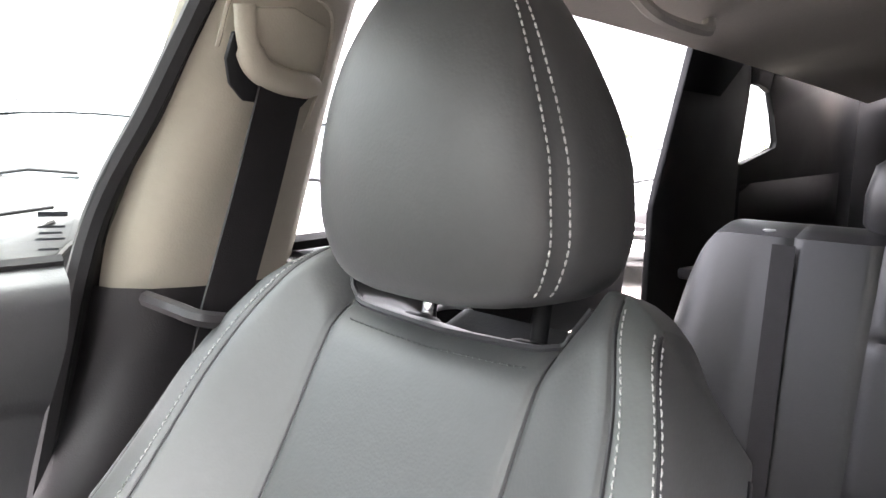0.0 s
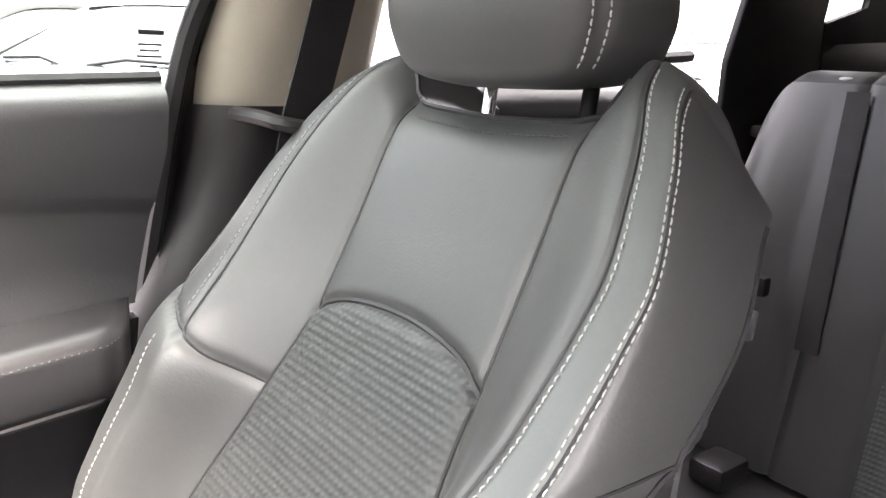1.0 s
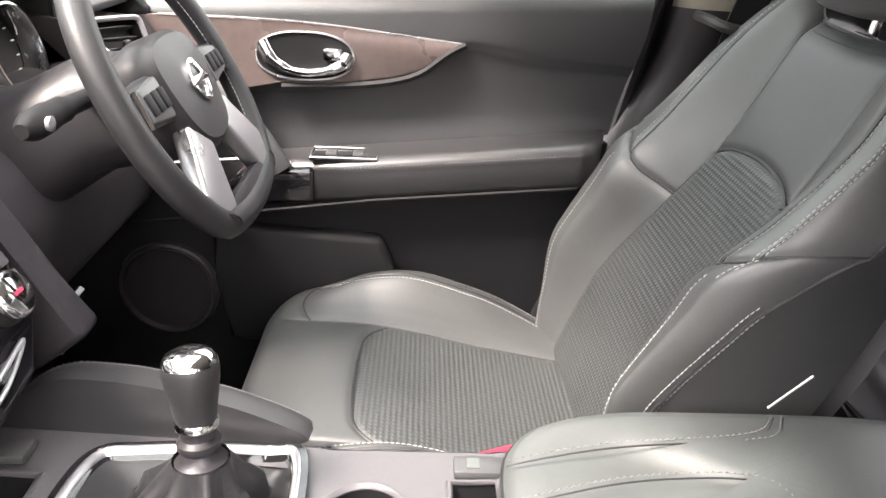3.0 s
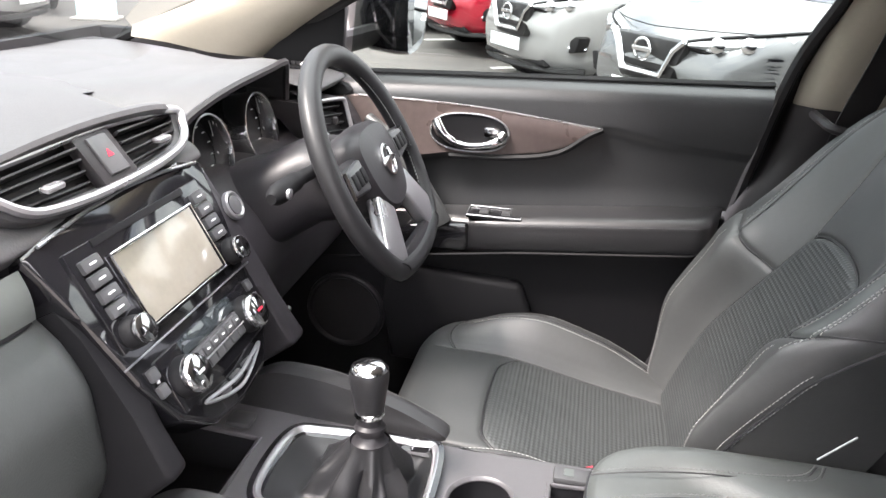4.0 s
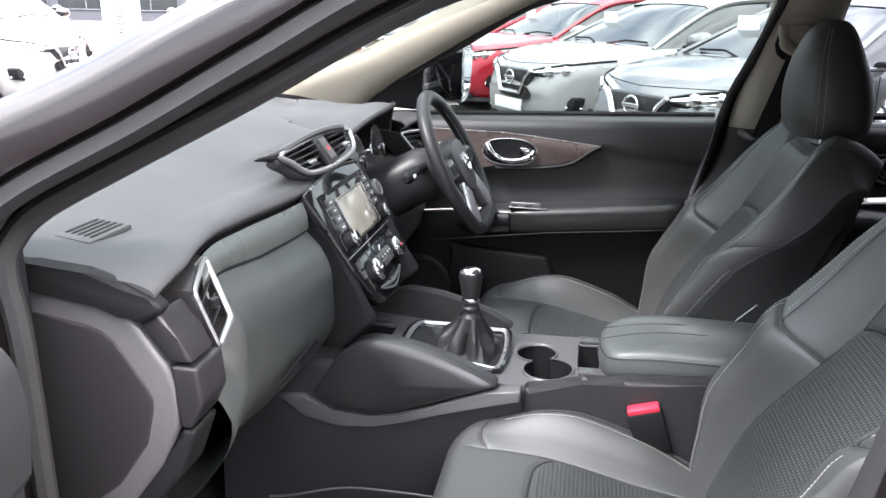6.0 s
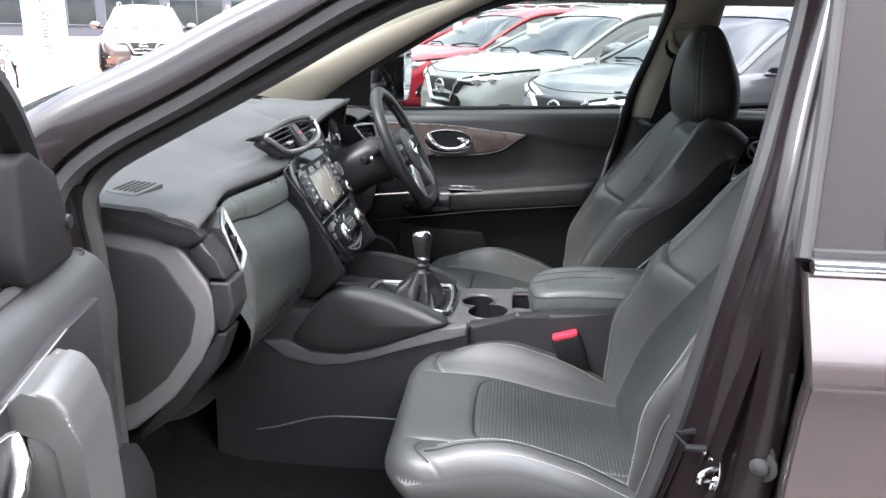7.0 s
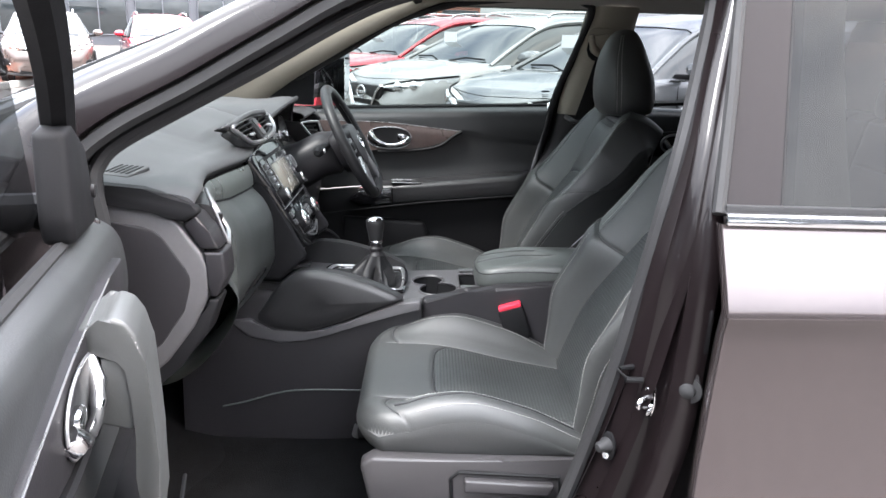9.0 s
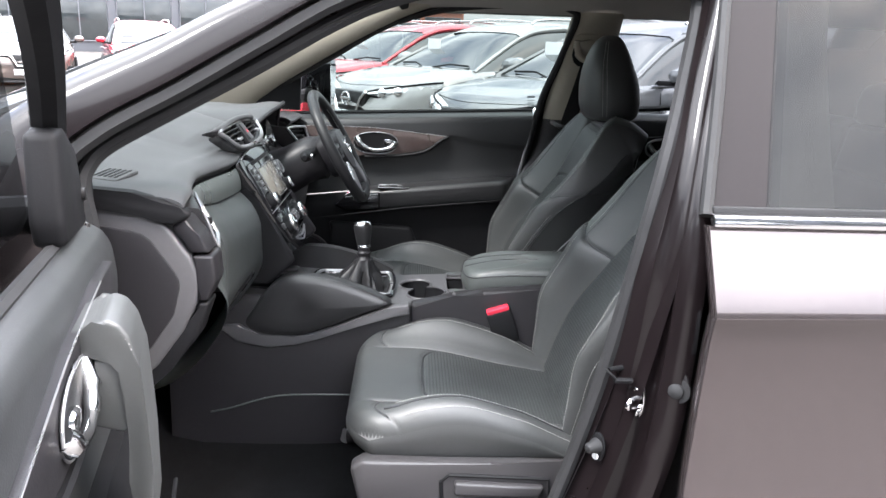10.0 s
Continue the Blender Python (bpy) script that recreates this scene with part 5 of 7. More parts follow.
for e in (-1, 1):
    kn = part("temperature_knob", lt([(0.024, 0.0), (0.024, 0.006), (0.021, 0.010), (0.021, 0.020), (0.017, 0.023), (0.0, 0.023)], pose(e * 0.076, -0.003, -0.114, 90), 28), DARK, clim)
    part("knob_ring", lt([(0.0215, 0.013), (0.0225, 0.017), (0.0205, 0.0215), (0.0175, 0.0235)], pose(e * 0.076, -0.003, -0.114, 90), 28), CHROME, kn)
    part("knob_mark", bx((e * 0.076, -0.0265, -0.114), (0.012, 0.001, 0.003)), REDP if e > 0 else PRINT, kn, smooth=False)
    for k in range(2):
        on_stack("side_key", e * 0.113, -0.088 - 0.02 * k, 0.014, 0.014, 0.007, BUTTON, "", 0.002, clim)
pod = part("switch_pod", tb(spline([(-0.07, -0.004, -0.152), (0.0, -0.006, -0.160), (0.07, -0.004, -0.152), (0.0, -0.004, -0.172)], 40, True), 0.0024, 6, True), SATIN, stack)
for k in range(3):
    on_stack("pod_switch", -0.030 + 0.030 * k, -0.160, 0.022, 0.012, 0.006, BUTTON, "", 0.002, stack)

sb = part("start_button", lt([(0.020, 0), (0.020, 0.006), (0.017, 0.008), (0.0145, 0.006), (0.014, 0.003), (0.0, 0.003)], pose(0.190, 0.806, 0.972, 62), 24), SATIN, dash, "silver ringed start button")
part("button_face", lt([(0.0135, 0.003), (0.0135, 0.007), (0.0, 0.008)], pose(0.190, 0.806, 0.972, 62), 20), BUTTON, sb)
part("fascia_cheek", pr([(0.84, 1.03), (0.80, 0.96), (0.755, 0.88), (0.70, 0.80), (0.78, 0.74), (0.95, 0.74), (0.95, 1.03)], "x", 0.145, 0.185, 0.01, 3), SOFT, dash)
part("fascia_cheek", pr([(0.85, 1.02), (0.80, 0.95), (0.755, 0.87), (0.715, 0.80), (0.78, 0.74), (0.95, 0.74), (0.95, 1.02)], "x", -0.150, -0.118, 0.01, 3), DARK, dash)

# instrument binnacle
arch = [(0.172, 1.020), (0.190, 1.062), (0.228, 1.092), (0.290, 1.114), (0.370, 1.124), (0.450, 1.124), (0.508, 1.110), (0.538, 1.075), (0.546, 1.02)]


def hood(u, v):
    p = spline(arch, 60)[min(int(u * 59.999), 59)]
    x, z = p
    y = 0.825 + 0.045 * (abs(x - 0.38) / 0.17) ** 2 + 0.25 * v
    return (x, y, z + (1.113 - z) * min(1.0, max(0, v - 0.10) / 0.55) + 0.004 * math.sin(math.pi * min(1, v * 3)))


part("binnacle_hood", sheet(hood, 59, 12, (0, 0, -0.006)), DASH, dash, "curved hood over the instruments", sharp=60)
part("hood_lip", tb([Vector(hood(q, 0)) for q in np.linspace(0, 1, 50)], 0.006, 6), SOFT, dash)
part("instrument_cluster", bx((0.375, 0.945, 1.005), (0.315, 0.03, 0.13), 0.01), PIANO, dash, "dark instrument cluster")
for gx in (0.280, 0.452):
    g = part("gauge_bezel", lt([(0.060, -0.02), (0.060, 0.030), (0.0585, 0.034), (0.0555, 0.034), (0.054, 0.028), (0.053, 0.0)], pose(gx, 0.905, 1.008, 78), 48, False), CHROME, dash, "chrome ringed round gauge")
    part("gauge_face", lt([(0.052, 0.004), (0.0, 0.005)], pose(gx, 0.905, 1.008, 78), 40), DARK, g)
    for k in range(11):
        q = radians(215 - 25 * k)
        part("gauge_tick", bx((0.042 * math.cos(q), 0.042 * math.sin(q), 0.0062), (0.007, 0.0016, 0.0008), 0, None), PRINT, g, smooth=False).matrix_world = pose(gx, 0.905, 1.008, 78)
part("info_display", bx((0.373, 0.925, 1.005), (0.050, 0.004, 0.075), 0.003), SCREEN, dash)
part("column_shelf", pr([(0.86, 0.985), (0.80, 0.93), (0.78, 0.86), (0.80, 0.76), (0.90, 0.70), (0.98, 0.70), (0.98, 0.985)], "x", 0.185, 0.66, 0.02, 3), SOFT, dash, "grey lower driver panel")
part("knee_panel_edge", tb(spline([(0.20, 0.80, 0.745), (0.24, 0.78, 0.76), (0.30, 0.775, 0.77)], 10), 0.006, 6), PIANO, dash)

# ---- steering wheel ----
wheel = thing("steering_wheel", "black leather steering wheel with silver lower spokes", "steering wheel", at=pose(0.3475, 0.649, 1.003, 90 - 27.5, 0, 0))
wp = []
for i in range(72):
    q = 2 * math.pi * i / 72
    r = 0.171
    x, y = r * math.cos(q), r * math.sin(q)
    if y < -0.136:
        y = -0.136 + (y + 0.136) * 0.35
    wp.append((x, y, 0.0))
part("rim", tb(wp, 0.0165, 14, True, 0.92, (0, 0, 1)), LEATHER_DARK, wheel, "black leather wheel rim", sharp=80)
hubp = spline([(-0.078, 0.030), (-0.055, 0.056), (0.0, 0.062), (0.055, 0.056), (0.078, 0.030), (0.070, -0.03), (0.045, -0.062), (0.0, -0.072), (-0.045, -0.062), (-0.070, -0.03)], 48, True)
part("hub", lf([[(p[0] * s, p[1] * s, h) for p in hubp] for s, h in ((0.92, -0.050), (1.04, -0.020), (1.01, 0.004), (0.90, 0.014), (0.5, 0.019), (0.05, 0.020))]), SOFT, wheel, "black airbag cover")
part("badge_ring", lt([(0.024, 0.018), (0.0245, 0.023), (0.021, 0.0235), (0.020, 0.020)], None, 28), CHROME, wheel, "round chrome emblem")
part("badge_bar", bx((0, 0, 0.022), (0.056, 0.008, 0.004), 0.001), CHROME, wheel)
for e in (-1, 1):
    part("spoke", pr([(e * 0.062, 0.032), (e * 0.164, 0.024), (e * 0.166, -0.012), (e * 0.066, -0.022)], "z", -0.020, 0.006, 0.006, 3), SOFT, wheel)
    pad = part("switch_pad", pr([(e * 0.080, 0.028), (e * 0.138, 0.022), (e * 0.142, -0.010), (e * 0.082, -0.018)], "z", 0.0, 0.012, 0.004, 2), BUTTON, wheel)
    for k in range(3):
        part("wheel_button", bx((e * (0.092 + 0.018 * k), 0.005, 0.0125), (0.014, 0.022, 0.005), 0.002), DARK, pad)
    part("pad_edge", tb([(e * 0.144, 0.024, 0.009), (e * 0.150, -0.014, 0.009)], 0.004, 6), CHROME, wheel)
    part("lower_spoke", pr([(e * 0.034, -0.062), (e * 0.074, -0.030), (e * 0.128, -0.098), (e * 0.112, -0.128), (e * 0.072, -0.132)], "z", -0.010, 0.012, 0.005, 3), SATIN, wheel, "satin silver lower spoke")
    part("rim_joint", tb([(e * (0.104 + 0.016 * math.cos(q)), -0.134 + 0.0155 * math.cos(q), 0.0178 * math.sin(q)) for q in np.linspace(0, 2 * math.pi, 17)[:-1]], 0.0012, 5, True), DARK, wheel)
    part("stitching", stitches(bmesh.new(), [(0.1545 * e * math.cos(q), 0.1545 * math.sin(q), 0.002) for q in np.linspace(-0.5, 0.9, 40)], normals=[Vector((-e, 0, 0.3)).normalized()] * 40, r=0.0007), THREAD, wheel, smooth=False, kind="stuff")
part("lower_bridge", pr([(-0.086, -0.122), (0.086, -0.122), (0.072, -0.142), (-0.072, -0.142)], "z", -0.006, 0.010, 0.004, 2), SOFT, wheel)

column = thing("steering_column", "dark plastic steering column shroud with control stalks", "steering column")
cols = []
for y, z, a, b in ((0.690, 0.992, 0.054, 0.052), (0.700, 0.990, 0.064, 0.060), (0.74, 0.985, 0.070, 0.062), (0.80, 0.950, 0.080, 0.066), (0.90, 0.91, 0.085, 0.07)):
    cols.append([(0.3475 + a * math.copysign(abs(math.cos(q)) ** 0.8, math.cos(q)), y + 0.25 * b * math.sin(q), z - 0.012 + b * math.copysign(abs(math.sin(q)) ** 0.8, math.sin(q))) for q in np.linspace(0, 2 * math.pi, 41)[:-1]])
part("shroud", lf(cols), SOFT, column)
for e in (-1, 1):
    sk = part("stalk", tb(spline([(0.3475 + e * 0.06, 0.72, 1.005), (0.3475 + e * 0.13, 0.728, 1.005), (0.3475 + e * 0.205, 0.728, 1.005)], 14), [0.010] * 6 + [0.013] * 3 + [0.0145] * 3 + [0.012, 0.007], 12), DARK, column, "black control stalk")
    part("stalk_ring", lt([(0.0065, 0), (0.007, 0.004), (0.0, 0.006)], pose(0.3475 + e * 0.185, 0.7135, 1.008, 90, 0, 0), 16), SATIN, sk)

# ---- centre console ----
con = thing("centre_console", "dark grey centre console with cup holders and padded knee rests", "console")


def con_sec(y):
    zt = float(np.interp(y, [-0.12, 0.10, 0.30, 0.46, 0.70, 0.95], [0.735, 0.735, 0.700, 0.690, 0.705, 0.72]))
    hw = float(np.interp(y, [-0.12, 0.30, 0.48, 0.95], [0.118, 0.122, 0.135, 0.150]))
    return zt, hw


rings = []
for y in np.linspace(-0.12, 1.02, 30):
    zt, hw = con_sec(y)
    lowz = 0.33
    rings.append([(-hw - 0.03, y, lowz), (-hw - 0.022, y, 0.50), (-hw - 0.012, y, zt - 0.10), (-hw, y, zt - 0.02), (-hw + 0.006, y, zt - 0.004), (-hw + 0.012, y, zt), (hw - 0.012, y, zt), (hw - 0.006, y, zt - 0.004), (hw, y, zt - 0.02), (hw + 0.012, y, zt - 0.10), (hw + 0.022, y, 0.50), (hw + 0.03, y, lowz)])
# side walls only; the top deck is built apart so that trays and cups are open
for sl in (slice(0, 6), slice(6, 12)):
    part("side_wall", lf([r[sl] for r in rings], False), SOFT, con, sharp=45)


def deck(holes, y0, y1):
    """Top panel of the console with rectangular and round openings cut away."""
    bm = bmesh.new()
    NX, NY = 72, max(6, int((y1 - y0) / 0.003))
    vm = {}

    def vtx(i, j):
        if (i, j) not in vm:
            y = y0 + (y1 - y0) * j / NY
            zt, hw = con_sec(y)
            x = (-hw + 0.012) + (2 * hw - 0.024) * i / NX
            vm[i, j] = bm.verts.new((x, y, zt))
        return vm[i, j]
    for i in range(NX):
        for j in range(NY):
            y = y0 + (y1 - y0) * (j + 0.5) / NY
            zt, hw = con_sec(y)
            x = (-hw + 0.012) + (2 * hw - 0.024) * (i + 0.5) / NX
            if any(h(x, y) for h in holes):
                continue
            bm.faces.new((vtx(i, j), vtx(i + 1, j), vtx(i + 1, j + 1), vtx(i, j + 1)))
    return bm


CUPS = ((-0.050, 0.398, 0.048), (0.026, 0.425, 0.040))
TRAYR = (-0.040, 0.068, 0.298, 0.345)
TRAYF = (-0.085, 0.055, 0.72, 0.88)
part("deck", deck([lambda x, y: any((x - a) ** 2 + (y - b) ** 2 < r * r for a, b, r in CUPS), lambda x, y: TRAYR[0] < x < TRAYR[1] and TRAYR[2] < y < TRAYR[3], lambda x, y: TRAYF[0] < x < TRAYF[1] and TRAYF[2] < y < TRAYF[3], lambda x, y: abs(x - 0.015) < 0.074 and 0.495 < y < 0.675], -0.12, 1.02), CONSOLE, con, "grey satin console deck")
for (a, b, r), (a2, b2, r2) in (CUPS, CUPS[::-1]):
    zt = con_sec(b)[0]
    cup = lt([(r, 0.0), (r * 0.99, -0.012), (r * 0.96, -0.040), (r * 0.93, -0.070), (0.0, -0.072)], pose(a, b, zt), 60, False)
    bmesh.ops.delete(cup, geom=[f for f in cup.faces if f.calc_center_median().z > zt - 0.069 and math.hypot(f.calc_center_median().x - a2, f.calc_center_median().y - b2) < r2 * 0.97], context="FACES")
    part("cup_holder", cup, DARK, con, "round black cup holder")
    away = math.atan2(b - b2, a - a2)
    arc = [(a + (r + 0.001) * math.cos(away + q), b + (r + 0.001) * math.sin(away + q)) for q in np.linspace(-math.pi, math.pi, 121)]
    part("cup_rim", tb([(x, y, con_sec(y)[0] + 0.0005) for x, y in arc if math.hypot(x - a2, y - b2) > r2], 0.0040, 8, False, 0.6), CONSOLE, con)
for x0, x1, y0, y1, dp in ((*TRAYR, 0.05), (*TRAYF, 0.06)):
    zt = con_sec((y0 + y1) / 2)[0]
    bm = bmesh.new()
    top = [bm.verts.new((x, y, con_sec(y)[0])) for x, y in ((x0 - 0.002, y0 - 0.002), (x1 + 0.002, y0 - 0.002), (x1 + 0.002, y1 + 0.002), (x0 - 0.002, y1 + 0.002))]
    bot = [bm.verts.new((x, y, zt - dp)) for x, y in ((x0 + 0.004, y0), (x1 - 0.004, y0), (x1 - 0.004, y1), (x0 + 0.004, y1))]
    bm.faces.new(bot)
    for i in range(4):
        bm.faces.new((top[i], top[(i + 1) % 4], bot[(i + 1) % 4], bot[i]))
    part("tray", bm, DARK, con)
    part("tray_rim", tb([(x, y, con_sec(y)[0] + 0.0005) for x, y in ((x0, y0), (x1, y0), (x1, y1), (x0, y1))], 0.0038, 8, True), CONSOLE, con)
for x in (-0.066, 0.082):
    sw = part("rocker_switch", bx((x, 0.315, 0.705), (0.026, 0.052, 0.010), 0.003), BUTTON, con)
    part("switch_lamp", bx((x, 0.322, 0.7105), (0.014, 0.012, 0.001)), TRIMSTRIP, sw, smooth=False)
for k in range(2):
    part("console_button", bx((0.078, 0.80 - 0.045 * k, 0.715), (0.030, 0.034, 0.010), 0.004), BUTTON, con)
part("power_socket", lt([(0.014, 0), (0.017, 0.003), (0.017, 0.006), (0.012, 0.008)], pose(-0.02, 0.888, 0.690, 70), 20), BUTTON, con)

# gear lever
GX = 0.012
gear = thing("gear_lever", "manual gear lever with silver-topped knob and leather gaiter", "gear lever")
fr = [(-0.062, 0.492), (0.092, 0.492), (0.104, 0.53), (0.092, 0.640), (0.070, 0.682), (-0.040, 0.682), (-0.062, 0.640), (-0.074, 0.53)]
fr3 = spline([(x, y, con_sec(y)[0] + 0.006) for x, y in fr], 56, True)
part("gaiter_frame", tb(fr3, 0.0055, 8, True, 0.8), SATIN, gear, "satin silver gaiter frame")
part("frame_base", tb([p - np.array((0, 0, 0.006)) for p in fr3], 0.014, 8, True, 0.5), PIANO, gear)
grings = []
top = Vector((0.016, 0.560, 0.764))
for t in np.linspace(0, 1, 14):
    ring = []
    for i, p in enumerate(fr3):
        p = Vector(p) - Vector((0, 0, 0.004))
        q = 2 * math.pi * i / len(fr3)
        c = Vector((0.015, 0.585, p.z))
        base = c.lerp(p, 0.94)
        ang = math.atan2(p.y - c.y, p.x - c.x)
        tip = top + Vector((0.024 * math.cos(ang), 0.024 * math.sin(ang), 0))
        w = t ** 0.50
        fold = 0.010 * math.sin(7 * ang + 2.2 * t) * math.sin(math.pi * t) + 0.005 * math.sin(13 * ang) * math.sin(math.pi * t) ** 2
        v = base.lerp(tip, w)
        v.z = p.z - 0.018 * math.sin(math.pi * min(1, t * 2.2)) + (top.z - p.z) * t ** 1.7
        d = Vector((math.cos(ang), math.sin(ang), 0))
        ring.append(v + d * fold)
    grings.append(ring)
part("gaiter", lf(grings, True, False), LEATHER_DARK, gear, "creased black leather gaiter", sharp=80)
LM = pose(0.016, 0.560, 0.756, -3, 6, 0)
part("lever_sleeve", lt([(0.0225, 0.0), (0.0225, 0.006), (0.0175, 0.010), (0.0160, 0.016), (0.0185, 0.020), (0.0185, 0.025), (0.0150, 0.029), (0.0150, 0.038)], LM, 28), SOFT, gear)
part("lever_ring", lt([(0.0165, 0.037), (0.0182, 0.039), (0.0182, 0.043), (0.0170, 0.045)], LM, 28), CHROME, gear)
part("knob", lt([(0.0165, 0.0450), (0.0178, 0.0500), (0.0200, 0.0660), (0.0228, 0.0810), (0.0236, 0.0910), (0.0224, 0.0990), (0.0190, 0.1031), (0.0180, 0.1035)], LM, 32), LEATHER_DARK, gear, "dark leather gear knob")
part("knob_cap", lt([(0.0229, 0.0975), (0.0219, 0.1003), (0.0185, 0.1046), (0.0120, 0.1068), (0.0, 0.1072)], LM, 32), CHROME, gear, "chrome cap with shift pattern")
capm = LM @ Matrix.Translation((0, 0, 0.1070))
for k in range(3):
    part("pattern_line", bx((-0.007 + 0.007 * k, 0, 0), (0.0012, 0.012, 0.0008), 0, capm), DARK, gear, smooth=False)
part("pattern_line", bx((0, 0, 0), (0.0152, 0.0012, 0.0008), 0, capm), DARK, gear, smooth=False)

# padded knee rests on both sides
for side in (-1, 1):
    poly = [(0.490, 0.706), (0.551, 0.735), (0.627, 0.758), (0.687, 0.767), (0.735, 0.764), (0.778, 0.733), (0.821, 0.676), (0.841, 0.640), (0.796, 0.617), (0.720, 0.614), (0.673, 0.625), (0.612, 0.647), (0.551, 0.673), (0.497, 0.694)]
    c = (sum(p[0] for p in poly) / len(poly), sum(p[1] for p in poly) / len(poly))
    dense = spline(poly, 84, True)
    rings = []
    for sc, dx in ((1.0, 0.0), (1.01, 0.018), (0.995, 0.030), (0.95, 0.037), (0.75, 0.043), (0.4, 0.046), (0.02, 0.047)):
        rings.append([(side * (0.118 + dx + 0.012 * (0.9 - p[0])), c[0] + (p[0] - c[0]) * sc, c[1] + (p[1] - c[1]) * sc) for p in dense])
    pad = part("knee_pad", lf(rings), PADSKIN, con, "padded black leather knee rest", sharp=70)
    sp = [Vector((side * (0.118 + 0.031 + 0.012 * (0.9 - p[0])), c[0] + (p[0] - c[0]) * 0.985, c[1] + (p[1] - c[1]) * 0.985)) for p in dense]
    part("stitching", stitches(bmesh.new(), sp[1:46], normals=[Vector((side * 0.8, 0, 0.6))] * 50, r=0.0006), THREAD_DIM, pad, smooth=False, kind="stuff")
    sw = [(0.440, 0.704), (0.440, 0.676), (0.505, 0.668), (0.589, 0.636), (0.658, 0.611), (0.719, 0.594), (0.781, 0.585), (0.856, 0.600), (0.905, 0.640), (0.850, 0.645), (0.835, 0.634), (0.796, 0.614), (0.72, 0.611), (0.673, 0.622), (0.612, 0.644), (0.551, 0.670), (0.497, 0.691)]
    if side > 0:
        sw = sw[2:]
    part("pad_surround", pr(sw, "x", side * 0.135, side * 0.166, 0.005, 3), CONSOLE, con, "grey curved pad surround")
    if side < 0:
        part("rear_cheek", pr([(0.438, 0.700), (0.438, 0.50), (-0.12, 0.50), (-0.12, 0.745), (0.105, 0.745), (0.258, 0.735), (0.33, 0.712)], "x", -0.112, -0.150, 0.010, 3), SOFT, con)
    else:
        part("rear_cheek", pr([(0.438, 0.690), (0.438, 0.50), (-0.12, 0.50), (-0.12, 0.670), (0.10, 0.670), (0.30, 0.675)], "x", 0.105, 0.128, 0.008, 3), SOFT, con)
    part("carpet_edge", tb(spline([(side * 0.188, 0.92, 0.425), (side * 0.19, 0.865, 0.439), (side * 0.19, 0.78, 0.466), (side * 0.19, 0.70, 0.475), (side * 0.188, 0.50, 0.475)], 20), 0.0022, 6), TRIMSTRIP, con)

# armrest box
arm = thing("armrest_box", "padded dark leather armrest lid on the centre console", "armrest")
ap = spline([(-0.092, 0.285), (-0.050, 0.302), (0.020, 0.304), (0.062, 0.288), (0.082, 0.235), (0.088, 0.08), (0.084, -0.06), (0.062, -0.095), (-0.075, -0.095), (-0.102, -0.06), (-0.110, 0.08), (-0.106, 0.235)], 72, True)
AC = Vector((-0.010, 0.10, 0))


def aring(sc, z, dz=0.0):
    return [(AC.x + (p[0] - AC.x) * sc, AC.y + (p[1] - AC.y) * sc, z - 0.016 * max(0, (p[1] - 0.17) / 0.13) ** 2) for p in ap]


# lid top brightened by the lit leather copy
part("lid", lf([aring(0.93, 0.722), aring(0.985, 0.726), aring(1.005, 0.740), aring(1.0, 0.758), aring(0.975, 0.771), aring(0.93, 0.777), aring(0.80, 0.780), aring(0.5, 0.782), aring(0.03, 0.783)]), LEATHER_LIT, arm, "padded leather lid with pale stitching", sharp=80)
def lidz(y):
    return 0.7812 - 0.016 * max(0, (y - 0.17) / 0.13) ** 2


for line in ([(0.014, 0.300), (0.022, 0.22), (0.034, 0.113), (0.046, 0.068), (0.070, 0.048)], [(-0.036, 0.300), (-0.020, 0.20), (-0.014, 0.12), (-0.024, 0.085), (-0.060, 0.070)], [(0.030, 0.088), (0.040, 0.056), (0.072, 0.038)]):
    sp = spline(line, 40)
    part("lid_groove", tb([(p[0], p[1], lidz(p[1]) - 0.0006) for p in sp], 0.0009, 5), PIPING, arm)
    part("stitching", stitches(bmesh.new(), [(p[0] + 0.005, p[1], lidz(p[1])) for p in sp], r=0.0006), THREAD_DIM, arm, smooth=False, kind="stuff")
part("lid_seam", tb(aring(0.992, 0.7635), 0.0016, 5, True), PIPING, arm)
part("box", lf([aring(0.92, 0.66), aring(0.96, 0.70), aring(0.96, 0.724)]), SOFT, arm)

# belt buckles beside the seats
for side, lab in ((-1, "red-buttoned black belt buckle beside the passenger seat"), (1, "red-buttoned black belt buckle beside the driver seat")):
    bk = thing("belt_buckle", lab, "belt buckle", "front belt buckles")
    m = pose(-0.160, 0.220, 0.676, -18, -6, 0) if side < 0 else pose(0.140, 0.292, 0.650, -18, 6, 0)
    part("buckle_body", box(bmesh.new(), (0, 0, -0.03), (0.026, 0.062, 0.090), 0.006, m), DARK, bk)
    part("release_button", box(bmesh.new(), (0, 0, 0.018), (0.022, 0.056, 0.012), 0.004, m), REDP, bk, "red release button")
    part("buckle_stem", box(bmesh.new(), (0, 0.0, -0.13), (0.018, 0.03, 0.13), 0.004, m), DARK, bk)
lev = tagged(part("handbrake_lever", tb([(0.100, 0.039, 0.771), (0.100, 0.003, 0.809)], 0.0013, 8), SATIN), "slim silver seat lever beside the armrest", "lever")


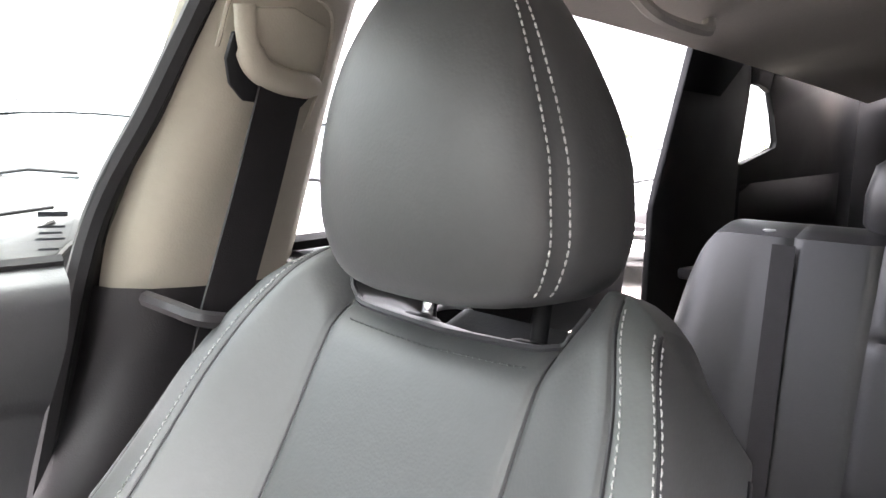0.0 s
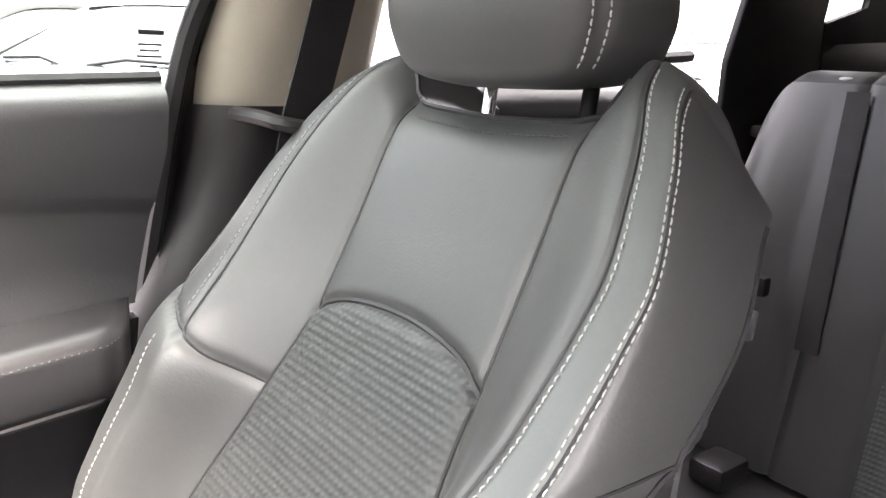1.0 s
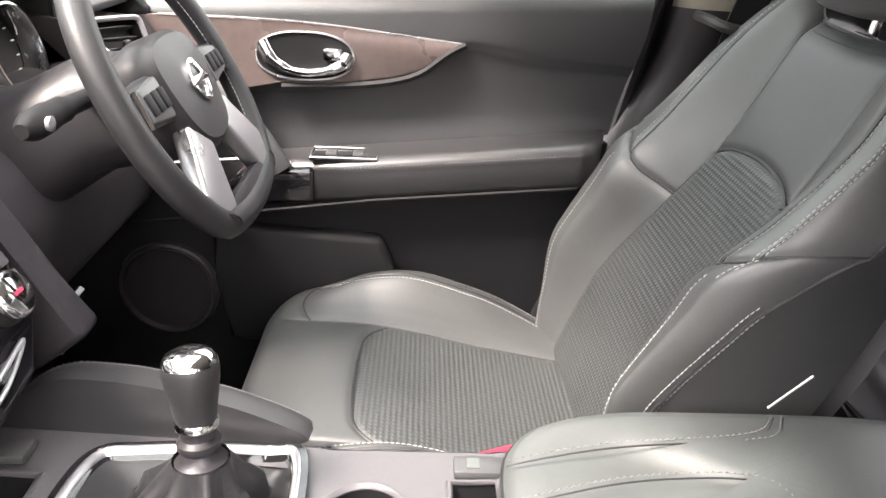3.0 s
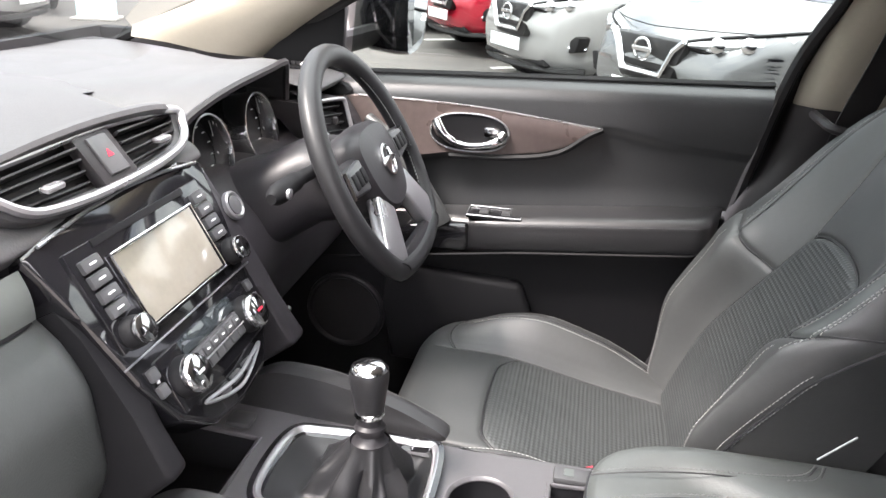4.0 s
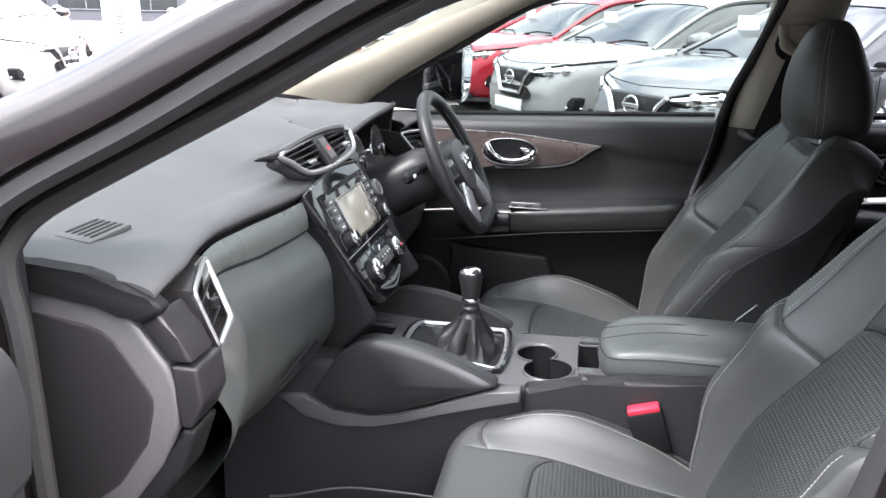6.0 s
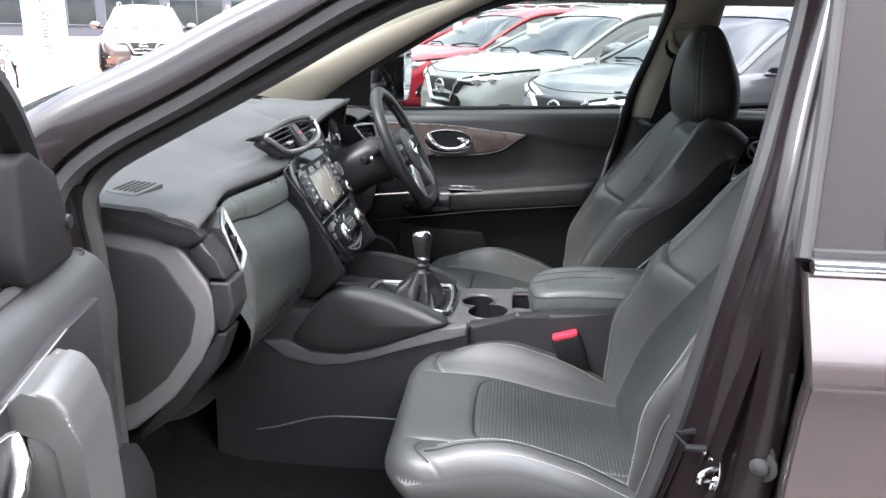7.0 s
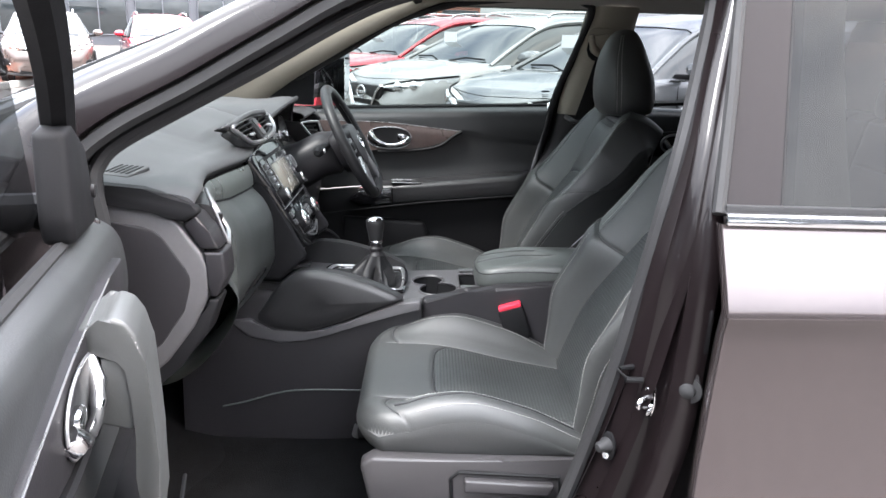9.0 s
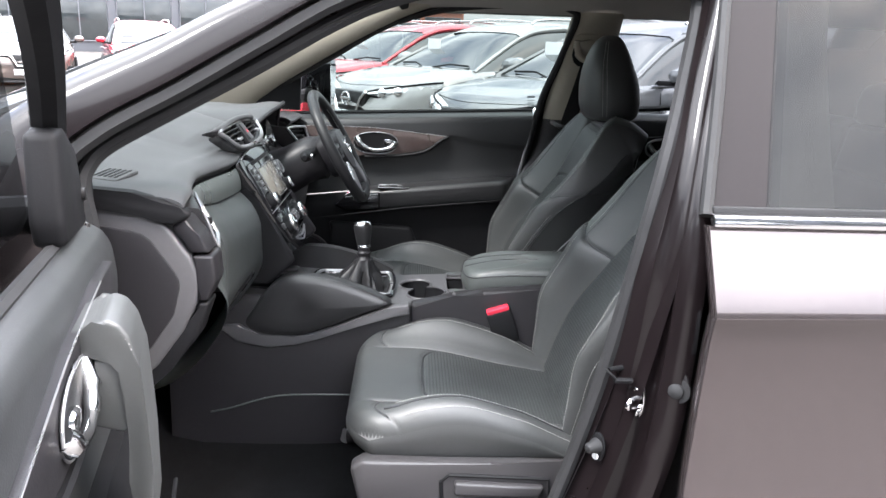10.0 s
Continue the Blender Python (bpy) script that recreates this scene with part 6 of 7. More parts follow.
# ---- driver door (closed) ----
rear_edge = ramp_fn([0.36, 0.53, 0.78, 0.86, 1.03, 1.10], [0.24, 0.186, 0.10, 0.08, 0.040, 0.030])
style_line = smooth_fn([0.0, 0.20, 0.318, 0.345, 0.385, 0.43, 0.50, 0.60, 0.70, 1.0], [0.968, 0.984, 1.003, 0.990, 0.960, 0.945, 0.936, 0.930, 0.92, 0.90])


def door_trim(name, label, y0, y1, side, front=True):
    """Inner side of a door in car coordinates; side +1 is the driver's."""
    d = thing(name, label, "car door")
    def X(v):
        return side * v
    up = smooth_fn([0.0, 0.06, 0.14, 0.30, 0.55, 0.80, 1.0], [0.735, 0.712, 0.702, 0.698, 0.704, 0.706, 0.700])
    def upper(u, v):
        y = y0 + (y1 - y0) * u
        ztop = 1.098 - 0.03 * max(0, y) / 0.75
        zb = 0.862 - 0.10 * (y - 0.117)
        z = ztop + (zb - ztop) * v
        if front:
            y = y + (rear_edge(z) - y0) * (1 - u)
            line = style_line(y)
            rec = 0.009 * smooth_fn([0.0, 0.5, 1.0], [0.0, 0.5, 1.0])((line - z) / 0.016 + 0.5)
        else:
            rec = 0.0
        return (X(up(v) + rec), y, z)
    part("upper_panel", sheet(upper, 90, 70, (side * 0.02, 0, 0)), DOORTOP, d, "dark soft upper door panel", sharp=60)
    lowp = smooth_fn([0, 0.1, 0.3, 0.7, 1.0], [0.690, 0.672, 0.670, 0.682, 0.690])

    def lower(u, v):
        y = y0 + (y1 - y0) * u
        z = (0.85 - 0.09 * (y - 0.15)) + (0.36 - 0.85) * v
        if front:
            y = y + (rear_edge(z) - y0) * (1 - u)
        return (X(lowp(v)), y, z)
    part("lower_panel", sheet(lower, 30, 20, (side * 0.02, 0, 0)), DARK, d, sharp=60)
    return d, X


dd, X = door_trim("driver_door", "closed dark driver door trim with wood-effect inlay and chrome handle", 0.035, 1.0, 1)
# armrest
rings = []
for y in np.linspace(0.085, 0.62, 40):
    zt = 0.872 - 0.10 * (y - 0.117)
    e = min(1, (y - 0.085) / 0.04) ** 0.5 if y < 0.125 else 1.0
    w = 0.082 * e * float(np.interp(y, [0.1, 0.5, 0.62], [1.0, 1.0, 0.75]))
    rings.append([(0.704, y, zt + 0.004), (0.704 - w * 0.7, y, zt + 0.003), (0.704 - w * 0.95, y, zt - 0.004), (0.704 - w, y, zt - 0.014), (0.704 - w * 0.99, y, zt - 0.018), (0.704 - w * 1.0, y, zt - 0.024), (0.704 - w * 0.98, y, zt - 0.055), (0.704 - w * 0.85, y, zt - 0.070), (0.704 - w * 0.45, y, zt - 0.075)])
part("armrest", lf(rings, False), PADSKIN, dd, "padded dark armrest", sharp=60)
part("stitching", stitches(bmesh.new(), [(r[3][0] + 0.002, r[3][1], r[3][2] + 0.002) for r in rings[2:]], normals=[Vector((-0.7, 0, 0.7))] * 60, r=0.0005), THREAD_DIM, dd, smooth=False, kind="stuff")
part("chrome_line", tb([(0.704 - 0.078 * min(1, (y - 0.07) / 0.06), y, 0.806 - 0.10 * (y - 0.117) - 0.012 * max(0, (y - 0.45) / 0.3)) for y in np.linspace(0.12, 0.86, 40)], 0.0030, 6), DARK, dd, "thin dark trim line")
# inlay with handle
inl = part("inlay", pr([(0.90, 1.026), (0.78, 1.032), (0.575, 1.029), (0.42, 1.016), (0.322, 1.007), (0.345, 0.994), (0.385, 0.966), (0.43, 0.951), (0.50, 0.943), (0.606, 0.938), (0.66, 0.93), (0.70, 0.90), (0.90, 0.88)], "x", 0.690, 0.705, 0.003, 2), INLAY, dd, "glossy brown-grey wood-effect inlay")
part("inlay_edge", tb(spline([(0.690, 0.318, 1.006), (0.688, 0.345, 0.991), (0.688, 0.385, 0.961), (0.688, 0.43, 0.946), (0.688, 0.50, 0.937), (0.688, 0.60, 0.932)], 30), 0.006, 6), DARK, dd)
part("inlay_edge", tb(spline([(0.689, 0.322, 1.008), (0.689, 0.42, 1.018), (0.689, 0.575, 1.031), (0.689, 0.78, 1.034)], 30), 0.0011, 6), SATIN, dd)


def ellipse(cy, cz, a, b, x, n=40, tilt=0.0, ex=1.0):
    out = []
    for i in range(n):
        q = 2 * math.pi * i / n
        p, r = a * math.copysign(abs(math.cos(q)) ** ex, math.cos(q)), b * math.copysign(abs(math.sin(q)) ** ex, math.sin(q))
        out.append((x, cy + p * math.cos(tilt) - r * math.sin(tilt), cz + p * math.sin(tilt) + r * math.cos(tilt)))
    return out


part("handle_surround", tb(ellipse(0.563, 0.980, 0.074, 0.036, 0.687, 48, 0.0, 0.85), 0.0019, 8, True), SATIN, inl)
cup = part("handle_cup", lf([ellipse(0.563, 0.980, 0.074, 0.036, 0.688, 40, 0, 0.85), ellipse(0.563, 0.980, 0.066, 0.030, 0.705, 40, 0, 0.9), ellipse(0.563, 0.980, 0.01, 0.005, 0.712, 40)]), DARK, inl, "dark handle recess")
part("inner_handle", tb(spline([(0.692, 0.628, 0.998), (0.684, 0.615, 0.978), (0.680, 0.590, 0.962), (0.679, 0.560, 0.957), (0.680, 0.525, 0.962), (0.684, 0.503, 0.972), (0.690, 0.497, 0.980)], 30), [0.012] * 6 + [0.009] * 4 + [0.007] * 10 + [0.009] * 4 + [0.013] * 6, 10), CHROME, cup, "chrome inner door handle")
part("lock_tab", bx((0.684, 0.520, 0.985), (0.012, 0.032, 0.020), 0.005), CHROME, cup)
part("mirror_switch", lt([(0.012, 0), (0.012, 0.006), (0.008, 0.008)], pose(0.692, 0.700, 0.935, 0, -90, 0), 16), BUTTON, inl)
part("mirror_switch", lt([(0.009, 0), (0.009, 0.005), (0.006, 0.007)], pose(0.692, 0.725, 0.965, 0, -90, 0), 16), BUTTON, inl)
# grab handle
part("pull_handle", tb(spline([(0.690, 0.76, 0.99), (0.660, 0.70, 0.955), (0.640, 0.655, 0.900), (0.632, 0.615, 0.845), (0.632, 0.598, 0.815)], 24), [0.012] * 4 + [0.019] * 20, 12, flat=1.0), LEATHER, dd, "dark diagonal pull handle")
part("handle_foot", bx((0.650, 0.590, 0.805), (0.05, 0.075, 0.012), 0.005), SATIN, dd)
part("handle_base", pr([(0.545, 0.822), (0.66, 0.808), (0.70, 0.775), (0.66, 0.755), (0.545, 0.765)], "x", 0.624, 0.70, 0.008, 3), PIANO, dd)
swp = part("window_switch_panel", bx((0.655, 0.500, 0.8355), (0.056, 0.105, 0.006), 0.002), PIANO, dd)
part("switch_rim", tb([(0.655 + a, 0.500 + b, 0.839) for a, b in ((-0.027, -0.051), (0.027, -0.051), (0.027, 0.051), (-0.027, 0.051))], 0.0014, 5, True), SATIN, swp)
for k in range(2):
    part("window_switch", bx((0.652, 0.478 + 0.042 * k, 0.8395), (0.024, 0.018, 0.007), 0.003), BUTTON, swp)
sp = part("door_speaker", lt([(0.085, 0.0), (0.083, 0.010), (0.076, 0.013), (0.072, 0.008), (0.0, 0.011)], pose(0.672, 0.80, 0.585, 0, -90, 0), 40), HARD, dd, "round speaker grille")
part("speaker_ring", tb(ellipse(0.80, 0.585, 0.079, 0.079, 0.660, 48), 0.0025, 6, True), SOFT, sp)
part("door_pocket", pr([(0.44, 0.70), (0.72, 0.715), (0.70, 0.62), (0.70, 0.50), (0.42, 0.50), (0.40, 0.60)], "x", 0.640, 0.675, 0.012, 3), DARK, dd, "dark door pocket")
part("window_sill_seal", tb([(0.742, y, 1.100 - 0.03 * max(0, y) / 0.75) for y in np.linspace(0.03, 0.93, 24)], 0.008, 6), RUBBER, dd)
sail = part("mirror_sail", pr([(0.985, 1.085), (0.82, 1.078), (0.812, 1.220), (0.83, 1.218)], "x", 0.715, 0.735, 0.004, 2), DARK, dd, "black mirror corner cover")
fg = part("door_glass", sheet(lambda u, v: (0.762 - 0.15 * v, 0.0 + 0.82 * u - 0.08 * v + (0.0), 1.07 + 0.35 * v), 1, 1), PRIVACY2, dd)
fg.visible_shadow = False
# window notice: lines of small print on the glass, facing out
notice = thing("window_notice", "small clear sticker of dark print lines on the driver window", "sticker")
for k, (w, dz) in enumerate(((0.026, 0.0), (0.024, -0.012), (0.020, -0.018), (0.026, -0.024), (0.018, -0.034), (0.006, -0.046), (0.008, -0.060))):
    part("print_line", bx((0.752 - 0.43 * (dz + 0.045), 0.039, 1.145 + dz), (0.0006, w, 0.005 if k == 0 else 0.0022)), SIGNB, notice, smooth=False)

# driver's exterior mirror
mir = thing("door_mirror", "dark car door mirror housing with mirror glass", "wing mirror")
mc = spline([(0.86, 1.085), (0.855, 1.20), (0.88, 1.238), (0.97, 1.245), (1.03, 1.232), (1.045, 1.18), (1.02, 1.10), (0.96, 1.075), (0.90, 1.072)], 44, True)
cx0, cz0 = 0.95, 1.16
part("housing", lf([[(cx0 + (p[0] - cx0) * s, y, cz0 + (p[1] - cz0) * s) for p in mc] for s, y in ((0.92, 0.742), (1.0, 0.735), (1.02, 0.76), (0.95, 0.82), (0.70, 0.87), (0.30, 0.89), (0.05, 0.893))]), PIANO, mir)
part("mirror_glass", lf([[(cx0 + (p[0] - cx0) * s + 0.0, y - 0.10 * (p[0] - cx0) * s, cz0 + (p[1] - cz0) * s) for p in mc] for s, y in ((0.90, 0.748), (0.88, 0.741), (0.02, 0.741))]), MIRROR, mir, "real mirror glass")
part("mirror_foot", tb([(0.73, 0.86, 1.10), (0.80, 0.85, 1.10), (0.88, 0.81, 1.11)], 0.03, 10, flat=0.7), DARK, mir)

# rear door of the driver's side
rd, X = door_trim("rear_door_inner", "closed dark rear door trim behind the driver seat", -0.86, -0.20, 1, False)
rin = part("inlay", pr([(-0.30, 1.02), (-0.52, 1.035), (-0.62, 1.03), (-0.60, 0.965), (-0.45, 0.945), (-0.30, 0.94)], "x", 0.690, 0.705, 0.003, 2), DARK, rd)
part("handle_surround", tb(ellipse(-0.42, 0.985, 0.060, 0.032, 0.687, 40, 0, 0.85), 0.004, 8, True), SATIN, rin)
part("inner_handle", tb(spline([(0.690, -0.37, 0.998), (0.680, -0.40, 0.965), (0.680, -0.44, 0.965), (0.690, -0.475, 0.985)], 18), 0.009, 8), CHROME, rin)
part("armrest", bx((0.655, -0.50, 0.86), (0.09, 0.50, 0.05), 0.02, None, 3), LEATHER, rd)
part("sill_edge", tb([(0.73, y, 1.105 + 0.04 * (-0.2 - y) / 0.6) for y in np.linspace(-0.86, -0.20, 12)], 0.01, 6), RUBBER, rd)
rg = part("door_glass", sheet(lambda u, v: (0.755 - 0.14 * v, -0.2 - 0.70 * u - 0.22 * u * v, 1.08 + 0.36 * v), 1, 1), PRIVACY3, rd, "grey privacy glass")

# ---- rear door, passenger side (outer skin) ----
nd = thing("rear_door_outer", "closed glossy dark purple-brown rear car door with chrome waist strip", "car door")
skin = [(1.072, -0.850), (1.03, -0.867), (0.99, -0.884), (0.955, -0.898), (0.947, -0.9005), (0.944, -0.9005), (0.940, -0.897), (0.90, -0.886), (0.80, -0.876), (0.70, -0.872), (0.60, -0.876), (0.50, -0.888), (0.40, -0.880), (0.32, -0.84)]
sy = smooth_fn([0.32, 0.6, 0.9, 1.08], [0.03, 0.010, 0.004, 0.012])
zz = np.array([s[0] for s in skin])
part("door_skin", lf([[(x, (1 - t) * (sy(z) - 0.004) + t * -0.98, z + 0.012 * t) for z, x in skin] for t in np.linspace(0, 1, 24)], False), PAINT, nd, "glossy dark painted door skin", sharp=50)
part("door_edge", lf([[(x + dx, sy(z) - 0.004 + dy, z) for z, x in skin] for dx, dy in ((0.0, 0.0), (0.004, 0.003), (0.03, 0.0), (0.06, -0.02))], False), PAINT, nd, sharp=50)
part("chrome_strip", pr([(-0.852, 1.072), (-0.868, 1.074), (-0.866, 1.090), (-0.846, 1.092)], "y", -0.98, 0.008, 0.002, 2), CHROME, nd, "chrome waist strip")
part("window_seal", bx((-0.842, -0.486, 1.094), (0.012, 0.98, 0.010), 0.002), RUBBER, nd)
app = [(0.010, 1.096), (-0.078, 1.096), (-0.128, 1.44), (-0.050, 1.44)]
bm = bmesh.new()
vs = [bm.verts.new((-0.838 + 0.52 * (z - 1.096), y, z)) for y, z in app]
f0 = bm.faces.new(vs)
r = bmesh.ops.extrude_face_region(bm, geom=[f0])
bmesh.ops.translate(bm, vec=(0.02, 0, 0), verts=[e for e in r["geom"] if isinstance(e, bmesh.types.BMVert)])
part("pillar_cover", bm, COVER, nd, "dark satin window pillar cover")
part("pillar_cover_edge", tb([(-0.836 + 0.52 * (z - 1.096), y, z) for y, z in ((0.012, 1.085), (-0.018, 1.25), (-0.048, 1.44))], 0.010, 8), RUBBER, nd)
wg = part("window_pane", sheet(lambda u, v: (-0.835 + 0.52 * 0.35 * v, -0.080 - 0.9 * u - 0.05 * v, 1.096 + 0.35 * v), 1, 1), PRIVACY, nd, "dark privacy glass")
part("window_divider", tb([(-0.8355 + 0.52 * (z - 1.096), y, z) for y, z in ((-0.080, 1.096), (-0.130, 1.44))], 0.0035, 6), DARK, nd)
part("door_handle_recess", pr([(-0.30, 0.905), (-0.45, 0.91), (-0.46, 0.89), (-0.31, 0.885)], "x", -0.897, -0.885, 0.004, 2), DARK, nd)

# ---- open passenger door: the driver door's parts, mirrored and swung open about its hinge ----
HINGE = Matrix.Translation((-0.853, 1.023, 0))
OPEN = HINGE @ pose(0, 0, 0, 0, 0, -76) @ HINGE.inverted() @ Matrix.Diagonal((-1, 1, 1, 1))
od = copy_thing(dd, OPEN)
od.name = "passenger_door"
for ch in list(od.children):
    if ch.name.startswith("door_glass"):
        bpy.data.objects.remove(ch)
    elif ch.name.startswith(("pull_handle", "handle_foot", "handle_base", "mirror_sail")):
        bpy.data.objects.remove(ch)
    elif ch.name.startswith("inlay") and "edge" not in ch.name:
        ch.data = ch.data.copy()
        ch.data.materials[0] = SOFT
tagged(od, "open front passenger door with dark trim, armrest and chrome handle", "car door")
mir.matrix_world = Matrix.Translation((0.035, 0, 0.01))
mir2 = copy_thing(mir, OPEN)
tagged(mir2, "dark door mirror on the open passenger door", "wing mirror")
pp = part("pull_pad", pr([(0.700, 1.030), (0.676, 1.036), (0.666, 1.042), (0.653, 1.036), (0.643, 1.020), (0.636, 0.988), (0.633, 0.932), (0.631, 0.879), (0.631, 0.800), (0.654, 0.800), (0.655, 0.860), (0.652, 0.905), (0.648, 0.945), (0.652, 0.986), (0.661, 0.999), (0.700, 1.004)], "y", 0.622, 0.715, 0.005, 3), LEATHER, od, "padded grey pull handle with pale stitching")
part("pull_inset", pr([(0.702, 1.001), (0.662, 0.996), (0.654, 0.985), (0.650, 0.946), (0.648, 0.922), (0.655, 0.914), (0.702, 0.930)], "y", 0.626, 0.70, 0.004, 3), LEATHER, pp)
part("stitching", stitches(bmesh.new(), [(0.668, 0.6255, 1.036), (0.654, 0.6235, 1.029), (0.645, 0.6235, 1.015), (0.6385, 0.6235, 0.986), (0.6355, 0.6235, 0.932), (0.6335, 0.6235, 0.879), (0.6335, 0.6235, 0.800)], normals=[Vector((-0.3, -1, 0)).normalized()] * 8, r=0.0006, lift=0.0003), THREAD, pp, smooth=False, kind="stuff")
part("pocket_rim", tb(spline([(0.650, 0.40, 0.72), (0.648, 0.50, 0.79), (0.652, 0.585, 0.855)], 14), 0.010, 8, flat=0.6), SOFT, od)
# shell of the open door, given as for the driver's side
part("outer_skin", sheet(lambda u, v: (0.86 + 0.03 * math.sin(math.pi * v), 1.0 - 1.02 * u, 1.07 - 0.74 * v), 10, 16, (-0.01, 0, 0)), PAINT, od, "dark painted outer door skin")
part("front_face", bx((0.79, 0.985, 0.73), (0.13, 0.03, 0.66), 0.01), PAINT, od)
part("window_frame", tb(spline([(0.780, 0.985, 1.06), (0.765, 0.95, 1.13), (0.744, 0.862, 1.205), (0.720, 0.745, 1.278), (0.692, 0.580, 1.343), (0.672, 0.43, 1.395), (0.655, 0.24, 1.435), (0.65, 0.06, 1.445)], 40), 0.021, 8, flat=0.9), DARK, od, "black window frame")
og = part("door_glass", sheet(lambda u, v: (0.778 - 0.095 * v, 0.02 + (0.86 - 0.50 * v) * u, 1.055 + 0.36 * v), 1, 8), PRIVACY3, od, "clear side window glass")
og.visible_shadow = False
cc = part("corner_cover", pr([(0.945, 1.062), (0.800, 1.070), (0.790, 1.100), (0.800, 1.205), (0.845, 1.210), (0.915, 1.175), (0.945, 1.110)], "x", 0.724, 0.762, 0.010, 3), DARK, od, "black plastic mirror corner cover")
part("cover_screw", lt([(0.009, 0), (0.009, 0.004), (0.0, 0.005)], pose(0.724, 0.93, 1.11, 0, -90, 0), 12), HARD, cc)
for z in (0.62, 0.95):
    part("hinge", bx((0.80, 1.02, z), (0.05, 0.06, 0.06), 0.01), PAINT, od)

# ---- outside ----
gm = material("asphalt", (0.085, 0.078, 0.073), 0.9, var=0.4, scale=0.9, bump=0.8, bump_scale=120)
gr = part("ground", sheet(lambda u, v: ((u - 0.5) * 1200, (v - 0.5) * 1200, 0.0), 8, 8), gm)
tagged(gr, "pale worn asphalt car park ground", "ground", kind="structure")


def car_section(t):
    """Half outline of the lower body at t, 0 front to 1 rear: list of (x, z)."""
    hw = float(np.interp(t, [0, 0.02, 0.06, 0.14, 0.3, 0.7, 0.92, 0.97, 1.0], [0.60, 0.70, 0.80, 0.88, 0.90, 0.90, 0.86, 0.80, 0.66]))
    belt = float(np.interp(t, [0, 0.015, 0.05, 0.10, 0.20, 0.27, 0.5, 0.9, 0.96, 1.0], [0.60, 0.74, 0.86, 0.915, 0.985, 1.02, 1.05, 1.10, 1.06, 0.86]))
    lo = float(np.interp(t, [0, 0.03, 0.1, 0.9, 1.0], [0.34, 0.24, 0.20, 0.22, 0.36]))
    return hw, belt, lo


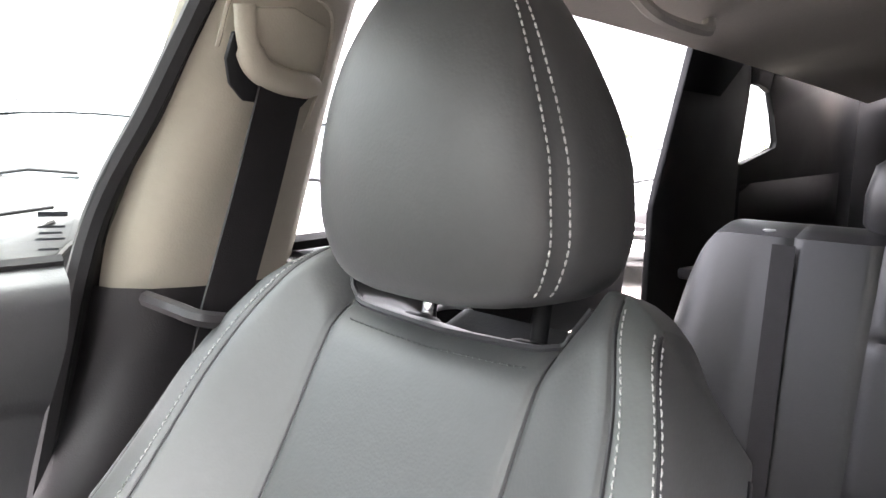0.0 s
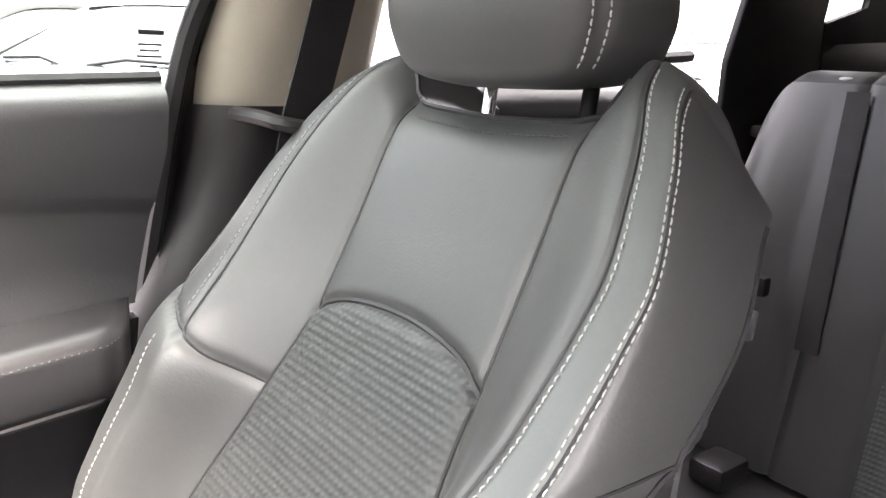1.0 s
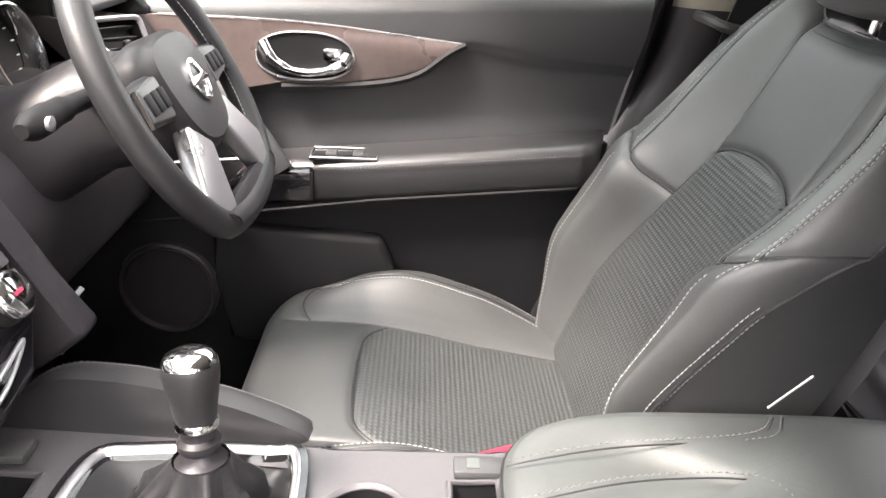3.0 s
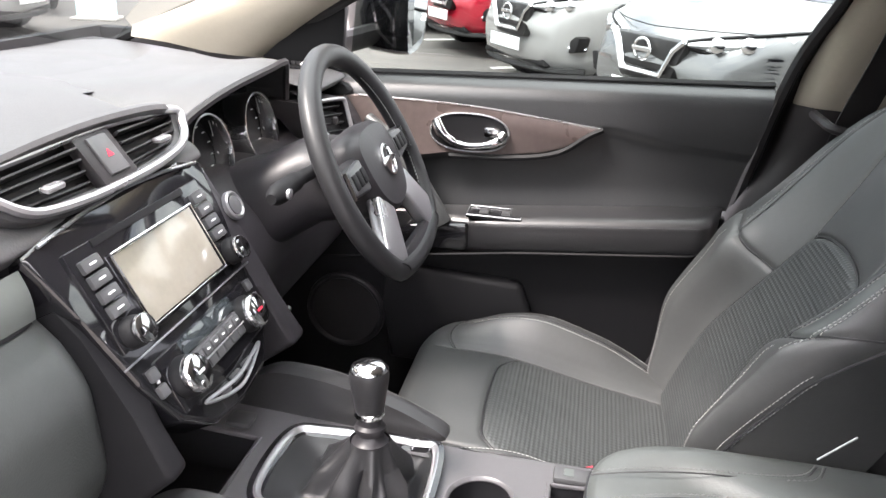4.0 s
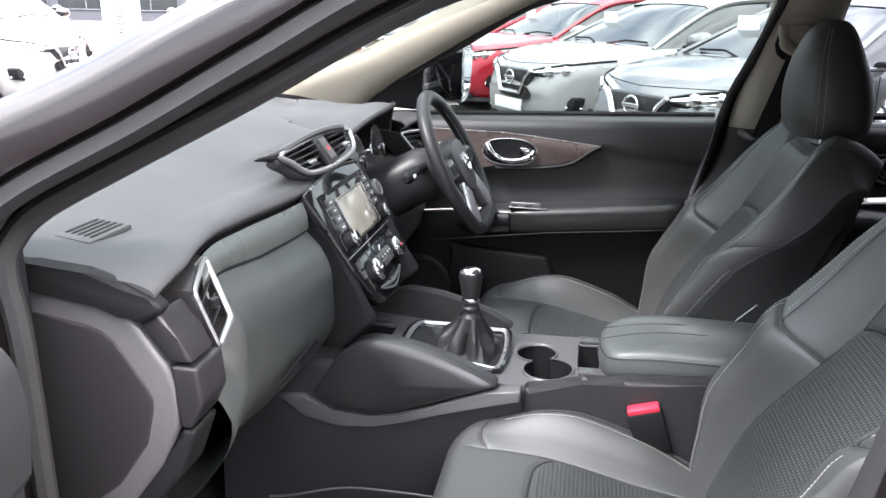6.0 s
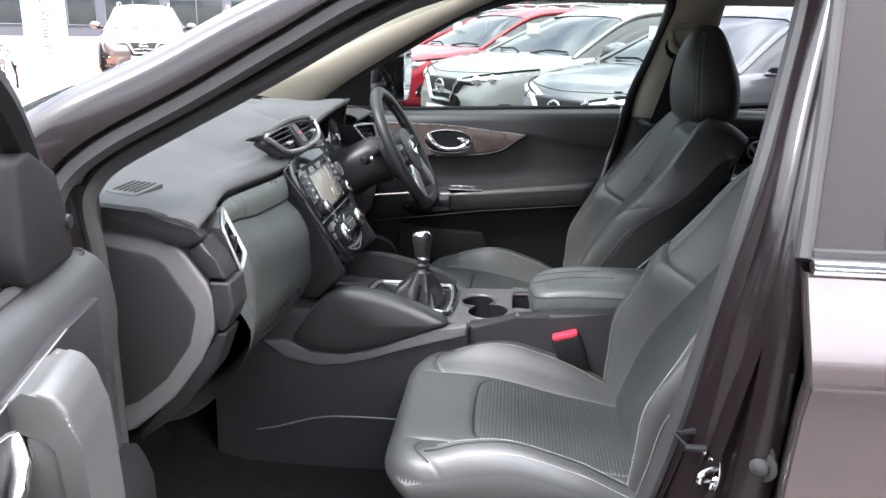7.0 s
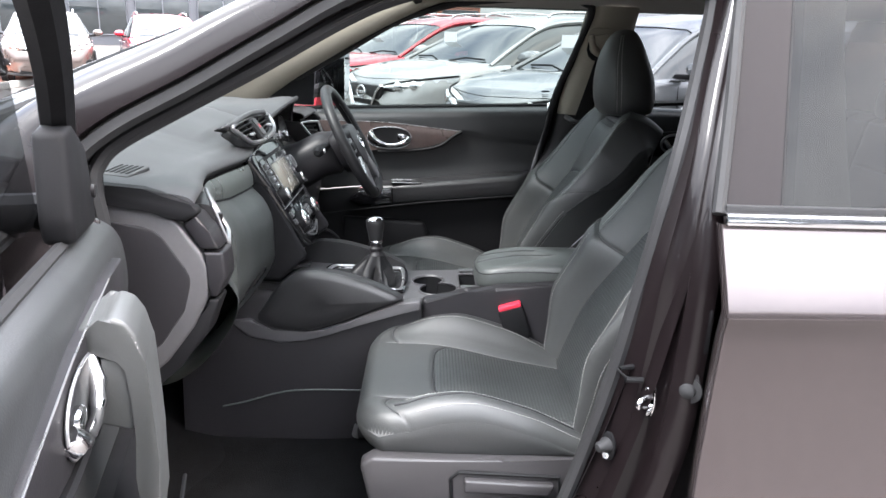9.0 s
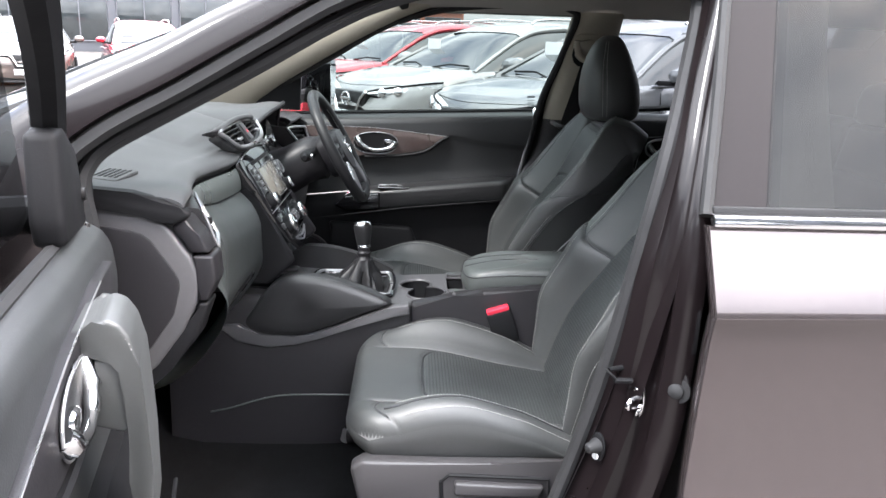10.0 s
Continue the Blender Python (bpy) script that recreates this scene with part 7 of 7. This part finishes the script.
def parked_car(label, mat, at, dark=False):
    """A family crossover, nose towards +y of its pose, 4.4 m long."""
    c = thing("parked_car", label, "car", "parked cars", at=at)
    L = 4.39
    rings = []
    for t in list(np.linspace(0, 0.1, 9)) + list(np.linspace(0.125, 0.9, 26)) + list(np.linspace(0.92, 1, 7)):
        hw, belt, lo = car_section(t)
        y = L * (0.5 - t) + 0.0
        sh = min(0.10, (belt - lo) * 0.2)
        crown = 0.025 if t < 0.27 else 0.0
        half = [(0.0, lo), (hw * 0.80, lo), (hw * 0.96, lo + 0.10), (hw * 0.985, lo + (belt - lo) * 0.45), (hw, belt - sh * 1.6), (hw * 0.985, belt - sh * 0.7), (hw * 0.93, belt - 0.012), (hw * 0.84, belt + crown * 0.5), (hw * 0.45, belt + crown), (0.0, belt + crown * 1.1)]
        bow = 0.22 * (1 - t / 0.1) if t < 0.1 else 0.0
        ring = [(x, y - bow * (x / 0.9) ** 2, z) for x, z in half] + [(-x, y - bow * (x / 0.9) ** 2, z) for x, z in half[-2:0:-1]]
        rings.append(ring)
    bod = part("body", lf(rings), mat, c, sharp=55)
    # greenhouse
    gl = []
    prof = [(1.10, 1.00, 0.80), (0.66, 1.24, 0.70), (0.30, 1.42, 0.64), (-0.05, 1.52, 0.61), (-0.6, 1.56, 0.60), (-1.2, 1.53, 0.59), (-1.62, 1.44, 0.58), (-1.92, 1.20, 0.62), (-2.05, 1.06, 0.66)]
    for y, z, w in spline(prof, 36):
        b = 1.0 + 0.08 * (1.1 - y) / 3.1
        wb = 0.84
        q = max(0.0, (z - b))
        gl.append([(wb, y, b - 0.02), (wb + (w - wb) * 0.5, y, b + q * 0.5), (w, y, b + q * 0.88), (w * 0.88, y, b + q * 0.97), (w * 0.4, y, b + q * 1.01), (0, y, b + q * 1.02), (-w * 0.4, y, b + q * 1.01), (-w * 0.88, y, b + q * 0.97), (-w, y, b + q * 0.88), (-wb - (w - wb) * 0.5, y, b + q * 0.5), (-wb, y, b - 0.02)])
    part("window_band", lf(gl, False), TINT, c, "dark reflecting windows", sharp=60)
    rf = [[(p[0] * 1.0, p[1], p[2] + 0.008) for p in ring[2:9]] for ring in gl if ring[5][2] > 1.40 and ring[0][1] < 0.34]
    part("roof", lf(rf, False), mat, c, sharp=60)
    for e in (-1, 1):
        ap = [(e * (abs(r[2][0]) + 0.006), r[2][1], r[2][2]) for r in gl]
        part("window_pillar", tb(ap, 0.032, 6, flat=0.8), mat, c)
        part("window_trim", tb([(p[0] + e * 0.015, p[1] - 0.06, p[2] - 0.055) for p in ap[3:30]], 0.010, 5), CHROME, c)
        part("waist_strip", tb([(e * 0.855, y, 1.0 + 0.08 * (1.1 - y) / 3.1) for y in np.linspace(0.85, -1.75, 12)], 0.011, 5), CHROME, c)
        part("roof_bar", tb(spline([(e * 0.56, 0.05, 1.535), (e * 0.56, -0.1, 1.585), (e * 0.55, -0.8, 1.605), (e * 0.55, -1.45, 1.555), (e * 0.55, -1.55, 1.51)], 20), 0.016, 6), ALLOY, c)
        part("door_pillar", tb([(e * 0.852, -0.42, 1.04), (e * 0.72, -0.50, 1.28), (e * 0.635, -0.55, 1.46)], 0.032, 6), TINT, c)
        for yy in (0.78, -0.42, -1.30):
            part("door_line", tb([(e * 0.905, yy, 0.36), (e * 0.913, yy, 0.70), (e * 0.903, yy, 0.96)], 0.004, 4), DARK, c)
        for yy in (0.0, -1.05):
            part("door_handle", bx((e * 0.915, yy - 0.2, 0.90), (0.03, 0.19, 0.03), 0.01), CHROME, c)
        part("sill_cladding", bx((e * 0.875, -0.05, 0.30), (0.08, 2.1, 0.14), 0.03), RUBBER, c)
        # head lamp
        hl = []
        for k, (x, y, z0, z1) in enumerate(((0.33, 2.150, 0.745, 0.785), (0.45, 2.105, 0.735, 0.815), (0.58, 2.035, 0.735, 0.840), (0.70, 1.93, 0.745, 0.862), (0.80, 1.79, 0.770, 0.885), (0.87, 1.58, 0.830, 0.905))):
            hl.append([(e * x, y - 0.03, z0), (e * (x + 0.008), y + 0.012, (z0 + z1) / 2), (e * x, y - 0.02, z1), (e * (x - 0.03), y - 0.07, z1), (e * (x - 0.03), y - 0.07, z0)])
        lamp = part("headlamp", lf(hl), LAMPG, c, "clear headlamp", sharp=50)
        part("lamp_shell", tb([(e * (r[2][0] * e + 0.004), r[2][1] + 0.006, r[2][2]) for r in hl], 0.010, 5), DARK, lamp)
        part("lamp_shell", tb([(e * (r[0][0] * e + 0.004), r[0][1] + 0.010, r[0][2]) for r in hl], 0.012, 5), DARK, lamp)
        part("daylight_strip", tb([(r[0][0] + e * 0.006, r[0][1] + 0.022, r[0][2] + 0.018) for r in hl[1:5]], 0.009, 5), SIGNW, lamp)
        for x, y, z in ((0.52, 2.085, 0.785), (0.66, 1.985, 0.80)):
            part("projector", lt([(0.045, 0), (0.045, 0.02), (0.03, 0.028), (0.0, 0.030)], pose(e * x, y - 0.005, z, -80, 0, -e * 35), 16), CHROME, lamp)
        fog = part("fog_recess", pr([(e * 0.60, 0.40), (e * 0.80, 0.44), (e * 0.84, 0.56), (e * 0.78, 0.57), (e * 0.62, 0.47)], "y", 1.86, 1.98, 0.01, 2), DARK, c)
        part("fog_trim", tb([(e * 0.56, 2.02, 0.455), (e * 0.70, 1.975, 0.47), (e * 0.82, 1.88, 0.47)], 0.018, 6, flat=0.6), CHROME, fog)
        # door mirror
        mm = part("door_mirror", lf([[(e * (1.02 + 0.11 * s * math.cos(q)), 0.72 + dy, 1.10 + 0.078 * s * math.sin(q)) for q in np.linspace(0, 2 * math.pi, 17)[:-1]] for s, dy in ((0.9, -0.09), (1.0, -0.06), (0.95, 0.0), (0.6, 0.06), (0.1, 0.08))]), mat, c)
        part("mirror_foot", bx((e * 0.89, 0.69, 1.035), (0.16, 0.08, 0.04), 0.012), DARK, mm)
        # wheels
        for yy in (1.36, -1.29):
            wm = pose(e * 0.80, yy, 0.335, 0, e * 90, 0)
            wh = part("wheel", lt([(0.20, -0.10), (0.30, -0.11), (0.330, -0.09), (0.338, 0.0), (0.330, 0.09), (0.30, 0.108), (0.235, 0.105), (0.232, 0.06)], wm, 36), RUBBER, c, "black tyre on alloy wheel")
            part("rim", lt([(0.235, 0.104), (0.225, 0.085), (0.225, -0.05)], wm, 36), ALLOY, wh)
            part("hub", lt([(0.05, 0.09), (0.045, 0.100), (0.0, 0.102)], wm, 16), ALLOY, wh)
            part("brake", lt([(0.17, -0.02), (0.17, 0.0), (0.0, 0.0)], wm, 20), DARK, wh)
            for k in range(5):
                part("spoke", box(bmesh.new(), (0.13, 0, 0.082), (0.19, 0.055, 0.02), 0.008, wm @ pose(0, 0, 0, 0, 0, 72 * k + 10)), ALLOY, wh)
            arch_pts = [(e * 0.905, yy + 0.39 * math.cos(q), 0.335 + 0.39 * math.sin(q)) for q in np.linspace(-0.35, math.pi + 0.35, 24)]
            part("arch_cladding", tb(arch_pts, 0.035, 6, flat=0.5), RUBBER, c)
            part("arch_shadow", lt([(0.37, -0.11), (0.37, 0.100), (0.33, 0.1005)], wm, 30), DARK, c)
    # grille with a V shaped bar and a round emblem
    part("grille", pr([(-0.36, 0.78), (0.36, 0.78), (0.24, 0.50), (-0.24, 0.50)], "y", 2.08, 2.172, 0.02, 2), GRILLE, c, "dark mesh grille")
    part("grille_v", tb([(-0.34, 2.170, 0.785), (-0.27, 2.185, 0.72), (-0.19, 2.195, 0.565), (0.19, 2.195, 0.565), (0.27, 2.185, 0.72), (0.34, 2.170, 0.785)], 0.026, 6, flat=0.7), CHROME, c, "chrome V bar")
    part("emblem", tb([(0.075 * math.cos(q), 2.205, 0.70 + 0.065 * math.sin(q)) for q in np.linspace(0, 2 * math.pi, 25)[:-1]], 0.010, 6, True), CHROME, c, "round chrome emblem")
    part("emblem_bar", bx((0, 2.207, 0.70), (0.19, 0.014, 0.03), 0.004), CHROME, c)
    part("number_plate", bx((0, 2.212, 0.44), (0.52, 0.012, 0.11), 0.004), SIGNW, c, "blank white number plate")
    part("lower_grille", pr([(-0.50, 0.36), (0.50, 0.36), (0.56, 0.28), (-0.56, 0.28)], "y", 2.03, 2.12, 0.02, 2), DARK, c)
    part("front_lip", tb(spline([(-0.80, 1.86, 0.27), (-0.55, 2.06, 0.255), (0.0, 2.145, 0.25), (0.55, 2.06, 0.255), (0.80, 1.86, 0.27)], 24), 0.028, 6), RUBBER, c)
    part("bonnet_line", tb([(x, 2.13 - 0.32 * (x / 0.8) ** 2, 0.84 + 0.035 * abs(x)) for x in np.linspace(-0.72, 0.72, 20)], 0.004, 4), DARK, c)
    for e in (-1, 1):
        part("wiper", tb([(e * 0.1, 1.12, 1.03), (e * 0.32, 1.04, 1.07), (e * 0.62, 1.02, 1.06)], 0.010, 5), DARK, c)
    pp = part("price_card", bx((0.45, 0.62, 1.25), (0.24, 0.004, 0.16), 0, None), SIGNW, c)
    pp.matrix_basis = pose(0.0, 0.06, 0.015, 0, 0, 0)
    return c


P_SILVER = paint("silver_paint", (0.145, 0.15, 0.155), 0.4)
P_WHITE = paint("white_paint", (0.30, 0.30, 0.30), 0.0)
P_RED = paint("red_paint", (0.42, 0.012, 0.03), 0.3)
P_GREY = paint("slate_grey_paint", (0.095, 0.105, 0.12), 0.4)
P_BROWN = paint("bronze_paint", (0.13, 0.105, 0.095), 0.45)
P_BLACK = paint("black_paint", (0.012, 0.012, 0.014), 0.2)


def heading(x, y, d):
    """A car whose emblem stands at x, y and whose nose points d degrees anticlockwise from +y."""
    return pose(x, y, 0, 0, 0, d) @ Matrix.Translation((0, -2.2, 0))


ROW = 36
parked_car("silver crossover parked with its nose towards the open car", P_SILVER, heading(4.45, 0.05, ROW))
parked_car("pearl white crossover parked beside a silver one", P_WHITE, heading(6.5, 1.15, ROW))
parked_car("glossy red crossover parked in a row of cars", P_RED, heading(8.6, 2.2, ROW))
parked_car("pale silver crossover behind the red one in the row", P_SILVER, heading(10.6, 3.3, ROW))
parked_car("dark grey crossover parked farther along the row", P_GREY, heading(12.6, 4.4, ROW))
parked_car("white crossover parked close to the rear of the open car", P_WHITE, heading(2.75, -1.5, ROW))
parked_car("silver crossover parked behind the open car", P_SILVER, heading(4.2, -6.2, ROW))
parked_car("bronze crossover facing the lane in the far row", P_BROWN, heading(14.4, 8.2, 114))
parked_car("red crossover facing the lane in the far row", P_RED, heading(15.6, 6.0, 114))
parked_car("glossy red crossover at the end of the far row", P_RED, heading(16.8, 3.8, 114))
parked_car("white hatchback beside the feather banner", P_WHITE, heading(7.3, 6.6, 188))
parked_car("black crossover behind the white hatchback", P_BLACK, heading(8.9, 8.2, 150))
parked_car("dark crossover parked near the red paving", P_BLACK, heading(12.6, 11.0, 150))

# two unseen cars, added on the open door's side to darken reflections
parked_car("unseen black crossover added across the lane to darken reflections", P_BLACK, heading(-6.4, 2.6, -90))
parked_car("unseen slate grey crossover added across the lane to darken reflections", P_GREY, heading(-6.4, -0.4, -90))


# ---- signs, paving, building, trees ----
def banner(x, y, d, w, h, label, words):
    """A tall printed banner on a flat foot."""
    b = thing("banner_stand", label, "banner", "banner stands", at=pose(x, y, 0, 0, 0, d))
    part("foot", bx((0, 0, 0.02), (w * 1.15, 0.42, 0.04), 0.01), KERB, b)
    part("panel", sheet(lambda u, v: ((u - 0.5) * w, 0.02 * math.sin(3 * v), 0.06 + h * v), 6, 20, (0, 0.012, 0)), SIGNW, b, "white printed panel")
    for e in (-1, 1):
        part("edge_pole", tb([(e * w / 2, 0.02 * math.sin(3 * v) + 0.006, 0.04 + h * v) for v in np.linspace(0, 1, 10)], 0.012, 6), SIGNE, b)
    for k, q in enumerate(words):
        cu = bpy.data.curves.new("lettering", "FONT")
        cu.body, cu.size, cu.extrude = q[0], q[1], 0.001
        cu.align_x = "LEFT"
        t = new("lettering", cu)
        t.parent = b
        t.matrix_local = pose(q[2], -0.004 + 0.02 * math.sin(3 * (q[3] - 0.06) / h) * 0.5 - 0.012, q[3], 90, 90, 0)
        cu.materials.append(SIGNB)
    return b


SIGNE = material("pale_blue_edge", (0.45, 0.68, 0.72), 0.4, var=0.05, scale=5)
TURN = 107
banner(9.2, 7.1, TURN + 180, 0.52, 2.9, "tall white banner with dark lettering on a grey foot", (("Electric Vehicles", 0.20, -0.06, 2.05),))
pb = banner(16.6, 11.9, TURN + 180, 0.60, 2.2, "white poster stand with a small blue picture on red paving", ())
part("poster_picture", bx((0, -0.012, 0.55), (0.36, 0.004, 0.12), 0.001), SIGNBLUE, pb)
part("poster_line", bx((0, -0.012, 0.42), (0.40, 0.004, 0.03), 0.001), SIGNBLUE, pb)

# red block paving beside the lane: a raised kerb and rows of blocks
pv = thing("red_paving", "red block paving with a pale concrete kerb", "paving", kind="structure")
part("paving_bed", bx((15.0, 11.2, 0.03), (7.0, 4.6, 0.10), 0.01), KERB, pv)
blk = bmesh.new()
box(blk, (0, 0, 0), (0.39, 0.19, 0.06), 0.01)
bme = bpy.data.meshes.new("paving_block")
blk.to_mesh(bme)
blk.free()
bme.materials.append(BRICKP)
for i in range(17):
    for j in range(17):
        o = new("paving_block", bme)
        o.parent = pv
        o.matrix_basis = pose(11.75 + 0.40 * i + 0.2 * (j % 2), 9.1 + 0.26 * j, 0.075)
part("kerb", bx((15.0, 8.88, 0.06), (7.2, 0.14, 0.14), 0.02), KERB, pv)
part("kerb", bx((11.42, 11.2, 0.06), (0.14, 4.8, 0.14), 0.02), KERB, pv)

# white bay lines on the ground
for k in range(7):
    ln = part("bay_line", bx((0, -2.4, 0.004), (0.09, 4.8, 0.004)), LINEW)
    ln.matrix_basis = pose(2.75 + 1.9 * k + 1.05, -1.5 + 1.15 * k + 0.6, 0, 0, 0, ROW)
    tagged(ln, "worn white parking bay line on asphalt", "road marking", "bay lines", "structure")


def showroom(x, y, d, w, dep, h, mat, label, cols, rows, brand=None):
    """A plain building: walls, roof edge, mullioned windows with sills."""
    b = thing("showroom_building", label, "building", at=pose(x, y, 0, 0, 0, d))
    part("wall", bx((0, dep / 2, h / 2), (w, dep, h), 0.02), mat, b)
    part("roof", bx((0, dep / 2 - 0.2, h + 0.15), (w + 0.8, dep + 0.8, 0.3), 0.05), KERB, b, "pale roof edge")
    for c in range(cols):
        for r in range(rows):
            wx = -w / 2 + w * (c + 0.5) / cols
            wz = 0.4 + (h - 0.8) * (r + 0.5) / rows
            ww, wh = w / cols * 0.86, (h - 0.8) / rows * 0.86
            win = part("window", bx((wx, -0.03, wz), (ww, 0.08, wh), 0.01), TINT, b, "dark reflecting window")
            part("frame", tb([(wx - ww / 2, -0.08, wz - wh / 2), (wx + ww / 2, -0.08, wz - wh / 2), (wx + ww / 2, -0.08, wz + wh / 2), (wx - ww / 2, -0.08, wz + wh / 2)], 0.05, 4, True), CLAD, win)
            part("mullion", bx((wx, -0.09, wz), (0.06, 0.06, wh)), CLAD, win, smooth=False)
    return b


showroom(46, 24, -66, 26, 10, 7.5, CLAD, "dark grey clad showroom with large windows beyond the car park", 7, 2)
# the second building is unseen, added to hold back low sky light
showroom(-15, 2, 90, 44, 8, 5.5, CLAD, "unseen dark grey building added across the lane to block low sky light", 8, 1)
showroom(52, 4, -84, 14, 9, 6.0, BRICKW, "red brick building with small windows beyond the car park", 5, 2)


def tree(x, y, h, seed):
    """A broad tree: tapered trunk, limbs and a crown of many small leaf clumps."""
    rnd = random.Random(seed)
    t = thing("tree", "leafy green tree beyond the car park", "tree", "distant trees", at=pose(x, y, 0))
    bm = bmesh.new()
    tube(bm, [(0, 0, 0), (0.1, 0.05, h * 0.25), (0.0, 0.1, h * 0.5), (0.1, 0, h * 0.72)], [0.28, 0.22, 0.15, 0.06], 8)
    tips = []
    for k in range(9):
        q = 2 * math.pi * k / 9 + rnd.random()
        z0 = h * rnd.uniform(0.3, 0.6)
        r = h * rnd.uniform(0.18, 0.32)
        tip = (r * math.cos(q), r * math.sin(q), z0 + h * rnd.uniform(0.1, 0.28))
        tube(bm, [(0, 0, z0), (tip[0] * 0.5, tip[1] * 0.5, (z0 + tip[2]) / 2 + 0.1), tip], [0.10, 0.07, 0.02], 6)
        tips.append(tip)
    part("trunk", bm, BARK, t)
    verts, faces = [], []
    for k in range(1500):
        c = rnd.choice(tips + [(0, 0, h * 0.8), (0, 0, h * 0.68)])
        s = h * 0.13
        p = Vector((c[0] + rnd.gauss(0, s), c[1] + rnd.gauss(0, s), c[2] + rnd.gauss(0, s * 0.75)))
        m = Euler((rnd.uniform(0, 6.3), rnd.uniform(0, 6.3), rnd.uniform(0, 6.3))).to_matrix()
        z = rnd.uniform(0.14, 0.30)
        b0 = len(verts)
        for a in ((-z, 0, 0), (0, -z * 0.45, 0.03), (z, 0, 0), (0, z * 0.45, 0.03)):
            verts.append(p + m @ Vector(a))
        faces.append((b0, b0 + 1, b0 + 2, b0 + 3))
    me = bpy.data.meshes.new("crown")
    me.from_pydata(verts, [], faces)
    me.materials.append(LEAF)
    cr = new("crown", me)
    cr.parent = t
    tagged(cr, "crown of small green leaves", kind="stuff")


for k, (x, y, h) in enumerate(((60, -87, 5.6), (71, -101, 6.4), (46, -108, 6.0), (83, -115, 7.2), (104, -97, 6.4))):
    tree(x, y, h, k)
part("boundary_fence", bx((30, -37, 0.9), (50, 0.12, 1.8), 0.02), KERB).matrix_basis = pose(0, 0, 0)
tagged(bpy.data.objects["boundary_fence"], "pale panel fence along the car park edge", "fence", kind="structure")
